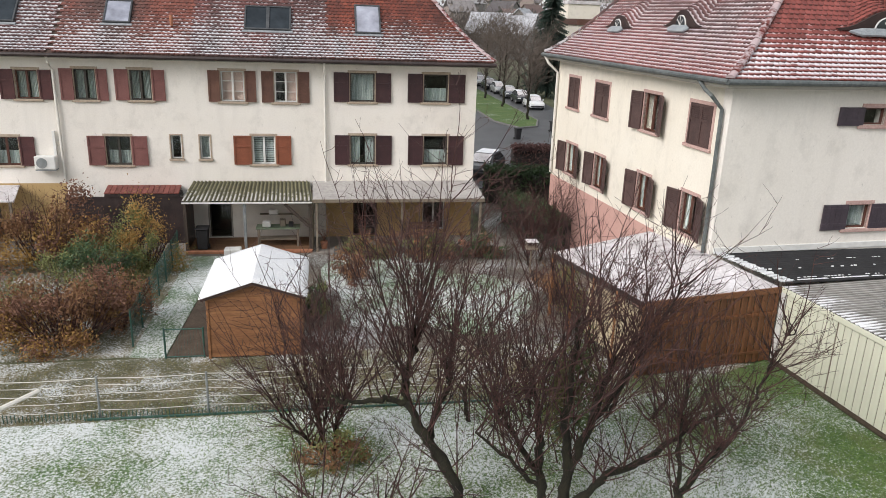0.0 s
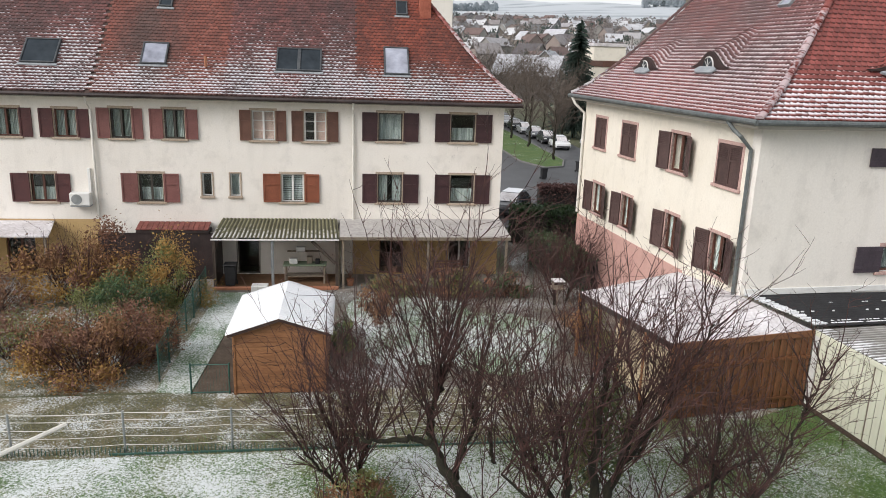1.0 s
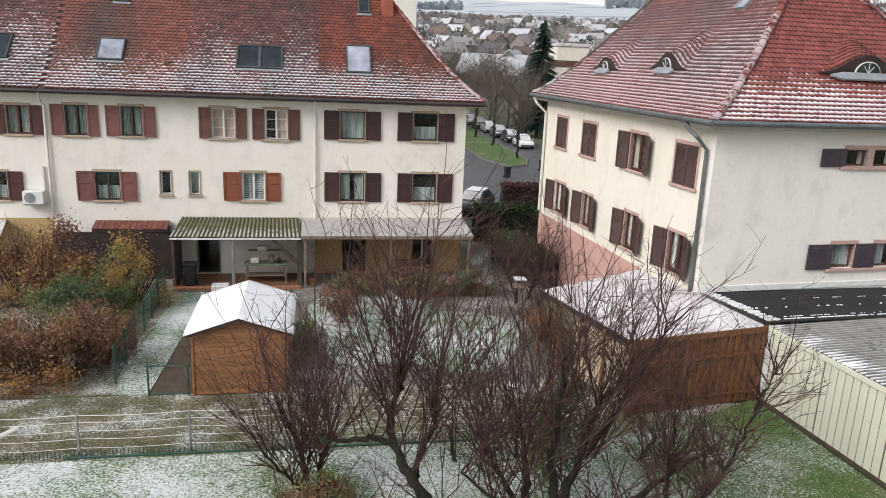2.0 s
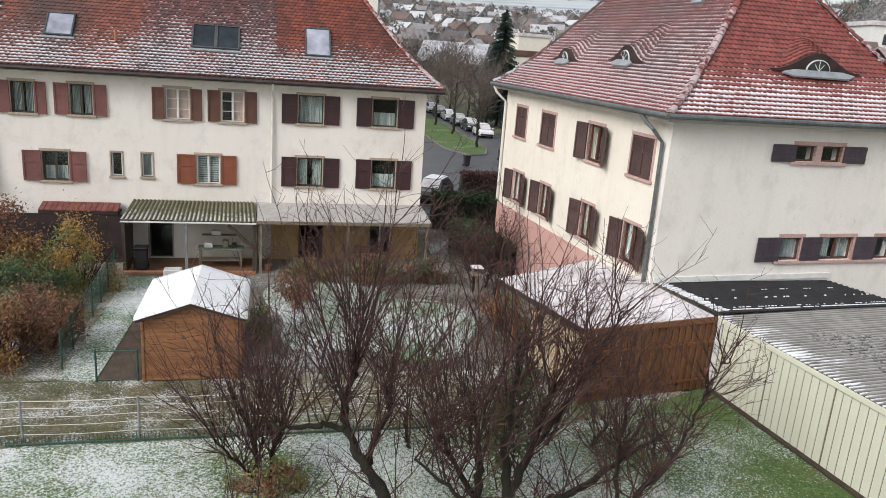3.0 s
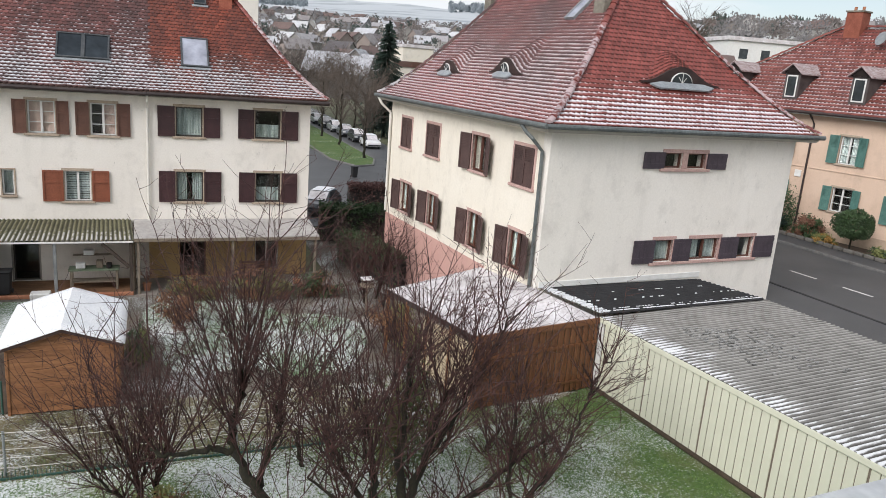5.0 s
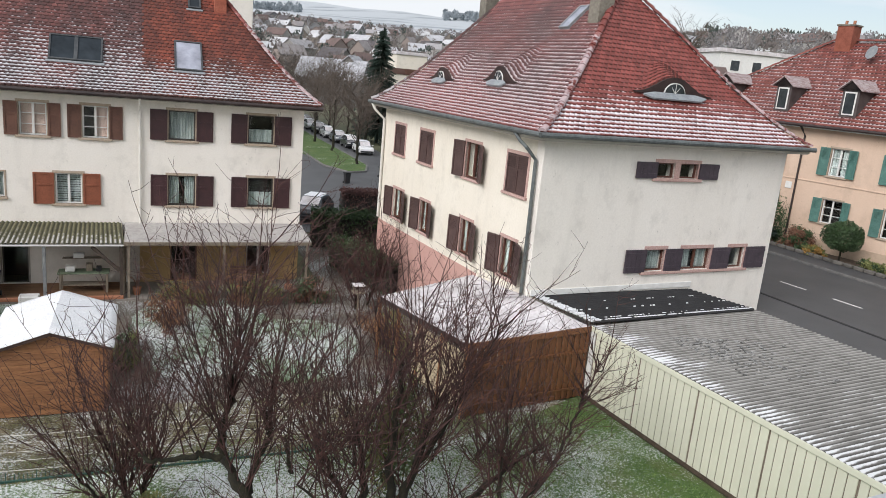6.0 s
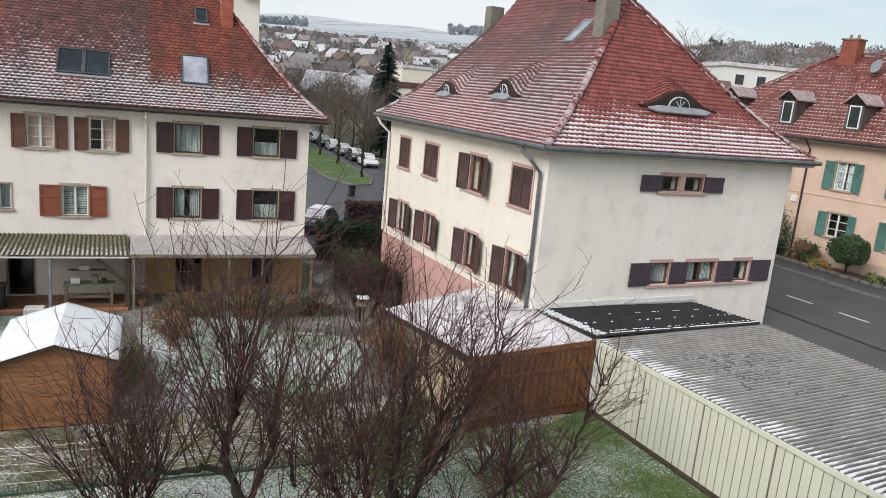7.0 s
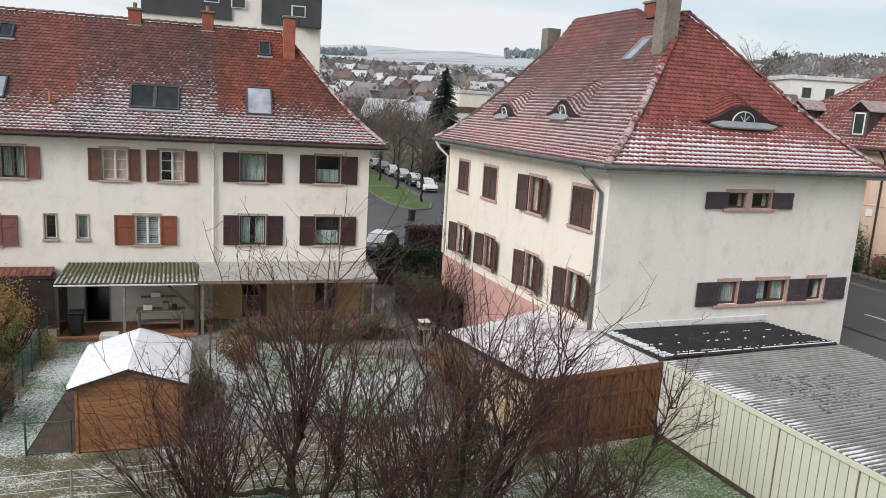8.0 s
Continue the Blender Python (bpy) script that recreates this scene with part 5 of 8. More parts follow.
# ---- garden shed ----
def build_shed():
    x0, x1, y0, y1 = -3.62, -0.88, 20.95, 24.1
    xm, ze, zp = (x0 + x1) / 2, 2.0, 2.45
    s = empty("garden_shed", pose(0, 0, 0), "small wooden garden shed with snow-covered gable roof", "shed")
    hgt = 0.148
    n = int(zp / hgt) + 1
    for i in range(n):
        z0, z1 = 0.05 + i * hgt, 0.05 + (i + 1) * hgt - 0.008
        for yy, w in ((y0, -1), (y1, 1)):
            def lim(z):
                t = max(0, (z - ze) / (zp - ze))
                return (x0 + (xm - x0) * min(t, 1), x1 - (x1 - xm) * min(t, 1))
            a0, b0 = lim(z0)
            a1, b1 = lim(z1)
            if b0 - a0 < 0.1:
                continue
            bm = bmesh.new()
            f = [(a0, yy, z0), (b0, yy, z0), (b1, yy + 0.012, z1), (a1, yy + 0.012, z1)]
            g = [(p[0], p[1] + 0.03, p[2]) for p in f]
            vs = [bm.verts.new(p) for p in f + g]
            for q in ((0, 1, 2, 3), (7, 6, 5, 4), (0, 4, 5, 1), (1, 5, 6, 2), (2, 6, 7, 3), (3, 7, 4, 0)):
                bm.faces.new([vs[k] for k in q])
            part("plank", bm, M["wood_shed"], s)
        if z1 < ze + 0.02:
            for xx in (x0, x1 - 0.03):
                part("plank", box((xx, y0 + 0.04, z0), (xx + 0.03, y1, z1)), M["wood_shed"], s)
    for xx in (x0 - 0.02, x1 - 0.06):
        for yy in (y0 - 0.02, y1 - 0.04):
            part("corner_post", box((xx, yy, 0), (xx + 0.08, yy + 0.08, ze), 0.008), M["wood_shed"], s)
    sl = math.hypot(xm - x0 + 0.18, zp - ze)
    for sgn in (-1, 1):
        ang = math.degrees(math.atan2(zp - ze, xm - x0)) * sgn
        e = (xm - x0 + 0.16)
        bm = bmesh.new()
        xa = xm + sgn * e
        za = zp - (zp - ze) * e / (xm - x0)
        pts = [(xm, y0 - 0.16, zp + 0.03), (xa, y0 - 0.16, za + 0.03), (xa, y1 + 0.16, za + 0.03), (xm, y1 + 0.16, zp + 0.03)]
        vs = [bm.verts.new(p) for p in pts] + [bm.verts.new((p[0], p[1], p[2] + 0.05)) for p in pts]
        for q in ((3, 2, 1, 0), (4, 5, 6, 7), (0, 1, 5, 4), (1, 2, 6, 5), (2, 3, 7, 6), (3, 0, 4, 7)):
            bm.faces.new([vs[k] for k in q])
        bmesh.ops.recalc_face_normals(bm, faces=bm.faces)
        part("roof_panel", bm, M["brick_red"], s, "reddish roof board")
        n1, n2 = 8, 14
        sv = []
        rnd = random.Random(3 + sgn)
        for j in range(n2 + 1):
            for i in range(n1 + 1):
                u = 1.0 if i == n1 else (0.985 if i == n1 - 1 else i / (n1 - 1))
                v = (0.0, 0.011)[j] if j < 2 else ((0.989, 1.0)[j - n2 + 1] if j > n2 - 2 else (j - 1) / (n2 - 2))
                edge = 0.0 if i in (n1,) or j in (0, n2) else 1.0
                inset = -0.03
                x = xm + sgn * (e - inset) * u
                y = y0 - 0.16 + inset + (y1 - y0 + 0.32 - 2 * inset) * v
                sv.append((x, y, zp - (zp - ze) * abs(x - xm) / (xm - x0) + 0.03 + edge * (0.10 + 0.012 * rnd.random())))
        part("snow_cover", grid_mesh("snow_cover", sv, n1 + 1, n2 + 1), M["snow"], s, "fresh white snow", smooth=True)
        part("bargeboard", box((0, -0.02, -0.10), (e / math.cos(math.radians(ang)) if e else 1, 0, -0.02), 0.004, pose(xm, y0 - 0.13, zp + 0.03) @ (pose(0, 0, 0, 0, ang if sgn > 0 else 180 + ang, 0) if sgn > 0 else pose(0, 0, 0, 0, 180 + ang, 0) @ pose(0, 0, 0, 180, 0, 0) @ pose(0, 0.03, 0))), M["roof_under"], s)


build_shed()

# ---- porches of the row ----
M["wood_dark"] = simple("wood_dark", (0.03, 0.022, 0.017), (0.085, 0.064, 0.05), 2, 0.9, stretch=(6, 6, 1), fine=6)
M["porch_board"] = simple("porch_board", (0.12, 0.06, 0.03), (0.23, 0.12, 0.06), 2, 0.8, stretch=(1, 6, 6), fine=6, vary=0.3)
M["bench_green"] = simple("bench_green", (0.10, 0.14, 0.09), (0.20, 0.25, 0.17), 3, 0.8, fine=8)


def porch_roof_material():
    """Old corrugated sheets: olive moss up the slope, painted shade in the troughs, frost left on the crests of the low
    half.
    """
    m, nt, b = material("porch_roof", 0.92)
    col = ramp_of(nt, noise_of(nt, 1.6, 6), [(0.3, (0.075, 0.07, 0.03)), (0.7, (0.19, 0.175, 0.09))])
    col = mix_of(nt, 0.4, col, ramp_of(nt, noise_of(nt, 14, 4), [(0.35, (0.05, 0.05, 0.03)), (0.65, (0.24, 0.23, 0.16))]))
    uv = nt.nodes.new("ShaderNodeUVMap")
    uv.uv_map = "UVMap"
    s = nt.nodes.new("ShaderNodeSeparateXYZ")
    nt.links.new(uv.outputs[0], s.inputs[0])
    # dark troughs: the shade between crests is put into the colour
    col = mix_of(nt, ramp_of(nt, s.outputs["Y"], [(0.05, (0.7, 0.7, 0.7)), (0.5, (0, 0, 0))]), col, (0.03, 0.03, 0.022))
    fr = maths(nt, "ADD", maths(nt, "SUBTRACT", 0.42, s.outputs["X"]), maths(nt, "MULTIPLY", maths(nt, "SUBTRACT", noise_of(nt, 4, 5), 0.5), 1.6))
    fr = maths(nt, "MULTIPLY", maths(nt, "MULTIPLY", fr, 4.0, True), maths(nt, "MULTIPLY", maths(nt, "SUBTRACT", s.outputs["Y"], 0.45), 3.0, True))
    col = mix_of(nt, maths(nt, "MULTIPLY", fr, 0.8), col, (0.55, 0.54, 0.54))
    nt.links.new(col, b.inputs["Base Color"])
    bump_of(nt, b, noise_of(nt, 18, 4), 0.4, 0.02)
    return m


M["porch_roof"] = porch_roof_material()
porch = empty("porch", pose(0, 0, 0), "open wooden porch with mossy corrugated roof", "porch")
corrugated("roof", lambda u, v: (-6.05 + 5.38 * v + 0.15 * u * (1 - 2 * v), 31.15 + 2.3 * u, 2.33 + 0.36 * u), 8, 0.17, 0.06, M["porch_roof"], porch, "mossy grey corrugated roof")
part("fascia", box((-6.05, 31.12, 2.25), (-0.68, 31.17, 2.31), 0.006), M["plastic_white"], porch, "white painted front beam")
for x in (-5.95, -3.52, -0.78):
    part("post", box((x - 0.06, 31.2, 0.06), (x + 0.06, 31.32, 2.26), 0.008), M["metal_grey" if x == -3.52 else "wood_dark"], porch)
for x, d in ((-0.84, -1.0),):
    part("brace", box((-0.06, -0.05, 0), (0.06, 0.05, 1.42), 0.008, pose(x, 31.26, 1.2, 0, -45, 0)), M["wood_dark"], porch, "dark diagonal timber brace")
part("side_wall", box((-6.05, 31.4, 0.06), (-5.98, 33.45, 2.3)), M["gutter_dark"], porch, "dark brown boarded side")
part("side_wall", box((-0.72, 31.4, 0.06), (-0.66, 33.45, 2.3)), M["wood_old"], porch)
for k in range(20):
    part("board", box((-5.97, 31.42 + k * 0.1, 0.062), (-0.73, 31.51 + k * 0.1, 0.1), 0.004), M["porch_board"], porch)
part("floor_edge", box((-6.0, 31.05, 0.06), (-0.7, 31.2, 0.2), 0.02), M["terracotta"], porch, "terracotta tiled porch step")

table = empty("workbench", pose(-2.2, 32.2, 0.1), "green-topped wooden workbench on the porch", "table")
part("tabletop", box((-0.95, -0.35, 0.8), (0.95, 0.35, 0.86), 0.01), M["bench_green"], table, "dull green worktop")
for x in (-0.85, 0.85):
    for y in (-0.28, 0.28):
        part("leg", box((x - 0.04, y - 0.04, 0), (x + 0.04, y + 0.04, 0.8)), M["wood_old"], table)
part("shelf", box((-0.85, -0.28, 0.3), (0.85, 0.28, 0.34)), M["wood_old"], table)
part("back_shelf", box((-0.8, 0.25, 1.3), (0.8, 0.45, 1.34)), M["wood_old"], table)
for k, (x, y, z, w, h, mat) in enumerate(((-0.5, 0.0, 0.92, 0.35, 0.22, "plastic_white"), (0.2, 0.05, 0.92, 0.25, 0.3, "wood_old"), (0.55, 0, 0.92, 0.2, 0.18, "plastic_black"), (-0.2, 0.3, 1.4, 0.4, 0.2, "plastic_white"))):
    bx = part("storage_box", box((-w / 2, -0.15, 0), (w / 2, 0.15, h), 0.02), M[mat])
    bx.location = (-2.2 + x, 32.2 + y, 0.1 + z - (0.06 if z < 1 else 0.06))
    tagged(bx, "small storage box standing on the workbench", "box", "boxes on the workbench")


def wheelie_bin(x, y, z=0.06, turn=0):
    b = empty("rubbish_bin", pose(x, y, z, 0, 0, turn), "black plastic wheeled rubbish bin with lid", "bin", "rubbish bins")
    bm = box((-0.25, -0.27, 0.06), (0.25, 0.27, 0.95))
    for v in bm.verts:
        if v.co.z < 0.5:
            v.co.x *= 0.82
            v.co.y *= 0.8
    bmesh.ops.bevel(bm, geom=bm.edges[:], offset=0.03, segments=2, affect="EDGES")
    part("body", bm, M["plastic_black"], b)
    part("lid", box((-0.28, -0.31, 0.95), (0.28, 0.3, 1.02), 0.025), M["plastic_black"], b)
    part("handle", tube([(-0.22, 0.33, 0.93), (0.22, 0.33, 0.93)], 0.018), M["plastic_black"], b)
    for s in (-1, 1):
        part("wheel", tube([(0.2 * s, 0.24, 0.1), (0.25 * s, 0.24, 0.1)], 0.1, 12), M["tyre"], b)
    return b


wheelie_bin(-5.35, 31.6, 0.1)
wheelie_bin(16.6, 62.8, 0.02, 10)
wheelie_bin(21.2, 67.4, 0.02, 30)
crate = part("crate", box((-0.35, -0.25, 0), (0.35, 0.25, 0.3), 0.03), M["plastic_white"])
crate.location = (-4.05, 31.0, 0.04)
tagged(crate, "white plastic crate standing by the porch step", "crate")

awning = empty("canopy_roof", pose(0, 0, 0), "pale grey flat canopy along the end house", "canopy")
quad_sheet("roof_sheet", (Vector((-0.66, 31.15, 2.40)), Vector((6.85, 31.15, 2.46)), Vector((6.8, 33.46, 2.74)), Vector((-0.68, 33.46, 2.72))), 8, 0.05, simple("canopy_grey", (0.33, 0.31, 0.30), (0.46, 0.44, 0.42), 0.8, 0.7, fine=9), awning)
part("fascia", box((-0.66, 31.1, 2.28), (6.86, 31.15, 2.42), 0.006), M["wood_old"], awning)
for x in (-0.5, 3.2, 6.7):
    part("post", box((x - 0.05, 31.18, 0.06), (x + 0.05, 31.28, 2.34), 0.006), M["wood_old"], awning)
canopy2 = empty("canopy_roof", pose(0, 0, 0), "pale grey snow-dusted canopy along the far house", "canopy")
quad_sheet("roof_sheet", (Vector((-22, 31.15, 2.36)), Vector((-12.5, 31.15, 2.4)), Vector((-13.1, 33.46, 2.55)), Vector((-22, 33.46, 2.55))), 6, 0.05, M["snow_thin"], canopy2)
for x in (-18.5, -12.7):
    part("post", box((x - 0.05, 31.2, 0.06), (x + 0.05, 31.3, 2.34), 0.006), M["wood_old"], canopy2)
canopy3 = empty("tiled_canopy", pose(0, 0, 0), "narrow red tiled canopy over a back door", "canopy")
part("deck", box((-9.5, 32.7, 2.18), (-6.4, 33.48, 2.3), 0.01), M["gutter_dark"], canopy3)
M["clay_dark"] = simple("clay_dark", (0.12, 0.035, 0.028), (0.22, 0.07, 0.055), 3, 0.85, fine=8, vary=0.4)
pan = mesh_of("tile", box((0, 0, 0), (0.21, 0.42, 0.05), 0.012))
for i in range(14):
    for j in range(2):
        tl = part("tile", pan, M["clay_dark"], canopy3)
        tl.matrix_local = pose(-9.5 + i * 0.221, 32.68 + j * 0.36, 2.31 + j * 0.1, 14)
part("wall", box((-11.1, 32.75, 0.06), (-6.2, 32.8, 2.18)), M["gutter_dark"], canopy3, "dark brown timber front")

ac = empty("air_conditioner", pose(-11.83, 33.36, 3.3), "white outdoor air conditioner box on the wall", "air conditioner")
part("body", box((-0.42, -0.3, 0), (0.42, 0.1, 0.56), 0.03), M["plastic_white"], ac)
part("fan_grille", tube([(-0.12, -0.315, 0.28), (-0.12, -0.3, 0.28)], 0.22, 20), M["metal_grey"], ac)
part("bracket", box((-0.4, -0.3, -0.05), (0.4, 0.12, 0.0)), M["metal_grey"], ac)
part("pipe_cover", box((0.3, 0.02, 0.56), (0.42, 0.12, 1.6), 0.01), M["plastic_white"], ac)

# ---- fences and gate ----
wf = empty("wire_fence", pose(0, 0, 0), "low wire fence with grey posts and pale wires", "fence")
post_x = [-11.2, -8.55, -5.85, -3.2, -0.6, 2.0, 4.6]
fence_y = lambda x: 17.70 + 0.012 * (x + 5.85)
for x in post_x:
    part("post", tube([(x, fence_y(x), 0), (x, fence_y(x), 1.18)], 0.03, 8), M["metal_grey"], wf)
for k, z in enumerate((0.25, 0.5, 0.72, 0.95, 1.14)):
    pts = []
    for a, b in zip(post_x, post_x[1:]):
        for i in range(4):
            t = i / 4
            pts.append((a + (b - a) * t, fence_y(a + (b - a) * t), z - 0.04 * math.sin(math.pi * t)))
    part("wire", tube(pts, 0.011 if k in (4,) else 0.008, 5), M["pipe_white"], wf)
part("edging", box((-6.2, 17.57, 0.0), (4.6, 17.61, 0.07), 0.008), M["metal_green"], wf, "dark green edging strip")
bm = bmesh.new()
rnd = random.Random(77)
for i in range(170):
    x = -11 + i * 0.09
    add_box(bm, (x, 17.64, 0), (x + 0.015, 17.66, 0.15 + 0.1 * rnd.random()))
part("mesh_edging", bm, M["metal_green"], wf)["kind"] = "stuff"

gate = empty("mesh_gate", pose(-4.9, 21.05, 0), "low green metal mesh gate beside the shed", "gate")
for x in (0.0, 1.12):
    part("post", tube([(x, 0, 0), (x, 0, 1.0)], 0.03, 8), M["metal_green"], gate)
for z in (0.06, 0.95):
    part("rail", tube([(0, 0, z), (1.12, 0, z)], 0.02, 6), M["metal_green"], gate)
for i in range(1, 12):
    part("wire", tube([(1.12 * i / 12, 0, 0.06), (1.12 * i / 12, 0, 0.95)], 0.004, 4), M["metal_green"], gate)
gf = empty("garden_fence", pose(0, 0, 0), "green mesh fence beside the overgrown garden", "fence")
for i in range(7):
    y = 22.0 + 1.45 * i
    x = -6.05 - 0.03 * i
    part("post", tube([(x, y, 0), (x, y, 1.25)], 0.03, 8), M["metal_green"], gf)
for z in (0.1, 0.4, 0.7, 1.0, 1.2):
    part("wire", tube([(-6.05, 22.0, z), (-6.24, 30.7, z)], 0.008, 4), M["metal_green"], gf)
for i in range(80):
    y = 22.0 + 8.7 * i / 80
    part("wire", tube([(-6.05 - 0.02 * (y - 22), y, 0.1), (-6.05 - 0.02 * (y - 22), y, 1.2)], 0.006, 3), M["metal_green"], gf)

feeder = empty("bird_table", pose(8.1, 27.6, 0), "small bird table with snow on its roof", "bird table")
part("post", tube([(0, 0, 0), (0, 0, 1.2)], 0.035, 6), M["wood_old"], feeder)
part("tray", box((-0.25, -0.25, 1.2), (0.25, 0.25, 1.25), 0.01), M["wood_old"], feeder)
part("roof", box((-0.24, -0.24, 1.5), (0.24, 0.24, 1.55), 0.02), M["snow_thin"], feeder)
for x in (-0.2, 0.2):
    part("stud", box((x - 0.02, -0.02, 1.25), (x + 0.02, 0.02, 1.5)), M["wood_old"], feeder)

ledge = part("window_ledge", box((0, -1.47, -0.12), (1.6, 0.0, 0.0), 0.02), M["snow"])
ledge.matrix_world = pose(1.18, 0.88, 9.3, 0, 0, 3.5)
tagged(ledge, "white painted outer window ledge of the viewing room", "window ledge", kind="structure")
home = part("wall_south", box((-6, -0.9, 0), (9, -0.6, 14)), M["render_white"])
tagged(home, "rendered wall of the house behind the viewer", "wall", kind="structure")
low_wall = part("low_wall", box((0.2, 30.95, 0), (7.4, 31.12, 0.3), 0.02), M["stone"])
tagged(low_wall, "low dark stone garden wall along the terrace", "wall", kind="structure")
beam = part("timber_beam", tube([(-9.6, 16.5, 0.12), (-8.5, 17.35, 0.35), (-7.4, 18.2, 0.6)], 0.06, 6), M["pipe_white"])
tagged(beam, "pale weathered timber beam leaning over the wire fence", "beam")
for i_, (x_, y_) in enumerate(((1.6, 31.5), (2.9, 31.6), (3.9, 31.5), (6.0, 31.6), (-0.2, 31.7))):
    pot = empty("flower_pot", pose(x_, y_, 0.06), "terracotta flower pot with a withered plant on the terrace", "flower pot", "pots on the terrace")
    part("pot", tube([(0, 0, 0), (0, 0, 0.32)], [0.12, 0.18], 12), M["terracotta"], pot)
    bmp = bmesh.new()
    rp = random.Random(i_)
    for _ in range(24):
        a_ = rp.uniform(0, 6.28)
        add_tube(bmp, [(0, 0, 0.3), (0.12 * math.cos(a_), 0.12 * math.sin(a_), 0.6), (0.3 * math.cos(a_), 0.3 * math.sin(a_), 0.6 + rp.uniform(0.1, 0.5))], [0.012, 0.01, 0.004], 3)
    part("plant", bmp, M["leaf_russet"], pot)["kind"] = "stuff"
bench = empty("garden_bench", pose(-2.0, 0, 0) @ pose(6.3, 32.4, 0.06), "dark wooden garden bench against the house wall", "bench")
for k_ in range(4):
    part("slat", box((-0.7, -0.25 + 0.12 * k_, 0.42), (0.7, -0.16 + 0.12 * k_, 0.45), 0.006), M["shutter_brown"], bench)
for k_ in range(3):
    part("back_slat", box((-0.7, 0.26, 0.55 + 0.13 * k_), (0.7, 0.29, 0.64 + 0.13 * k_), 0.006), M["shutter_brown"], bench)
for x_ in (-0.62, 0.62):
    part("leg", box((x_ - 0.03, -0.25, 0), (x_ + 0.03, -0.19, 0.42)), M["shutter_brown"], bench)
    part("leg", box((x_ - 0.03, 0.29, 0), (x_ + 0.03, 0.34, 0.95)), M["shutter_brown"], bench)

# ---- trees and shrubs ----
class Sticks:
    """Collects tapering tubes into one mesh."""

    def __init__(self):
        self.v, self.f = [], []

    def add(self, pts, radii, sides):
        n0 = len(self.v)
        for i, q in enumerate(pts):
            d = (pts[min(i + 1, len(pts) - 1)] - pts[max(i - 1, 0)])
            if d.length < 1e-6:
                d = Vector((0, 0, 1))
            d.normalize()
            s = d.cross(Vector((0.31, 0.95, 0.05)))
            if s.length < 0.1:
                s = d.cross(Vector((1, 0, 0)))
            s.normalize()
            u = s.cross(d)
            for k in range(sides):
                a = 2 * math.pi * k / sides
                self.v.append(tuple(q + (s * math.cos(a) + u * math.sin(a)) * radii[i]))
        for i in range(len(pts) - 1):
            for k in range(sides):
                a, b = n0 + i * sides + k, n0 + i * sides + (k + 1) % sides
                self.f.append((a, b, b + sides, a + sides))
        self.f.append(tuple(n0 + (len(pts) - 1) * sides + k for k in range(sides)))

    def mesh(self, name):
        me = bpy.data.meshes.new(name)
        me.from_pydata(self.v, [], self.f)
        me.update()
        return me


def wander(rnd, p, d, length, n, bend, up):
    pts = [p.copy()]
    d = d.normalized()
    for _ in range(n):
        d = (d + Vector((rnd.uniform(-1, 1), rnd.uniform(-1, 1), rnd.uniform(-1, 1))) * bend + Vector((0, 0, up))).normalized()
        p = p + d * (length / n)
        pts.append(p)
    return pts


def sprout(rnd, wood, fine, p, d, length, r, twigs=3.2, up=0.05, bend=0.10, forks=0.0):
    """A long shoot with side twigs that point up and out, finer twigs on these, and side shoots of its own."""
    n = max(4, int(length / 0.33))
    pts = wander(rnd, p, d, length, n, bend, up)
    wood.add(pts, [r * (1 - i / n) ** 0.8 + 0.0035 for i in range(n + 1)], 4)
    for _ in range(int(length * twigs)):
        t = rnd.uniform(0.08, 1.0)
        i = min(int(t * n), n - 1)
        q = pts[i].lerp(pts[i + 1], t * n - i)
        ax = (pts[i + 1] - pts[i]).normalized()
        out = Vector((rnd.uniform(-1, 1), rnd.uniform(-1, 1), rnd.uniform(-0.5, 0.5))).normalized()
        ln = rnd.uniform(0.3, 1.5) * (1.15 - 0.55 * t) * min(1.0, length / 2.0)
        tp = wander(rnd, q, ax * rnd.uniform(0.35, 0.85) + out * rnd.uniform(0.6, 1.0), ln, 4, 0.2, 0.05)
        fine.add(tp, [0.0064, 0.0056, 0.0047, 0.0038, 0.0027], 3)
        for _ in range(rnd.randint(0, 2)):
            k = rnd.randint(0, 3)
            o2 = Vector((rnd.uniform(-1, 1), rnd.uniform(-1, 1), rnd.uniform(-0.4, 0.7))).normalized()
            sp = wander(rnd, tp[k].lerp(tp[k + 1], rnd.random()), (tp[k + 1] - tp[k]).normalized() * 0.6 + o2 * 0.8, ln * rnd.uniform(0.25, 0.6), 2, 0.25, 0.06)
            fine.add(sp, [0.005, 0.004, 0.0027], 3)
    for _ in range(int(length * forks + rnd.random())):
        t = rnd.uniform(0.1, 0.75)
        i = min(int(t * n), n - 1)
        ax = (pts[i + 1] - pts[i]).normalized()
        a = rnd.uniform(0, 6.28)
        out = Vector((math.cos(a), math.sin(a), rnd.uniform(-0.25, 0.3)))
        sprout(rnd, wood, fine, pts[i], ax * 0.9 + out * rnd.uniform(0.3, 0.75), length * rnd.uniform(0.35, 0.75), r * 0.6, twigs * 0.85, up, bend * 1.2)


def limb(rnd, wood, path, r0, r1, knots=6):
    pts = [Vector(q) for q in path]
    out = []
    for a, b in zip(pts, pts[1:]):
        for i in range(knots):
            w = a.lerp(b, i / knots)
            out.append(w + Vector((rnd.uniform(-1, 1), rnd.uniform(-1, 1), rnd.uniform(-1, 1))) * 0.045 * (1 if out else 0))
    out.append(pts[-1])
    n = len(out) - 1
    wood.add(out, [(r0 + (r1 - r0) * i / n) * rnd.uniform(0.95, 1.4) for i in range(n + 1)], 9)
    return out


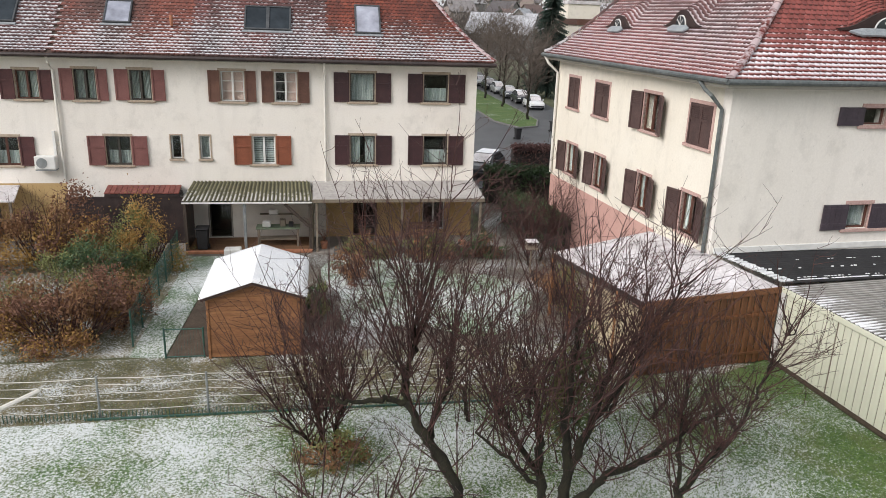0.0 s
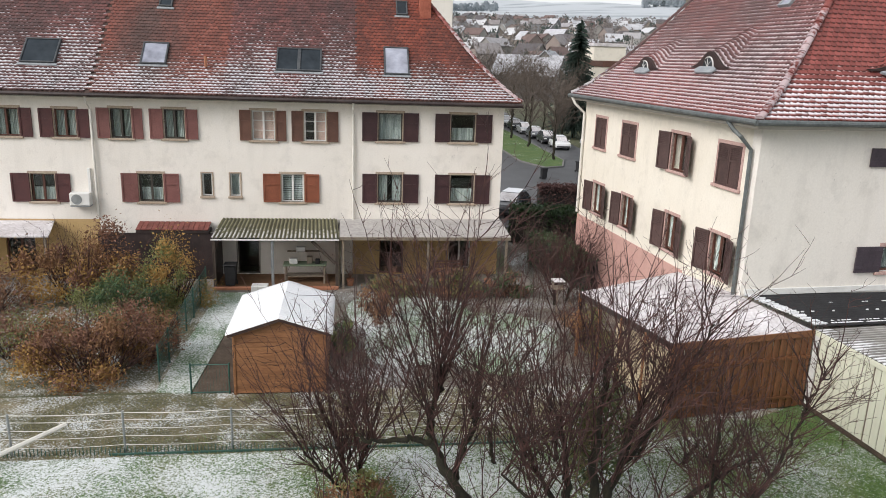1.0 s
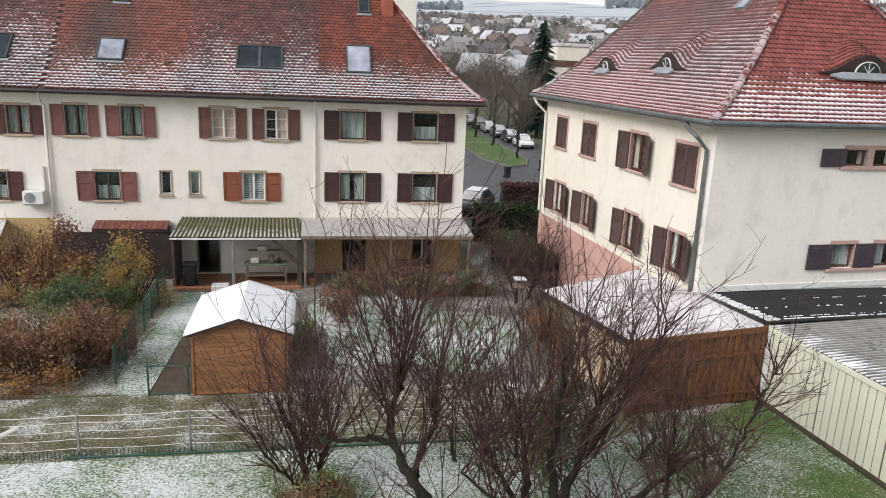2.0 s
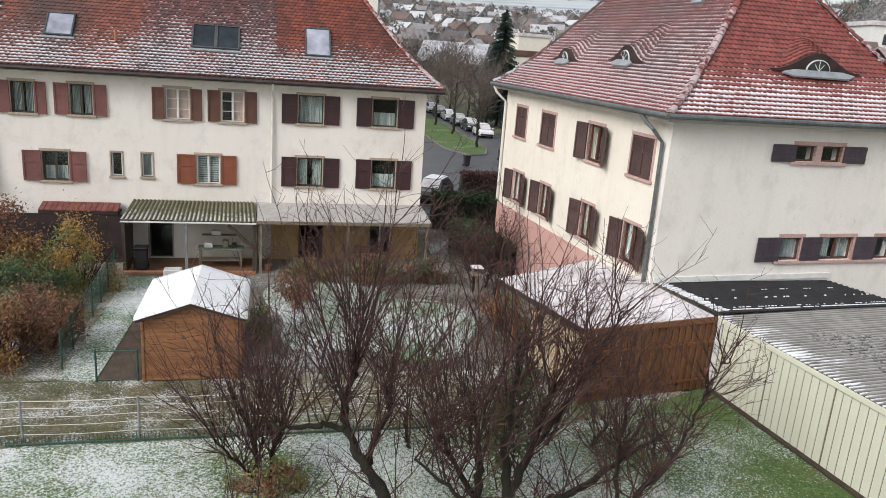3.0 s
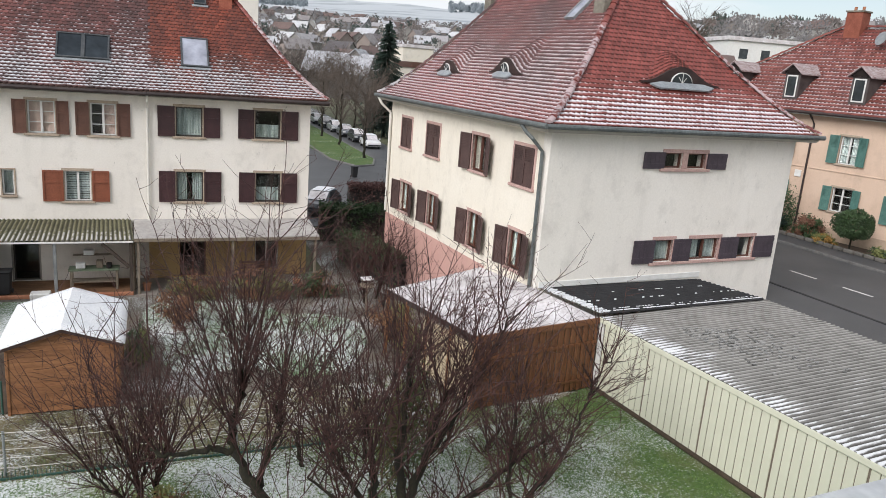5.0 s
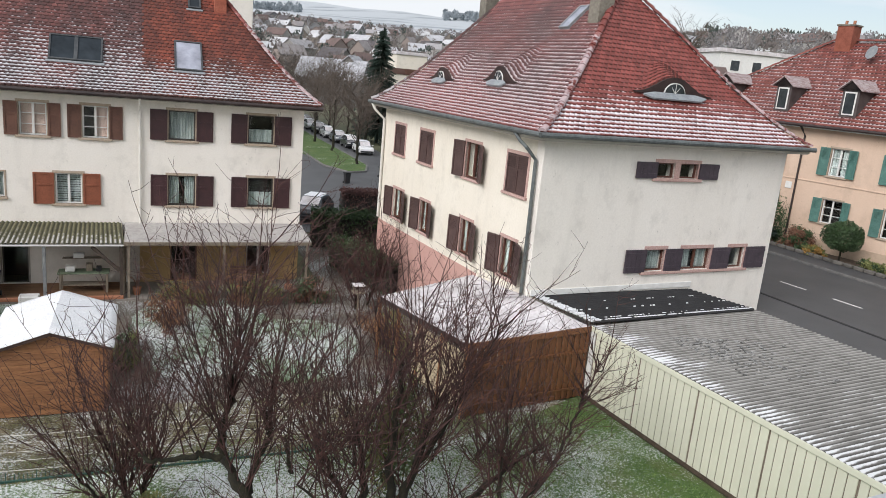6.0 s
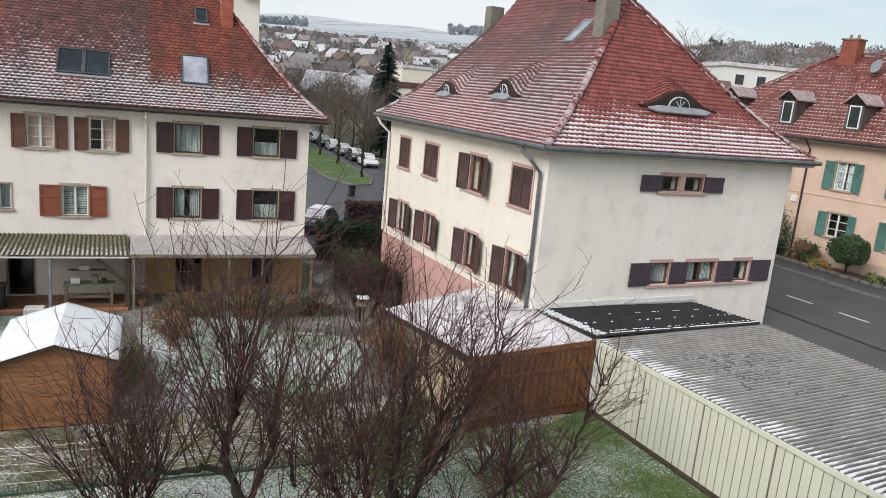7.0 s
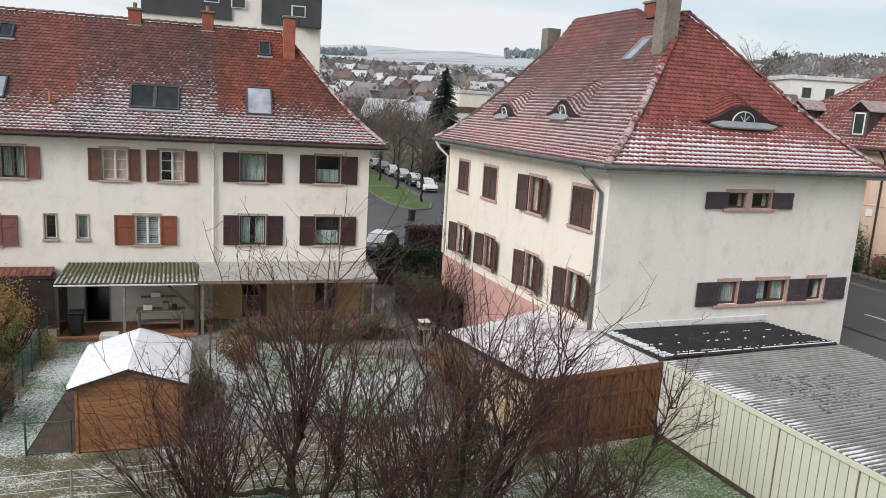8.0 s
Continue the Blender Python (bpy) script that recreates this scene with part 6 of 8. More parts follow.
def bare_tree(name, base, label, limbs, shoots, seed):
    """limbs: (path, r0, r1); shoots: (limb index, from, to, count, length range, spread, lean)."""
    rnd = random.Random(seed)
    t = empty(name, pose(*base), label, "tree", "bare garden trees")
    old, young, fine = Sticks(), Sticks(), Sticks()
    made = [limb(rnd, old, path, a, b) for path, a, b in limbs]
    for li, t0, t1, count, (l0, l1), spread, lean, dens in shoots:
        for _ in range(count):
            k = rnd.uniform(t0, t1) * (len(made[li]) - 1)
            i = min(int(k), len(made[li]) - 2)
            q = made[li][i].lerp(made[li][i + 1], k - i)
            d = Vector((lean[0] + rnd.uniform(-1, 1) * spread * 2.5, lean[1] + rnd.uniform(-1, 1) * spread * 2.2, 1.0))
            sprout(rnd, young, fine, q, d, rnd.uniform(l0, l1), rnd.uniform(0.008, 0.018), twigs=dens * (0.55 if name == "hazel_bush" else 0.85), bend=0.12, forks=0.35 if name == "hazel_bush" else 0.8)
    if name == "hazel_bush":
        for path, r0, r1 in limbs:
            one = Sticks()
            limb(rnd, one, path, r0, r1)
            part("stem", one.mesh("stem"), M["bark"], t, smooth=True)
    else:
        part("trunk", old.mesh("trunk"), M["bark"], t, "dark knotted trunk and old limbs", smooth=True)
    part("crown", young.mesh("crown"), M["twig"], t)["kind"] = "stuff"
    part("fine_crown", fine.mesh("fine_crown"), M["twig"], t)["kind"] = "stuff"
    return t


bare_tree("apple_tree", (2.7, 12.4, 0), "old bare fruit tree with tall straight water shoots", [
    ([(0, 0, -0.1), (-0.25, 0.5, 0.9), (-0.75, 1.1, 1.5), (-1.15, 1.6, 2.1)], 0.122, 0.074),
    ([(-1.15, 1.6, 2.1), (-1.6, 1.7, 2.2), (-2.3, 1.8, 2.05), (-2.75, 1.9, 2.2)], 0.065, 0.031),
    ([(-1.15, 1.6, 2.1), (-1.2, 1.8, 2.7), (-0.95, 1.9, 3.2), (-1.0, 1.9, 3.8)], 0.072, 0.037),
    ([(-0.75, 1.1, 1.5), (-0.5, 1.5, 2.0), (-0.2, 1.7, 2.5), (-0.35, 1.8, 3.0)], 0.065, 0.031),
    ([(-0.15, 0.3, 0.6), (-1.2, 0.3, 0.55), (-2.4, 0.4, 0.35), (-3.4, 0.6, 0.5)], 0.058, 0.025),
], [
    (0, 0.6, 1.0, 8, (3.0, 5.2), 0.16, (0.03, 0.05), 3.0),
    (1, 0.1, 1.0, 12, (1.8, 3.8), 0.26, (-0.06, 0.0), 3.0),
    (2, 0.2, 1.0, 24, (2.4, 4.9), 0.18, (0.03, 0.0), 2.9),
    (3, 0.3, 1.0, 12, (1.5, 3.6), 0.24, (0.12, 0.05), 3.0),
    (4, 0.2, 1.0, 24, (0.7, 2.2), 0.6, (-0.3, 0.1), 3.4),
    (0, 0.05, 0.5, 12, (0.7, 2.0), 0.7, (-0.2, -0.1), 3.0),
], 101)
bare_tree("apple_tree", (4.6, 12.5, 0), "large bare garden tree with several stems and dense reddish twigs", [
    ([(-0.3, 0, -0.1), (-0.35, 0.3, 0.9), (-0.3, 0.7, 1.9), (-0.5, 1.0, 2.9)], 0.094, 0.037),
    ([(0.05, 0.1, -0.1), (0.3, 0.4, 0.9), (0.9, 0.8, 1.9), (1.4, 1.2, 3.2)], 0.115, 0.043),
    ([(0.3, 0.4, 0.9), (0.25, 0.8, 2.0), (0.45, 1.1, 3.1), (0.6, 1.4, 4.0)], 0.086, 0.031),
    ([(0.2, 0.0, 0.3), (1.1, 0.2, 0.9), (2.0, 0.4, 1.1), (3.0, 0.7, 1.5), (3.9, 0.9, 1.9)], 0.086, 0.031),
    ([(0.9, 0.8, 1.9), (1.8, 1.2, 2.8), (2.6, 1.6, 3.8), (3.1, 1.8, 4.6)], 0.058, 0.019),
    ([(-0.35, 0.3, 0.9), (-0.9, 0.8, 1.7), (-1.3, 1.2, 2.6)], 0.058, 0.025),
    ([(-0.3, 0.2, 0.6), (-0.9, 0.3, 1.2), (-1.7, 0.7, 1.8)], 0.048, 0.022),
], [
    (0, 0.4, 1.0, 14, (2.2, 4.4), 0.34, (-0.12, 0.05), 2.7),
    (1, 0.4, 1.0, 24, (2.0, 4.4), 0.34, (0.2, 0.05), 2.9),
    (2, 0.3, 1.0, 11, (1.8, 3.8), 0.36, (0.08, 0.05), 2.7),
    (3, 0.15, 1.0, 32, (0.7, 2.6), 0.6, (0.2, 0.0), 3.0),
    (4, 0.2, 1.0, 28, (0.8, 2.5), 0.36, (0.12, 0.05), 2.9),
    (5, 0.2, 1.0, 13, (1.6, 3.8), 0.34, (-0.14, 0.05), 2.7),
    (6, 0.3, 1.0, 15, (1.8, 4.2), 0.26, (-0.08, 0.05), 2.7),
    (0, 0.0, 0.4, 10, (0.7, 1.8), 0.75, (-0.2, -0.1), 3.0),
], 202)
bare_tree("plum_tree", (6.6, 11.6, 0), "bare low tree with long arching branches over the lawn", [
    ([(0, 0, -0.1), (0.3, 0.3, 0.8), (1.0, 0.7, 1.3), (1.7, 1.1, 1.5)], 0.086, 0.037),
    ([(1.0, 0.7, 1.3), (2.0, 1.4, 1.4), (2.9, 2.1, 2.0), (3.7, 2.8, 2.7), (4.5, 3.3, 3.1)], 0.043, 0.012),
    ([(0.3, 0.3, 0.8), (0.6, 1.1, 1.9), (1.0, 1.8, 2.8)], 0.050, 0.025),
], [
    (0, 0.2, 1.0, 22, (0.8, 2.7), 0.6, (0.2, 0.1), 3.0),
    (1, 0.1, 1.0, 36, (0.6, 2.3), 0.62, (0.2, 0.05), 3.0),
    (2, 0.3, 1.0, 10, (1.2, 3.2), 0.3, (0.15, 0.1), 2.6),
], 303)
bare_tree("shrub", (-0.2, 15.6, 0), "dense bare reddish shrub behind the lawn", [
    ([(0, 0, -0.1), (-0.1, 0.1, 0.6), (-0.3, 0.3, 1.3)], 0.050, 0.025),
    ([(0.1, 0, -0.1), (0.3, 0.1, 0.7), (0.5, 0.3, 1.4)], 0.050, 0.025),
    ([(-0.1, 0, 0.0), (-0.6, -0.2, 0.7), (-1.0, -0.2, 1.2)], 0.043, 0.019),
], [
    (0, 0.1, 1.0, 20, (2.0, 4.6), 0.24, (-0.02, 0.0), 2.7),
    (1, 0.1, 1.0, 15, (1.8, 4.2), 0.26, (0.06, 0.0), 2.7),
    (2, 0.1, 1.0, 22, (1.4, 3.6), 0.42, (-0.38, -0.05), 2.3),
], 404)
bare_tree("shrub", (8.4, 29.0, 0), "bare dark shrub in the yard between the houses", [
    ([(0, 0, -0.1), (0, 0.1, 0.7), (0.2, 0.3, 1.3)], 0.050, 0.025),
    ([(0.6, 0.5, -0.1), (1.0, 0.8, 0.7), (1.4, 1.1, 1.2)], 0.050, 0.025),
], [
    (0, 0.1, 1.0, 34, (1.5, 3.2), 0.32, (-0.1, 0.0), 3.2),
    (1, 0.1, 1.0, 34, (1.5, 3.0), 0.32, (0.1, 0.0), 3.2),
], 505)


bare_tree("hazel_bush", (4.9, 16.6, 0), "dense many-stemmed bare hazel thicket behind the old trees", [
    ([(-1.4, 0, -0.1), (-1.5, 0.1, 0.4), (-1.6, 0.2, 0.9)], 0.05, 0.03),
    ([(-0.6, 0.1, -0.1), (-0.6, 0.2, 0.4), (-0.7, 0.3, 0.9)], 0.05, 0.03),
    ([(0.2, 0, -0.1), (0.2, 0.1, 0.4), (0.3, 0.2, 0.9)], 0.05, 0.03),
    ([(1.1, 0, -0.1), (1.2, 0.1, 0.4), (1.3, 0.2, 0.8)], 0.05, 0.03),
    ([(2.2, -0.2, -0.1), (2.4, -0.2, 0.4), (2.6, -0.1, 0.8)], 0.05, 0.03),
    ([(3.4, -0.4, -0.1), (3.6, -0.4, 0.3), (3.9, -0.3, 0.6)], 0.05, 0.03),
], [
    (0, 0.0, 1.0, 5, (2.6, 5.2), 0.22, (-0.12, 0.0), 1.7),
    (1, 0.0, 1.0, 4, (3.0, 5.8), 0.2, (0.0, 0.0), 1.6),
    (2, 0.0, 1.0, 4, (3.0, 6.0), 0.2, (0.05, 0.0), 1.6),
    (3, 0.0, 1.0, 5, (2.6, 6.2), 0.22, (0.12, 0.0), 1.7),
    (4, 0.0, 1.0, 9, (1.6, 4.6), 0.28, (0.2, 0.0), 2.2),
    (5, 0.0, 1.0, 14, (1.0, 2.6), 0.5, (0.2, 0.0), 3.6),
], 606)
bare_tree("shrub", (9.6, 15.6, 0), "low spreading bare shrub on the lawn before the carport", [
    ([(-0.6, 0, -0.1), (-0.7, 0.1, 0.3), (-0.9, 0.1, 0.6)], 0.04, 0.02),
    ([(0.2, 0, -0.1), (0.3, 0.1, 0.3), (0.5, 0.1, 0.6)], 0.04, 0.02),
], [
    (0, 0.0, 1.0, 14, (0.7, 2.1), 0.6, (-0.2, 0.0), 3.0),
    (1, 0.0, 1.0, 14, (0.7, 2.0), 0.6, (0.2, 0.0), 3.0),
], 707)


def leaf_mesh(name, count, seed, place, size):
    """Many small bent leaves: place(rnd, count) gives their middles."""
    rnd = np.random.RandomState(seed)
    q = place(rnd, count)
    s = size * rnd.uniform(0.6, 1.4, (count, 1))
    a = rnd.normal(size=(count, 3))
    a /= np.linalg.norm(a, axis=1, keepdims=True)
    b = np.cross(a, rnd.normal(size=(count, 3)))
    b /= np.linalg.norm(b, axis=1, keepdims=True)
    c = np.cross(a, b)
    v = np.stack([q - a * s, q + b * s * 0.45 + c * s * 0.12, q + a * s, q - b * s * 0.45 + c * s * 0.12], 1).reshape(-1, 3)
    n = np.arange(count)[:, None] * 4
    f = np.concatenate([n + [[0, 1, 2]], n + [[0, 2, 3]]])
    me = bpy.data.meshes.new(name)
    me.from_pydata(v.tolist(), [], f.tolist())
    me.update()
    return me


def leafy_bush(x, y, rx, ry, h, mats, label, seed, leaves=5000, size=0.05, stems=40, category="bush", name="bush", low=0.1):
    t = empty(name, pose(x, y, 0), label, category, "garden bushes")
    rnd = random.Random(seed)
    wood, fine = Sticks(), Sticks()
    for _ in range(stems):
        a = rnd.uniform(0, 6.28)
        k = rnd.random() ** 0.5
        d = Vector((math.cos(a) * k * rx / h, math.sin(a) * k * ry / h, 1))
        sprout(rnd, wood, fine, Vector((math.cos(a) * k * rx * 0.35, math.sin(a) * k * ry * 0.35, -0.05)), d, h * rnd.uniform(0.65, 1.1), 0.015, 1.6, 0.02, 0.15)
    part("inner_crown", wood.mesh("inner_crown"), M["twig"], t)["kind"] = "stuff"
    part("fine_crown", fine.mesh("fine_crown"), M["twig"], t)["kind"] = "stuff"
    clumps = [(rnd.uniform(-1, 1), rnd.uniform(-1, 1), rnd.uniform(low, 1.0), rnd.uniform(0.18, 0.42)) for _ in range(46)]
    clumps = [c for c in clumps if c[0] ** 2 + c[1] ** 2 + (c[2] * 1.05 - 0.1) ** 2 < 1.15]
    for mi, m in enumerate(mats):
        mine = clumps[mi::len(mats)]
        if mi == len(mats) - 1 and len(mats) > 2:
            mine = [c for c in clumps if c[2] < 0.45] or mine

        def place(r, n, mine=mine):
            c = np.array(mine)[r.randint(len(mine), size=n)]
            g = r.normal(size=(n, 3)) * c[:, 3:4] * 0.5
            return np.stack([(c[:, 0] + g[:, 0]) * rx, (c[:, 1] + g[:, 1]) * ry, np.maximum(0.03, (c[:, 2] + g[:, 2] * 0.7) * h)], 1)
        part("foliage", leaf_mesh("foliage", leaves // len(mats), seed + mi, place, size), M[m], t)["kind"] = "stuff"
    return t


leafy_bush(-8.0, 22.4, 1.9, 1.3, 2.2, ("leaf_brown", "leaf_russet", "leaf_yellow"), "brown autumn bush with withered leaves", 11, 17000, 0.047, 80)
leafy_bush(-6.9, 23.8, 1.0, 1.3, 1.9, ("leaf_brown", "leaf_russet"), "reddish brown half-bare bush by the green fence", 12, 5500, 0.042, 50)
leafy_bush(-11.0, 30.0, 2.1, 1.5, 3.2, ("leaf_brown", "leaf_russet", "leaf_yellow"), "tall dark brown bush with withered leaves", 13, 15000, 0.062, 60)
leafy_bush(-7.4, 29.2, 1.4, 1.4, 2.7, ("leaf_olive", "leaf_yellow", "leaf_olive"), "olive green bush beside the porch", 14, 14000, 0.042, 50)
leafy_bush(-8.6, 26.6, 1.7, 1.6, 1.8, ("leaf_olive", "leaf_dark"), "low green garden bush", 15, 11000, 0.045, 40)
leafy_bush(-11.4, 24.6, 1.8, 1.8, 1.3, ("leaf_olive", "leaf_russet"), "low tangled bush with reddish stems", 16, 5000, 0.05, 60)
leafy_bush(-13.8, 22.8, 1.6, 1.5, 1.2, ("leaf_russet", "leaf_olive"), "low reddish thicket in the snowy garden", 17, 4500, 0.05, 60)
leafy_bush(-14.0, 28.4, 2.0, 1.6, 1.7, ("leaf_russet", "leaf_brown"), "bare reddish bush near the far terrace", 18, 4000, 0.055, 60)
evergreen = leafy_bush(5.4, 14.5, 0.75, 0.7, 3.1, ("leaf_laurel", "leaf_olive"), "evergreen shrub with snow flecks under the bare tree", 19, 5200, 0.05, 6, low=0.3)


def fleck_place(r, n):
    a = r.uniform(0, 6.28, n)
    k = r.uniform(0.3, 1.0, n)
    return np.stack([np.cos(a) * k * 0.9, np.sin(a) * k * 0.8 - 0.1, r.uniform(1.2, 3.0, n)], 1)


part("snow_fleck", leaf_mesh("snow_fleck", 260, 77, fleck_place, 0.045), M["snow"], evergreen, "small flecks of snow on the leaves")["kind"] = "stuff"
leafy_bush(0.0, 15.2, 0.9, 0.7, 0.65, ("leaf_olive", "leaf_brown"), "low mossy shrub on the lawn edge", 21, 2400, 0.045, 20)
leafy_bush(-0.4, 24.8, 0.4, 1.4, 0.7, ("leaf_dark", "leaf_olive"), "low green plants beside the shed", 22, 2500, 0.05, 10)
leafy_bush(1.4, 30.3, 1.3, 0.5, 1.0, ("leaf_brown", "leaf_olive"), "low brown plants along the terrace", 31, 2600, 0.06, 20)
leafy_bush(4.1, 30.2, 1.5, 0.6, 1.2, ("leaf_russet", "leaf_olive", "leaf_brown"), "withered russet plants along the terrace", 32, 3200, 0.06, 30)
leafy_bush(6.6, 30.2, 1.0, 0.6, 1.1, ("leaf_russet", "leaf_dark"), "dark low shrub along the terrace", 33, 2400, 0.06, 20)
leafy_bush(0.9, 27.6, 0.8, 0.9, 1.2, ("leaf_russet", "leaf_brown"), "small red-brown shrub beside the round lawn", 34, 2200, 0.05, 30)
leafy_bush(8.4, 24.6, 0.7, 1.8, 1.4, ("leaf_olive", "leaf_brown"), "tangled winter bush in the yard", 23, 3500, 0.05, 40)


def hedge(x0, y0, x1, y1, h, w, mat, label, seed, leaves=9000):
    t = empty("hedge", pose(0, 0, 0), label, "hedge")
    a, b = np.array([x0, y0]), np.array([x1, y1])
    d = (b - a) / np.linalg.norm(b - a)
    n = np.array([-d[1], d[0]])

    def place(r, count):
        q = a + (b - a) * r.rand(count, 1) + n * r.uniform(-w / 2, w / 2, (count, 1))
        z = h * (1 - r.rand(count) ** 2.2) * (1 + 0.05 * r.normal(size=count))
        return np.stack([q[:, 0], q[:, 1], np.maximum(0.02, z)], 1)
    part("foliage", leaf_mesh("foliage", leaves, seed, place, 0.09), M[mat], t)["kind"] = "stuff"
    # near-black core added to stand for the shade between the leaves
    core = part("core", box((0, -w * 0.36, 0), (float(np.linalg.norm(b - a)), w * 0.36, h * 0.86), 0.1), M["inner_shade"], t)
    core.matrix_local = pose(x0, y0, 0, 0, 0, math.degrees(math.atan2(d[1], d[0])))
    return t


hedge(13.0, 50.5, 19.5, 50.0, 1.55, 1.4, "leaf_plum", "clipped brown beech hedge beside the side street", 41, 9000)
hedge(8.8, 40.5, 17.2, 38.8, 2.0, 1.6, "leaf_dark", "dark evergreen hedge between the houses", 42, 12000)
hedge(9.2, 36.0, 10.8, 30.5, 1.6, 1.2, "leaf_dark", "dark low hedge beside the corner house", 43, 6000)


def street_tree(x, y, h, seed):
    rnd = random.Random(seed)
    k0 = 2.6
    t = empty("street_tree", pose(x, y, terrain(x, y)) @ Matrix.Scale(k0, 4), "bare young street tree on a grass strip", "tree", "street trees")
    h /= k0
    old, young, fine = Sticks(), Sticks(), Sticks()
    tr = limb(rnd, old, [(0, 0, -0.05), (0.02, 0, h * 0.2), (0, 0.04, h * 0.38), (0.02, 0.02, h * 0.62)], 0.05, 0.022)
    for _ in range(46):
        k = rnd.uniform(0.36, 1.0) * (len(tr) - 1)
        i = min(int(k), len(tr) - 2)
        a = rnd.uniform(0, 6.28)
        sprout(rnd, young, fine, tr[i].lerp(tr[i + 1], k - i), Vector((math.cos(a) * 0.7, math.sin(a) * 0.7, 0.8)), h * rnd.uniform(0.28, 0.46), 0.012, 6.0, 0.04, 0.14)
    part("trunk", old.mesh("trunk"), M["bark"], t, smooth=True)
    part("crown", young.mesh("crown"), M["twig_pale"], t)["kind"] = "stuff"
    part("fine_crown", fine.mesh("fine_crown"), M["twig_pale"], t)["kind"] = "stuff"


for i, (x, y, h) in enumerate(((20.8, 75.3, 10), (20.9, 86.7, 11), (20.7, 96, 11.5), (20.5, 106, 12), (20.3, 118, 12), (20, 132, 12), (28.2, 98, 11), (28.4, 109, 12), (28.6, 122, 13), (29.5, 136, 13), (34, 140, 13), (25, 146, 13))):
    street_tree(x, y, h, 600 + i)


def conifer(x, y, h, r, seed, name="spruce"):
    rnd = random.Random(seed)
    t = empty(name, pose(x, y, terrain(x, y)), "tall dark green spruce tree", "tree", "spruce trees")
    s = Sticks()
    s.add([Vector((0, 0, 0)), Vector((0, 0, h * 0.5)), Vector((0, 0, h))], [0.25, 0.14, 0.02], 7)
    part("trunk", s.mesh("trunk"), M["bark"], t)
    v, f = [], []
    z = h * 0.08
    while z < h:
        k = (1 - z / h) ** 0.85
        n = max(5, int(13 * k) + 4)
        for i in range(n):
            a = rnd.uniform(0, 6.28)
            ln = r * k * rnd.uniform(0.7, 1.15) + 0.12
            d = Vector((math.cos(a), math.sin(a), 0))
            p = Vector((0, 0, z + rnd.uniform(-0.15, 0.15)))
            m = 7
            for j in range(m):
                c = p + d * ln * (j + 0.7) / m + Vector((0, 0, -0.28 * ln * ((j + 1) / m) ** 1.5 + 0.1))
                w = (0.35 + 0.2 * rnd.random()) * (1.1 - 0.7 * j / m) * min(1, ln)
                sd = Vector((-d.y, d.x, 0))
                for q in (sd, -sd):
                    b = len(v)
                    v += [tuple(c), tuple(c + d * 0.3 * min(1, ln) + q * w + Vector((0, 0, -0.18))), tuple(c + d * 0.34 + Vector((0, 0, 0.02)))]
                    f.append((b, b + 1, b + 2))
                b = len(v)
                v += [tuple(c - sd * 0.1), tuple(c + sd * 0.1), tuple(c + Vector((0, 0, -0.3 - 0.2 * rnd.random())))]
                f.append((b, b + 1, b + 2))
        z += 0.24 + 0.1 * rnd.random()
    me = bpy.data.meshes.new("crown")
    me.from_pydata(v, [], f)
    part("crown", me, M["leaf_spruce"], t)["kind"] = "stuff"


conifer(30.3, 100, 15.6, 4.0, 701)
conifer(46.4, 118, 13.5, 2.8, 702)
conifer(56, 130, 16.5, 2.4, 703)


def lawn_blades(name, count, seed, x0, x1, y0, y1, size, mat, label, lean=1.0):
    """Loose upright blades over a lawn, thicker towards the garage where the snow has gone."""
    rnd = np.random.RandomState(seed)
    u = rnd.uniform(size=count) ** lean
    x = x0 + (x1 - x0) * u
    y = rnd.uniform(y0, y1, count)
    keep = x + 0.085 * y < 14.9
    x, y = x[keep], y[keep]
    n = len(x)
    h = size * rnd.uniform(0.5, 1.5, n)
    a = rnd.uniform(0, 6.28, n)
    dx, dy = np.cos(a), np.sin(a)
    tip = rnd.normal(size=(2, n)) * h * 0.5
    w = 0.012
    z = np.full(n, 0.018)
    v = np.stack([np.stack([x - dx * w, y - dy * w, z], 1), np.stack([x + dx * w, y + dy * w, z], 1), np.stack([x + tip[0], y + tip[1], z + h], 1)], 1).reshape(-1, 3)
    me = bpy.data.meshes.new(name)
    me.from_pydata(v.tolist(), [], (np.arange(n * 3).reshape(-1, 3)).tolist())
    me.update()
    ob = part(name, me, M[mat])
    tagged(ob, label, "grass", kind="stuff")
    return ob


M["grass_blade"] = simple("grass_blade", (0.07, 0.13, 0.03), (0.22, 0.32, 0.10), 5, 0.7, bump=0)
M["grass_old"] = simple("grass_old", (0.12, 0.11, 0.04), (0.26, 0.23, 0.11), 5, 0.8, bump=0)
lawn_blades("grass", 45000, 91, -8.0, 14.4, 11.0, 18.6, 0.05, "grass_blade", "short green grass showing through the thin snow", 0.5)
lawn_blades("grass", 14000, 92, -9.0, 9.0, 17.4, 20.8, 0.06, "grass_old", "yellowed winter grass behind the wire fence")

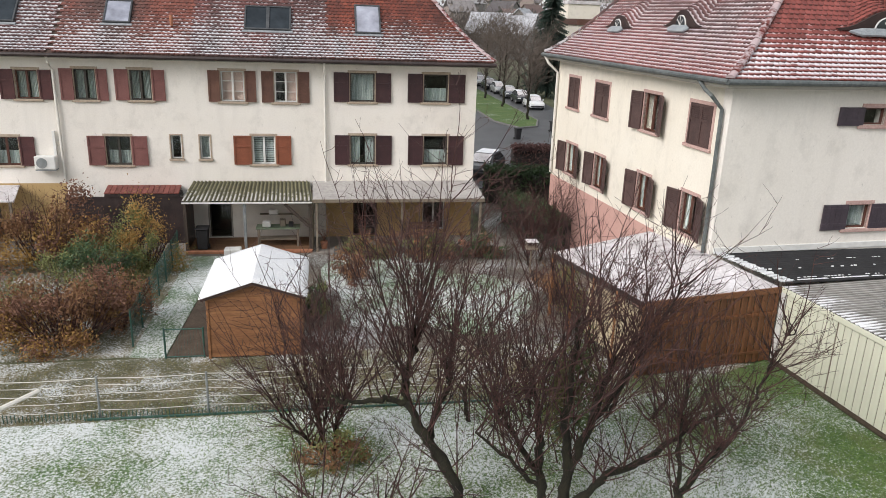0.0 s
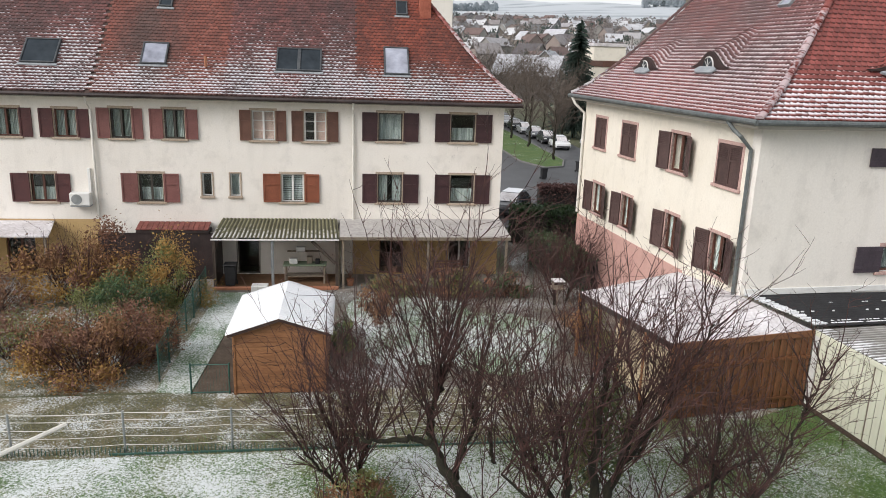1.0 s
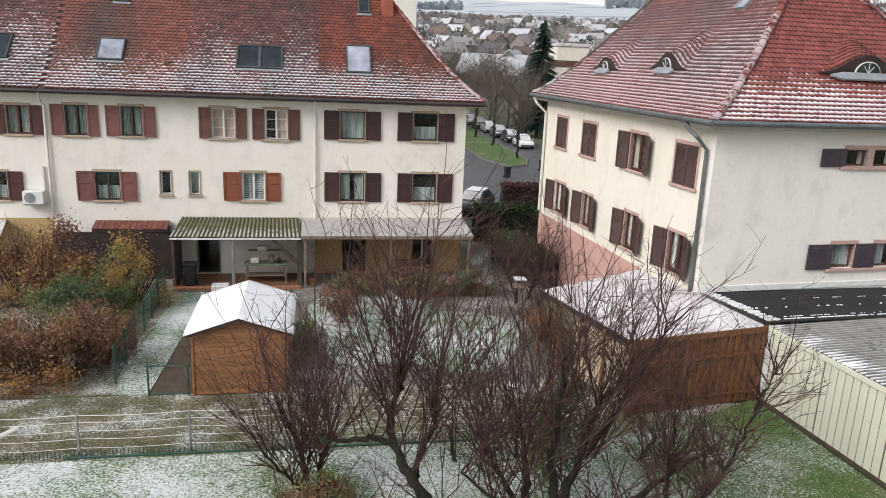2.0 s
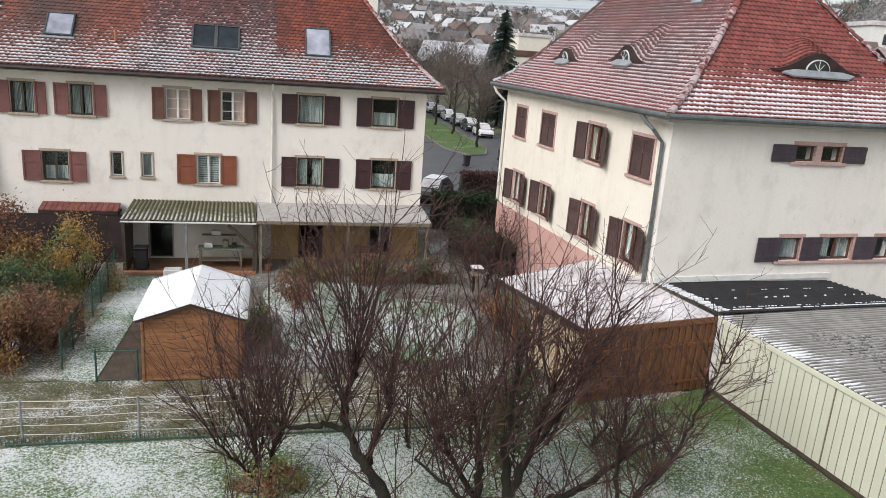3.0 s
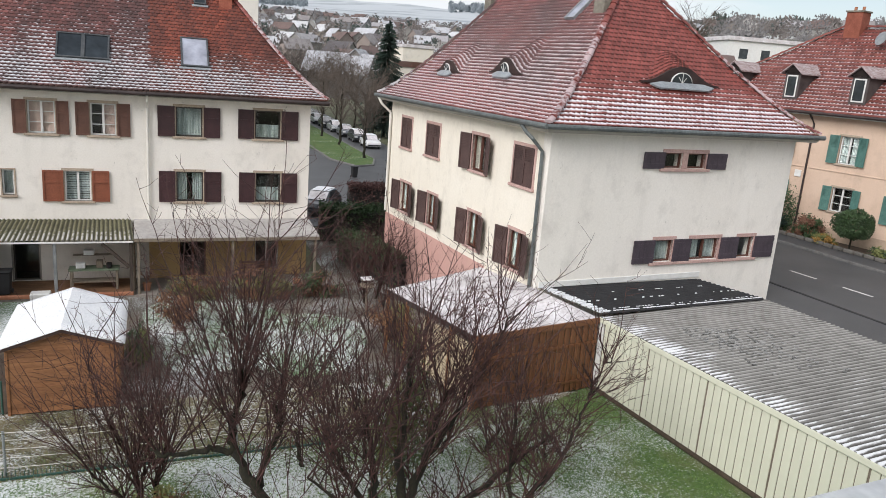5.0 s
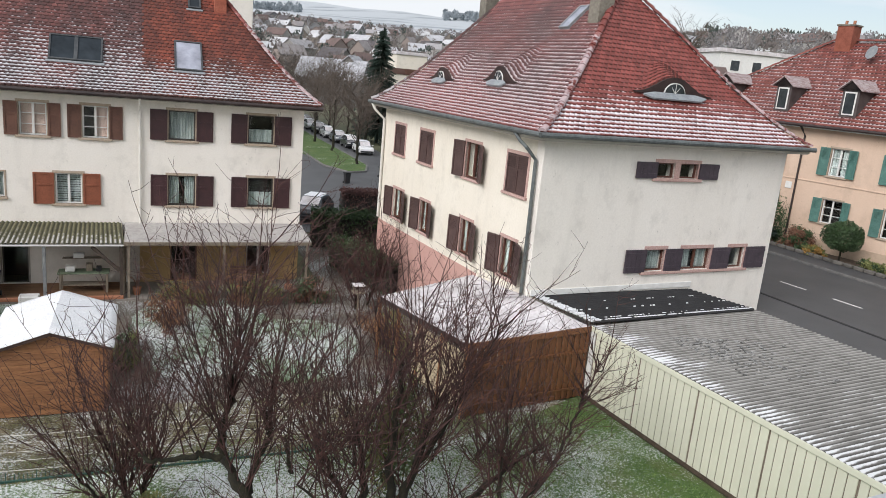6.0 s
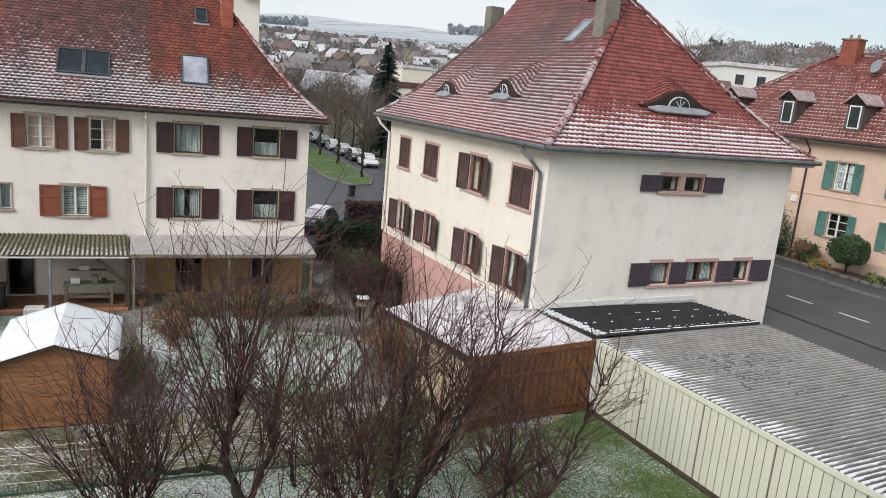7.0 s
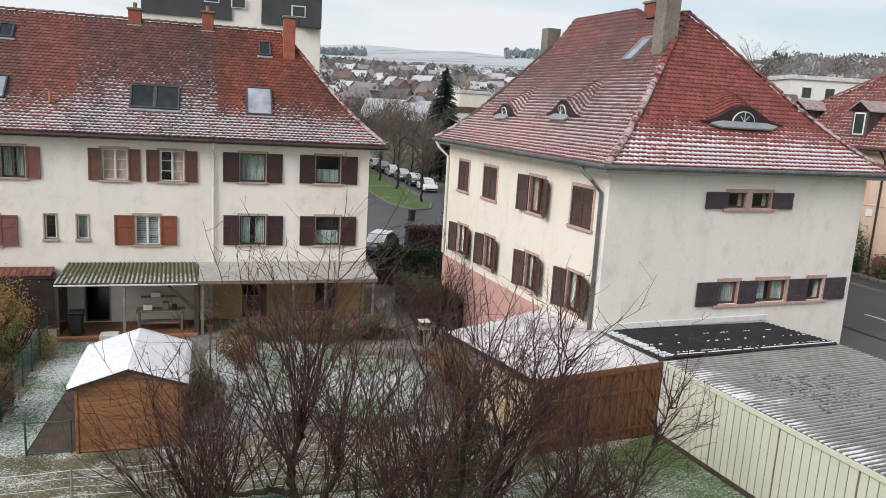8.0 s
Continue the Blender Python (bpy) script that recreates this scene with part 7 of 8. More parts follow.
# ---- the peach-coloured house across the street ----
PK = pose(37.0, 28.1, 0, 0, 0, -77.9)
house_p = empty("house", PK, "peach-coloured house with green shutters and red tiled roof with dormers", "house")
SG = M["shutter_green"]
p_wins = [(-2.98, -1.95, 6.45, 8.0, 0.55), (-2.9, -1.75, 3.74, 5.1, 0.5), (0.55, 1.6, 3.6, 5.1, 0.5), (0.55, 1.6, 6.45, 8.0, 0.55), (-7.1, -6.1, 6.45, 7.9, 0.5), (-7.0, -6.05, 3.74, 5.1, 0.5), (4.0, 5.0, 6.45, 8.0, 0.5), (4.0, 5.0, 3.74, 5.1, 0.5), (-10.5, -9.5, 6.45, 7.9, 0.5)]
part("wall", wall_with_holes((-14.4, 0), (14, 0), 1.2, 9.1, 0.35, [(a + 14.4, b + 14.4, c, d) for a, b, c, d, _ in p_wins]), M["render_peach"], house_p)
part("wall", box((-14.4, 10.0, 1.2), (14, 10.35, 9.1)), M["render_peach"], house_p)
part("wall", box((-14.4, 0.35, 1.2), (-14.05, 10.0, 9.1)), M["render_peach"], house_p)
part("wall", box((13.65, 0.35, 1.2), (14, 10.0, 9.1)), M["render_peach"], house_p)
# dark sheet added for the shade inside this house
part("room", box((-13.8, 1.3, 1.3), (13.5, 1.35, 9.0)), M["inner_shade"], house_p)
part("plinth", box((-14.45, -0.05, 1.2), (14.05, -0.004, 2.75), 0.01), simple("plinth_peach", (0.36, 0.27, 0.2), (0.52, 0.40, 0.30), 0.6, 0.9, fine=10, grain=0.15), house_p, "grey stained base of the wall")
part("string_course", box((-14.42, -0.04, 5.95), (14.02, -0.004, 6.02), 0.008), M["render_peach"], house_p)
for a, b, c, d, w in p_wins:
    window(house_p, pose(0, 0, 0), a, b, c, d, FW, M["sandstone"], SG, w, w, "louvre", leaves=2, bars=2, dress="curtain" if c > 6 else "", ajar=(10, 14))
p_roof = Roof(-15.0, 15, -0.6, 10.9, 9.15, 5.2, (8.0, 8.0, 5.75, 5.75), 0.15)
p_roof.sheet(house_p, 50, 30)
part("roof_tiles", tile_mesh("roof_tiles", p_roof, "near", 0.22, 0.30, seed=51), M["tile_far"], house_p)["kind"] = "stuff"
part("roof_tiles", tile_mesh("roof_tiles", p_roof, "left", 0.22, 0.30, seed=52), M["tile_far"], house_p)["kind"] = "stuff"
ridge_tiles(house_p, p_roof, [(-14.95, -0.55), (-7.0, 5.15)], M["tile_far"], 0.5, 0.15, "hip_tile")
ridge_tiles(house_p, p_roof, [(-7.0, 5.15), (7.0, 5.15)], M["tile_far"], 0.5, 0.15)
part("soffit", box((-14.95, -0.55, 8.98), (14.95, 0, 9.08)), M["frame_white"], house_p)
part("gutter", tube([(-15.0, -0.66, 9.12), (15.0, -0.66, 9.12)], 0.08, 8), M["gutter_dark"], house_p)
part("downpipe", tube([(-4.75, -0.6, 9.05), (-4.7, -0.4, 8.8), (-4.7, -0.08, 8.5), (-4.7, -0.08, 1.9)], 0.06, 8), M["gutter_dark"], house_p, "dark brown downpipe")
chimney(house_p, -6.6, -5.6, 4.4, 5.3, 12.6, 15.2, M["brick_red"], pots=2)
part("basement_vent", box((-3.6, -0.07, 2.25), (-3.0, -0.052, 2.62)), M["inner_shade"], house_p)
part("meter_box", box((-5.35, -0.06, 5.35), (-4.95, -0.004, 5.75), 0.01), M["plastic_white"], house_p, "white box on the wall")
dish = part("satellite_dish", tube([(-3.6, 3.6, 13.5), (-3.7, 3.35, 13.6)], [0.05, 0.42], 16), M["metal_grey"], house_p)


M["dormer_tile"] = simple("dormer_tile", (0.13, 0.035, 0.028), (0.55, 0.5, 0.5), 5.0, 0.8, stretch=(0.5, 3, 1), fine=3)


def dormer(xm, y0, z0, w=0.95, h=1.45):
    y1 = y0 + 2.6
    body = part("dormer", box((xm - w / 2, y0, z0 - 0.3), (xm + w / 2, y1, z0 + h)), simple("dormer_slate_%d" % int(xm * 10), (0.05, 0.04, 0.04), (0.10, 0.085, 0.08), 2, 0.7), house_p, "small gabled dormer with slate sides")
    part("frame", box((xm - w * 0.36, y0 - 0.04, z0 + 0.05), (xm + w * 0.36, y0 - 0.002, z0 + h - 0.12), 0.01), FW, body)
    part("pane", box((xm - w * 0.28, y0 - 0.055, z0 + 0.13), (xm + w * 0.28, y0 - 0.042, z0 + h - 0.2)), M["pane"], body)
    for s in (-1, 1):
        bm = bmesh.new()
        pts = [(xm, y0 - 0.25, z0 + h + 0.5), (xm + s * (w / 2 + 0.22), y0 - 0.25, z0 + h - 0.08), (xm + s * (w / 2 + 0.22), y1, z0 + h - 0.08), (xm, y1, z0 + h + 0.5)]
        vs = [bm.verts.new(q) for q in pts] + [bm.verts.new((q[0], q[1], q[2] + 0.08)) for q in pts]
        for q in ((3, 2, 1, 0), (4, 5, 6, 7), (0, 1, 5, 4), (1, 2, 6, 5), (2, 3, 7, 6), (3, 0, 4, 7)):
            bm.faces.new([vs[k] for k in q])
        bmesh.ops.recalc_face_normals(bm, faces=bm.faces)
        part("dormer_roof", bm, M["dormer_tile"], body)
    gb = bmesh.new()
    q = [(xm - w / 2 - 0.1, y0 - 0.1, z0 + h), (xm + w / 2 + 0.1, y0 - 0.1, z0 + h), (xm, y0 - 0.1, z0 + h + 0.45)]
    gb.faces.new([gb.verts.new(v) for v in q])
    bmesh.ops.solidify(gb, geom=gb.faces[:], thickness=0.08)
    part("gable", gb, M["gutter_dark"], body)


for xm in (-10.75, -6.7, -2.65, 1.4, 5.45):
    dormer(xm, 0.15, 9.85)

patch("front_garden", [(33.9, 41), (35.6, 2), (43, 2), (40, 41)], 2.06, M["soil"], "dark planted front garden below the house wall", "garden bed", thick=2.06)
wall_st = empty("garden_edging", pose(0, 0, 0), "row of rough edging stones along the pavement", "edging", kind="structure")
st_me = mesh_of("stone", box((-0.28, -0.12, 0), (0.28, 0.12, 0.22), 0.05))
for i in range(46):
    y = 40 - 0.62 * i
    s = part("stone", st_me, M["stone"], wall_st)
    s.matrix_local = pose(33.95 + (41 - y) * 0.0436, y, 2.08, 0, 0, 92 + 9 * math.sin(i * 2.3))


def raised(ob, z):
    ob.location.z = z
    return ob


ball = empty("clipped_tree", pose(35.0, 28.0, 2.06), "small clipped evergreen tree with round crown", "tree")
sk = Sticks()
sk.add([Vector((0, 0, 0)), Vector((0.03, 0, 0.5)), Vector((0, 0, 1.1))], [0.06, 0.05, 0.04], 7)
part("trunk", sk.mesh("trunk"), M["bark"], ball)


def ball_place(r, n):
    d = r.normal(size=(n, 3))
    d /= np.linalg.norm(d, axis=1, keepdims=True)
    k = (0.55 + 0.45 * r.rand(n, 1) ** 0.5) * (1 + 0.08 * np.sin(d[:, :1] * 7) + 0.06 * np.cos(d[:, 1:2] * 9))
    return d * k * np.array([[1.02, 1.02, 0.8]]) + np.array([[0, 0, 1.5]])


part("crown", leaf_mesh("crown", 9000, 61, ball_place, 0.06), M["leaf_dark"], ball)["kind"] = "stuff"
for i, (x, y, rx, h, mats) in enumerate(((34.6, 33.2, 1.2, 2.7, ("leaf_dark", "leaf_spruce")), (35.0, 36.5, 1.5, 3.4, ("leaf_dark", "leaf_spruce")), (35.2, 31.0, 0.9, 1.2, ("leaf_dark", "leaf_russet")), (34.9, 29.6, 0.6, 0.5, ("leaf_olive", "leaf_yellow")), (35.2, 26.2, 0.7, 0.6, ("leaf_dark", "leaf_olive")), (35.4, 24.2, 0.8, 0.6, ("leaf_olive", "leaf_dark")), (35.0, 22.0, 0.8, 0.7, ("leaf_olive", "leaf_dark")))):
    raised(leafy_bush(x, y, rx, rx * 0.9, h, mats, "dark evergreen bush in the front garden", 70 + i, 5000 if h > 1 else 2200, 0.07, 8), 2.06)

# ---- cars ----
CAR = {}


def car(x, y, z, turn, paint, label, snow=True):
    c = empty("car", pose(x, y, z, 0, 0, turn), label, "car", "parked cars")
    if not CAR:
        prof = [(-2.1, 0.28), (-2.12, 0.62), (-1.95, 0.86), (-1.15, 0.98), (1.2, 1.0), (1.95, 0.95), (2.1, 0.7), (2.1, 0.28)]
        cab = [(-1.2, 0.96), (-0.5, 1.42), (0.2, 1.5), (1.25, 1.42), (1.85, 0.97)]

        def loft(pts, w0, w1, zlo, zhi):
            bm = bmesh.new()
            rings = []
            for s in (-1, -0.8, 0.8, 1):
                ring = []
                for px, pz in pts:
                    k = (pz - zlo) / (zhi - zlo)
                    w = w0 + (w1 - w0) * k
                    shrink = 1.0 if abs(s) < 0.9 else 0.97
                    ring.append(bm.verts.new((px * shrink, s * w, pz if abs(s) < 0.9 else zlo + (pz - zlo) * 0.95)))
                rings.append(ring)
            for a, b in zip(rings, rings[1:]):
                for i in range(len(pts)):
                    j = (i + 1) % len(pts)
                    bm.faces.new((a[i], a[j], b[j], b[i]))
            bm.faces.new(rings[0][::-1])
            bm.faces.new(rings[-1])
            bmesh.ops.recalc_face_normals(bm, faces=bm.faces)
            bmesh.ops.bevel(bm, geom=bm.edges[:], offset=0.03, segments=1, affect="EDGES")
            return bm
        CAR["body"] = mesh_of("body", loft(prof, 0.88, 0.84, 0.28, 1.0))
        CAR["cabin"] = mesh_of("cabin", loft(cab, 0.82, 0.62, 0.96, 1.5))
        CAR["tyre"] = mesh_of("tyre", tube([(0, -0.1, 0), (0, 0.1, 0)], 0.31, 16))
        CAR["rim"] = mesh_of("rim", tube([(0, -0.112, 0), (0, 0.112, 0)], 0.19, 12))
        CAR["light"] = mesh_of("headlight", box((-0.06, -0.2, -0.08), (0.06, 0.2, 0.08), 0.03))
        CAR["roof"] = mesh_of("roof_panel", box((-0.45, -0.6, 0), (1.2, 0.6, 0.05), 0.02))
        CAR["screen"] = mesh_of("windscreen", box((-0.42, -0.62, 0), (0.42, 0.62, 0.02), 0.008))
        CAR["bumper"] = mesh_of("bumper", box((-0.08, -0.8, 0), (0.08, 0.8, 0.16), 0.04))
    part("body", CAR["body"].copy(), paint, c, smooth=False)
    part("cabin", CAR["cabin"].copy(), M["pane"], c, "dark glazed cabin")
    r = part("roof_panel", CAR["roof"].copy(), M["snow"] if snow else paint, c, "snow lying on the roof" if snow else "")
    r.location = (0, 0, 1.46)
    ws = part("windscreen", CAR["screen"].copy(), M["snow_thin"] if snow else M["pane"], c)
    ws.matrix_local = pose(-0.87, 0, 1.22, 0, -33, 0)
    for sx in (-1.32, 1.3):
        for sy in (-0.78, 0.78):
            w = part("wheel", CAR["tyre"], M["tyre"], c)
            w.location = (sx, sy, 0.31)
            part("rim", CAR["rim"], M["metal_grey"], w)
    for sy in (-0.6, 0.6):
        hl = part("headlight", CAR["light"], M["plastic_white"], c)
        hl.location = (-2.05, sy, 0.7)
    bp = part("bumper", CAR["bumper"], M["plastic_black"], c)
    bp.location = (-2.1, 0, 0.34)
    for sy in (-0.95, 0.95):
        part("mirror", box((-0.85, sy - 0.1, 0.98), (-0.7, sy + 0.1, 1.12), 0.03), paint, c)
    return c


car(10.6, 48.2, 0.02, 62, M["car_dark"], "dark parked car with snow on roof and windscreen")
for i, (y, pt, lb) in enumerate(((86.5, "car_white", "white"), (92.5, "car_dark", "black"), (98.5, "car_grey", "grey"), (104.5, "car_silver", "silver"), (110.5, "car_dark", "dark"), (116.5, "car_white", "white"), (123, "car_grey", "grey"), (130, "car_silver", "silver"))):
    car(24.6 - 0.01 * (y - 86), y, 0.03, 88, M[pt], lb + " car parked along the side street")
car(29.0, 88.0, 0.03, -92, M["car_white"], "white car parked on the far side of the street")

isl = patch("grass_island", [(16.2, 140), (17.0, 74), (18.5, 69.5), (20.5, 70.5), (21.9, 75), (22.6, 140)], 0.14, lawn_material("verge_grass", 0.74, (0.075, 0.14, 0.03), warm=(0.09, 0.13, 0.035)), "green grass strip with street trees and a trace of snow", "grass strip", thick=0.16)
kb = empty("kerb", pose(0, 0, 0), "dark damp kerb round the grass strip", "kerb", kind="structure")
ks = [(17.0, 90), (17.0, 74), (18.5, 69.5), (20.5, 70.5), (21.9, 75), (22.2, 92)]
for (xa, ya), (xb, yb) in zip(ks, ks[1:]):
    ln = math.hypot(xb - xa, yb - ya)
    k = part("kerb_stone", box((0, -0.1, 0), (ln, 0.1, 0.17), 0.02), M["kerb"], kb)
    k.matrix_local = pose(xa, ya, 0, 0, 0, math.degrees(math.atan2(yb - ya, xb - xa)))

# ---- distant buildings ----
tower = empty("apartment_block", pose(0, 100, 0), "tall white apartment block with dark grey panels", "apartment block")
part("wall", box((-8.7, 0, 0), (12.9, 14, 34), 0.05), M["render_white"], tower)
tp = simple("panel_dark", (0.035, 0.037, 0.042), (0.06, 0.062, 0.07), 0.5, 0.5)
part("panel", box((-8.75, -0.25, 19.3), (1.8, -0.02, 34)), tp, tower, "dark grey facade panel")
part("panel", box((5.4, -0.25, 19.2), (12.95, -0.02, 34)), tp, tower, "dark grey facade panel")
for x, z in ((-0.6, 21.2), (2.6, 20.8), (10.0, 20.4), (-5, 21.2), (2.6, 24), (10, 24)):
    w = part("window", box((x - 0.9, -0.32, z), (x + 0.9, -0.27, z + 1.4), 0.02), M["frame_white"], tower)
    part("pane", box((x - 0.75, -0.345, z + 0.12), (x + 0.75, -0.325, z + 1.28)), M["pane"], w)
part("balcony", box((10.2, -1.2, 19.2), (12.8, -0.27, 20.2), 0.03), tp, tower)

flat = empty("flat_roofed_house", pose(39.5, 112, 0), "cream flat-roofed building behind the spruce", "house")
part("wall", box((-1.6, 0, 0), (9, 9, 9.6), 0.03), M["render_cream"], flat)
part("roof_edge", box((-1.8, -0.2, 9.6), (9.2, 9.2, 10.5), 0.03), M["shutter_brown"], flat)
flat2 = empty("flat_roofed_house", pose(48.0, 139, 0), "small pale flat-roofed building with a snowy roof", "house")
part("wall", box((-3.0, 0, 0), (3.2, 8, 13.2), 0.03), M["render_cream"], flat2)
part("roof_edge", box((-3.2, -0.2, 13.2), (3.4, 8.2, 13.8), 0.03), M["snow_thin"], flat2)
white_b = empty("flat_roofed_house", pose(87.5, 90, 0, 0, 0, -15), "white flat-roofed block with a snowy roof", "house")
part("wall", box((-7, 0, 0), (9, 10, 17.3), 0.03), M["frame_white"], white_b)
part("roof_edge", box((-7.3, -0.3, 17.3), (9.3, 10.3, 17.9), 0.03), M["snow_thin"], white_b)
for x in (-4.5, -1, 2.5, 6):
    w = part("window", box((x - 0.8, -0.05, 14.6), (x + 0.8, -0.004, 16.3), 0.02), M["frame_white"], white_b)
    part("pane", box((x - 0.68, -0.07, 14.72), (x + 0.68, -0.055, 16.18)), M["pane"], w)


def far_house(x, y, w, d, h, rise, turn, wall, roof, me_cache={}):
    """A small distant gabled house: walls, two roof slopes, windows."""
    z = terrain(x, y) - 0.3
    t = empty("far_house", pose(x, y, z, 0, 0, turn), "distant house with snow on its gabled roof", "house", "houses of the town")
    bm = bmesh.new()
    a, b = w / 2, d / 2
    vs = [bm.verts.new(q) for q in ((-a, -b, 0), (a, -b, 0), (a, b, 0), (-a, b, 0), (-a, -b, h), (a, -b, h), (a, b, h), (-a, b, h), (-a, 0, h + rise), (a, 0, h + rise))]
    for f in ((0, 1, 5, 4), (2, 3, 7, 6), (1, 2, 6, 9, 5), (3, 0, 4, 8, 7)):
        bm.faces.new([vs[k] for k in f])
    part("wall", bm, wall, t)
    bm = bmesh.new()
    o = 0.5
    k = rise / b
    for s in (-1, 1):
        pts = [(-a - o, s * (b + o), h - k * o + 0.1), (a + o, s * (b + o), h - k * o + 0.1), (a + o, 0, h + rise + 0.12), (-a - o, 0, h + rise + 0.12)]
        lo = [bm.verts.new(q) for q in pts]
        hi = [bm.verts.new((q[0], q[1], q[2] + 0.22)) for q in pts]
        bm.faces.new(hi)
        bm.faces.new(lo[::-1])
        for i in range(4):
            bm.faces.new((lo[i], lo[(i + 1) % 4], hi[(i + 1) % 4], hi[i]))
    bmesh.ops.recalc_face_normals(bm, faces=bm.faces)
    part("roof", bm, roof, t)
    if y < 300:
        for sx in (-0.28, 0.28):
            for zz in (h * 0.2, h * 0.6):
                part("window", box((sx * w - 0.6, -b - 0.05, zz), (sx * w + 0.6, -b - 0.01, zz + 1.3)), M["pane"], t)
            part("window", box((-a - 0.05, sx * d - 0.5, h * 0.6), (-a - 0.01, sx * d + 0.5, h * 0.6 + 1.3)), M["pane"], t)


far_walls = [simple("far_wall_%d" % i, tuple(c * 0.8 for c in col), col, 0.1, 0.9) for i, col in enumerate(((0.25, 0.24, 0.225), (0.36, 0.35, 0.335), (0.24, 0.21, 0.18), (0.20, 0.205, 0.21), (0.28, 0.235, 0.215)))]
far_roofs = [simple("far_roof_%d" % i, tuple(c * 0.75 for c in col), col, 0.25, 0.9, fine=3) for i, col in enumerate(((0.50, 0.51, 0.54), (0.38, 0.37, 0.38), (0.17, 0.12, 0.11), (0.27, 0.25, 0.25), (0.12, 0.11, 0.115), (0.58, 0.59, 0.61)))]
rnd = random.Random(909)
made_at = []
tries = 0
while len(made_at) < 290 and tries < 6000:
    tries += 1
    rr = 290 + 620 * rnd.random() ** 0.85
    az = rnd.uniform(4, 29) if rnd.random() < 0.72 else rnd.uniform(29, 62)
    x, y = rr * math.sin(radians(az)), rr * math.cos(radians(az))
    gap = 13
    if any((x - a) ** 2 + (y - b) ** 2 < gap * gap for a, b in made_at):
        continue
    made_at.append((x, y))
    big = rnd.random() < 0.12
    far_house(x, y, rnd.uniform(8, 13) * (1.6 if big else 1), rnd.uniform(7, 10), rnd.uniform(3.8, 6.2) * (1.3 if big else 1), rnd.uniform(3, 5), rnd.choice((15, 105, 40, 130, -20, 75)) + rnd.uniform(-8, 8), rnd.choice(far_walls), rnd.choice(far_roofs))
far_house(44, 186, 16, 11, 6.5, 4.4, -28, far_walls[3], far_roofs[0])
far_house(50, 190, 14, 10, 7.0, 5.0, 65, far_walls[0], far_roofs[0])
far_house(62, 78, 12, 9, 10.2, 4.0, -15, far_walls[4], far_roofs[2])


def far_woods(name, seed, count, where, size, mat, label, m=46):
    """Bare and evergreen clumps between the distant houses: many thin upright flecks round small middles."""
    r = np.random.RandomState(seed)
    v, f = [], []
    for _ in range(count):
        x, y, hh = where(r)
        z0 = terrain(x, y)
        a = r.uniform(0, 6.28, m)
        k = r.rand(m) ** 0.5
        zz = r.uniform(0.12, 1.0, m)
        wd = hh * 0.36 * np.sqrt(np.clip(1 - (zz - 0.55) ** 2 * 3.6, 0.05, 1))
        for i in range(m):
            q = np.array([x + math.cos(a[i]) * k[i] * wd[i], y + math.sin(a[i]) * k[i] * wd[i], z0 + zz[i] * hh])
            s = size * hh * r.uniform(0.05, 0.12)
            t = r.uniform(0, 6.28)
            n = len(v)
            dx, dy = math.cos(t) * s * 0.5, math.sin(t) * s * 0.5
            v += [(q[0] - dx * 1.5, q[1] - dy * 1.5, q[2] - s * 0.7), (q[0] + dx * 1.5, q[1] + dy * 1.5, q[2] - s * 0.5), (q[0] + dx * 0.5, q[1] + dy * 0.5, q[2] + s * 0.7)]
            f.append((n, n + 1, n + 2))
    me = bpy.data.meshes.new(name)
    me.from_pydata(v, [], f)
    tagged(part(name, me, mat), label, "trees", kind="stuff")


def town_spot(r):
    rr = 200 + 740 * r.rand() ** 0.8
    az = radians(r.uniform(2, 60))
    return rr * math.sin(az), rr * math.cos(az), r.uniform(6, 12)


def row_spot(r):
    y = r.uniform(105, 230)
    return 9 + r.uniform(-4, 5) + (y - 105) * 0.12, y, r.uniform(7, 11)


def right_spot(r):
    rr = r.uniform(230, 460)
    az = radians(r.uniform(34, 72))
    return rr * math.sin(az), rr * math.cos(az), r.uniform(6, 12)


def ridge_spot(r):
    rr = r.uniform(2150, 2450)
    az = radians(r.uniform(6.5, 10.6) if r.rand() < 0.45 else r.uniform(21.2, 26.5))
    return rr * math.sin(az), rr * math.cos(az), r.uniform(12, 26)


# brown greyed and lightened so that distance haze sits in the colour
brown_wood = simple("far_wood_brown", (0.10, 0.085, 0.08), (0.22, 0.20, 0.19), 0.2, 0.95)
dark_wood = simple("far_wood_green", (0.03, 0.045, 0.04), (0.09, 0.11, 0.10), 0.2, 0.95)
far_woods("far_woods", 5, 1100, town_spot, 1.0, brown_wood, "bare brown trees between the houses of the town")
far_woods("far_woods", 6, 160, town_spot, 1.3, dark_wood, "dark evergreen trees between the houses of the town")
# ridge woods coloured pale blue-grey to stand for haze
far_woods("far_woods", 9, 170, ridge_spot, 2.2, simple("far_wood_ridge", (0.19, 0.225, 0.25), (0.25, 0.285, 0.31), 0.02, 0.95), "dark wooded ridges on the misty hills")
far_woods("far_woods", 7, 40, row_spot, 0.8, brown_wood, "bare brown trees behind the row of houses")
# this wood's grey is lightened for haze too
far_woods("far_woods", 8, 210, right_spot, 0.7, simple("far_wood_grey", (0.12, 0.115, 0.115), (0.26, 0.255, 0.26), 0.2, 0.95), "bare wood on the rising ground beyond the street", 110)


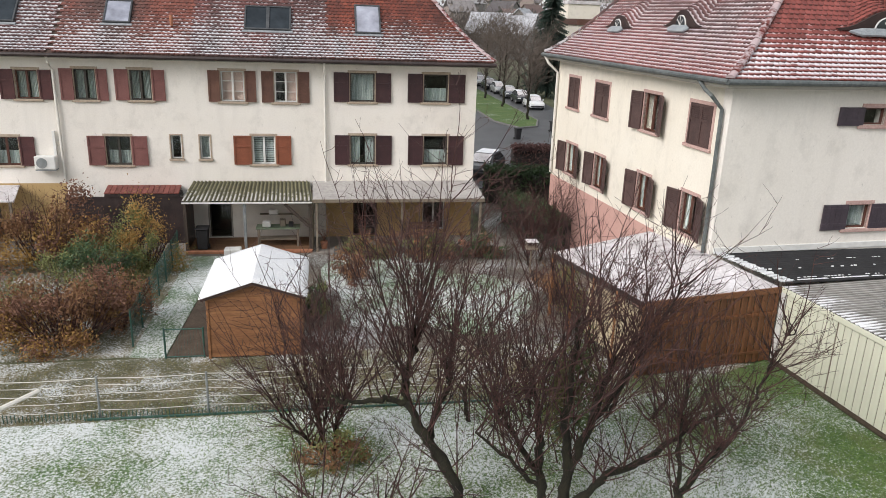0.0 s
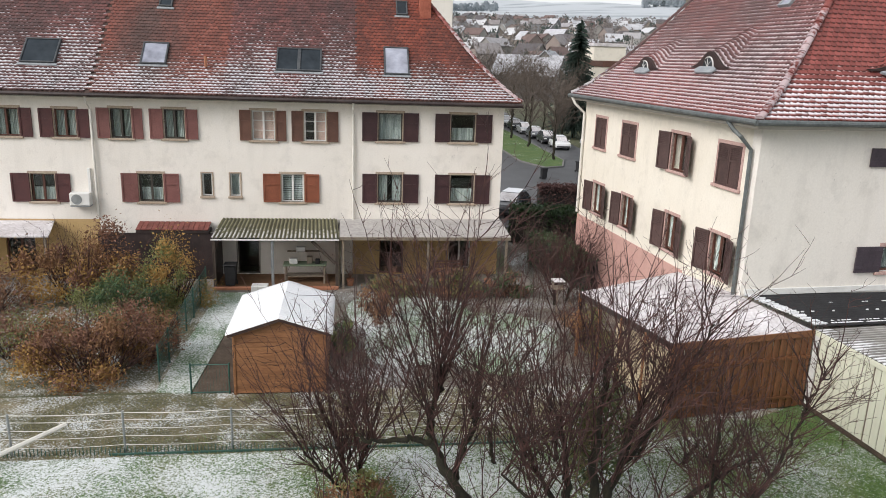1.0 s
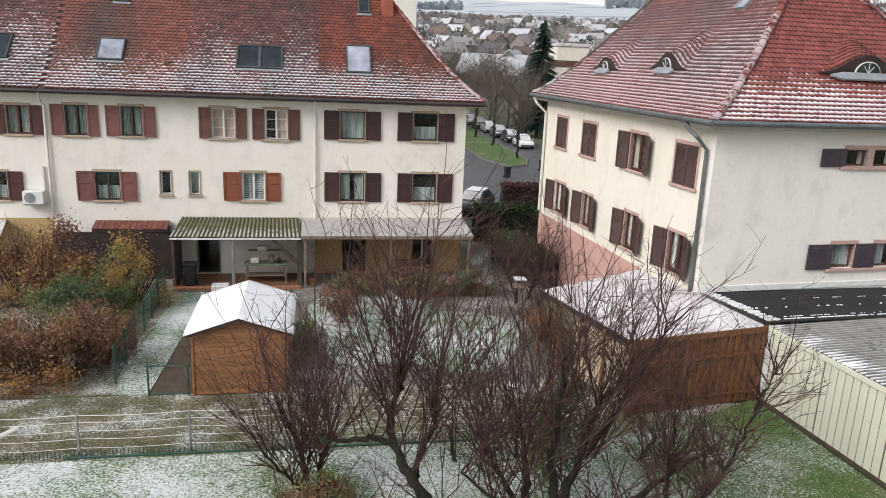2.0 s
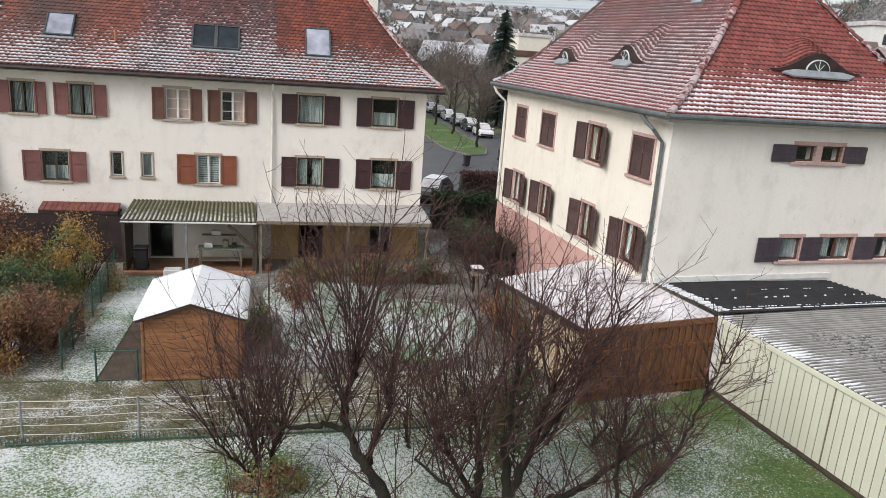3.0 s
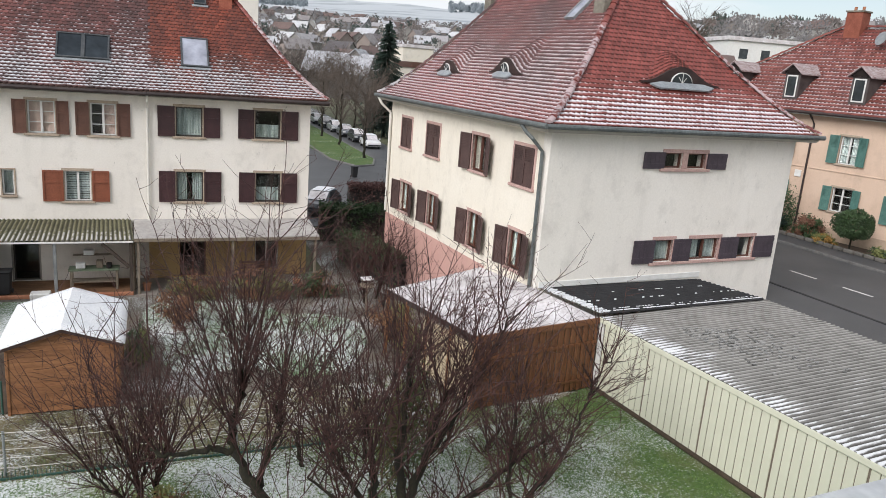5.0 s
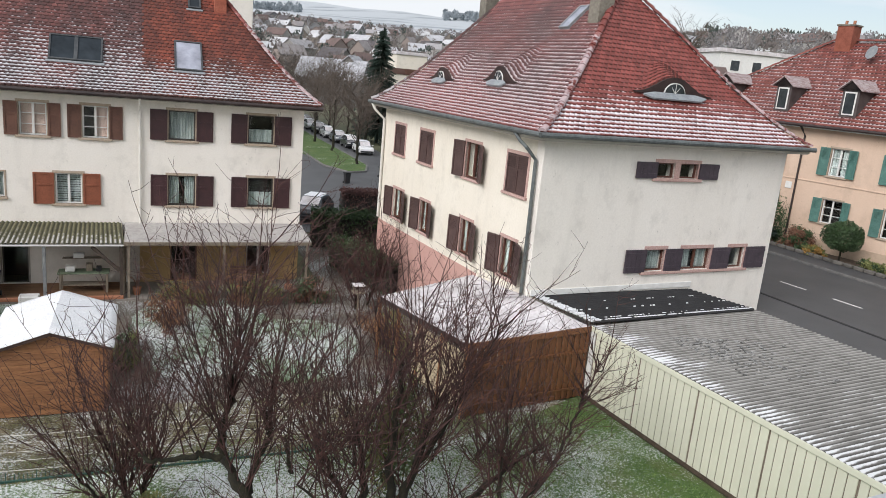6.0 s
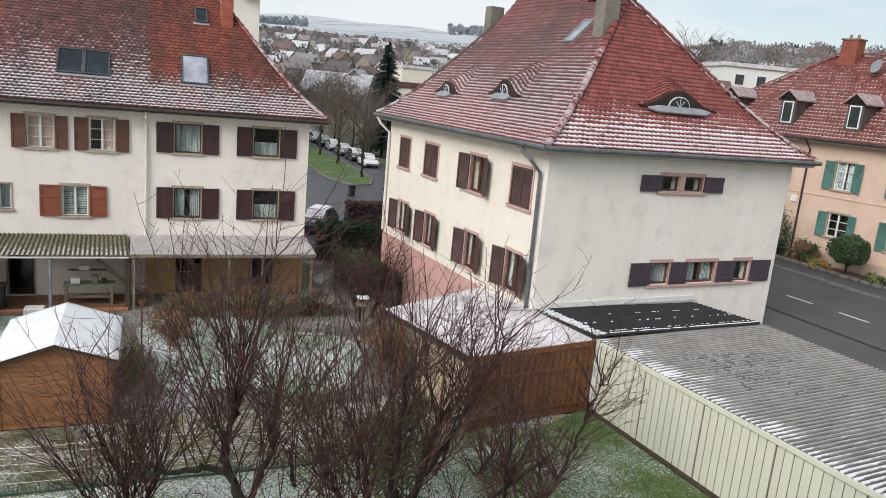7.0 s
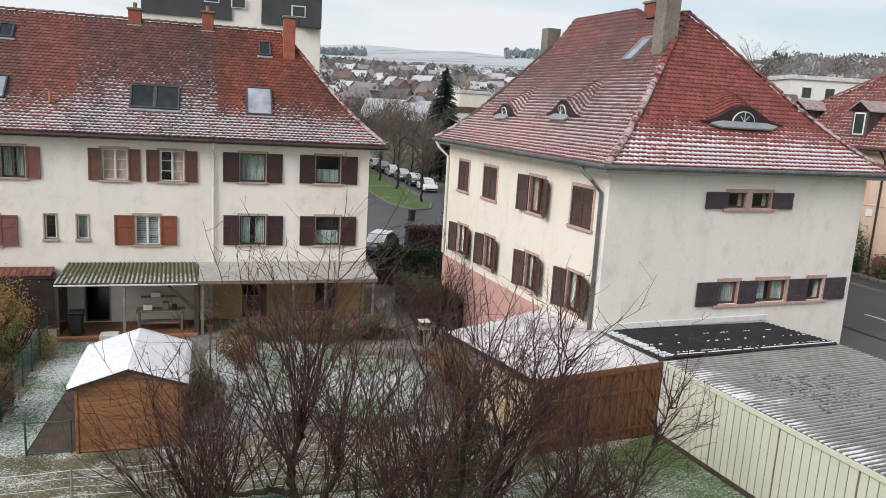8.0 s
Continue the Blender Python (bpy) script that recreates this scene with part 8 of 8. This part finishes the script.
bt = empty("bare_tree", pose(95, 117, 0) @ Matrix.Scale(4.0, 4), "tall bare tree on the skyline", "tree")
rnd = random.Random(31)
o_, y_, f_ = Sticks(), Sticks(), Sticks()
tr = limb(rnd, o_, [(0, 0, -0.05), (0.05, 0, 1.8), (0, 0.08, 3.3), (0.05, 0.03, 5.2)], 0.11, 0.04)
for _ in range(60):
    k = rnd.uniform(0.4, 1.0) * (len(tr) - 1)
    i = min(int(k), len(tr) - 2)
    a = rnd.uniform(0, 6.28)
    sprout(rnd, y_, f_, tr[i].lerp(tr[i + 1], k - i), Vector((math.cos(a) * 0.7, math.sin(a) * 0.7, 0.7)), rnd.uniform(1.1, 2.0), 0.02, 6.0, 0.03, 0.14)
part("trunk", o_.mesh("trunk"), M["bark"], bt)
part("crown", y_.mesh("crown"), M["twig_pale"], bt)["kind"] = "stuff"
part("fine_crown", f_.mesh("fine_crown"), M["twig_pale"], bt)["kind"] = "stuff"

# ---- roof tiles nearest to the street front, one by one ----
bm = bmesh.new()
tv = [bm.verts.new((0.004 + u * 0.192, v * 0.185, 0.05 * (1 - v * 0.78))) for u, v in TILE_TOP]
tb = [bm.verts.new((0.004 + u * 0.192, v * 0.185, 0.002)) for u, v in TILE_TOP[2:]]
lay = bm.loops.layers.uv.new("UVMap")
uvs = {v_: (u, v / 1.25) for v_, (u, v) in zip(tv + tb, TILE_TOP + TILE_TOP[2:])}
bm.faces.new(tv[::-1])
for i in range(3):
    bm.faces.new((tv[2 + i], tv[3 + i], tb[1 + i], tb[i]))
for fc in bm.faces:
    for lp in fc.loops:
        lp[lay].uv = uvs[lp.vert]
one_tile = mesh_of("tile", bm)
one_tile.materials.append(M["tile_red"])
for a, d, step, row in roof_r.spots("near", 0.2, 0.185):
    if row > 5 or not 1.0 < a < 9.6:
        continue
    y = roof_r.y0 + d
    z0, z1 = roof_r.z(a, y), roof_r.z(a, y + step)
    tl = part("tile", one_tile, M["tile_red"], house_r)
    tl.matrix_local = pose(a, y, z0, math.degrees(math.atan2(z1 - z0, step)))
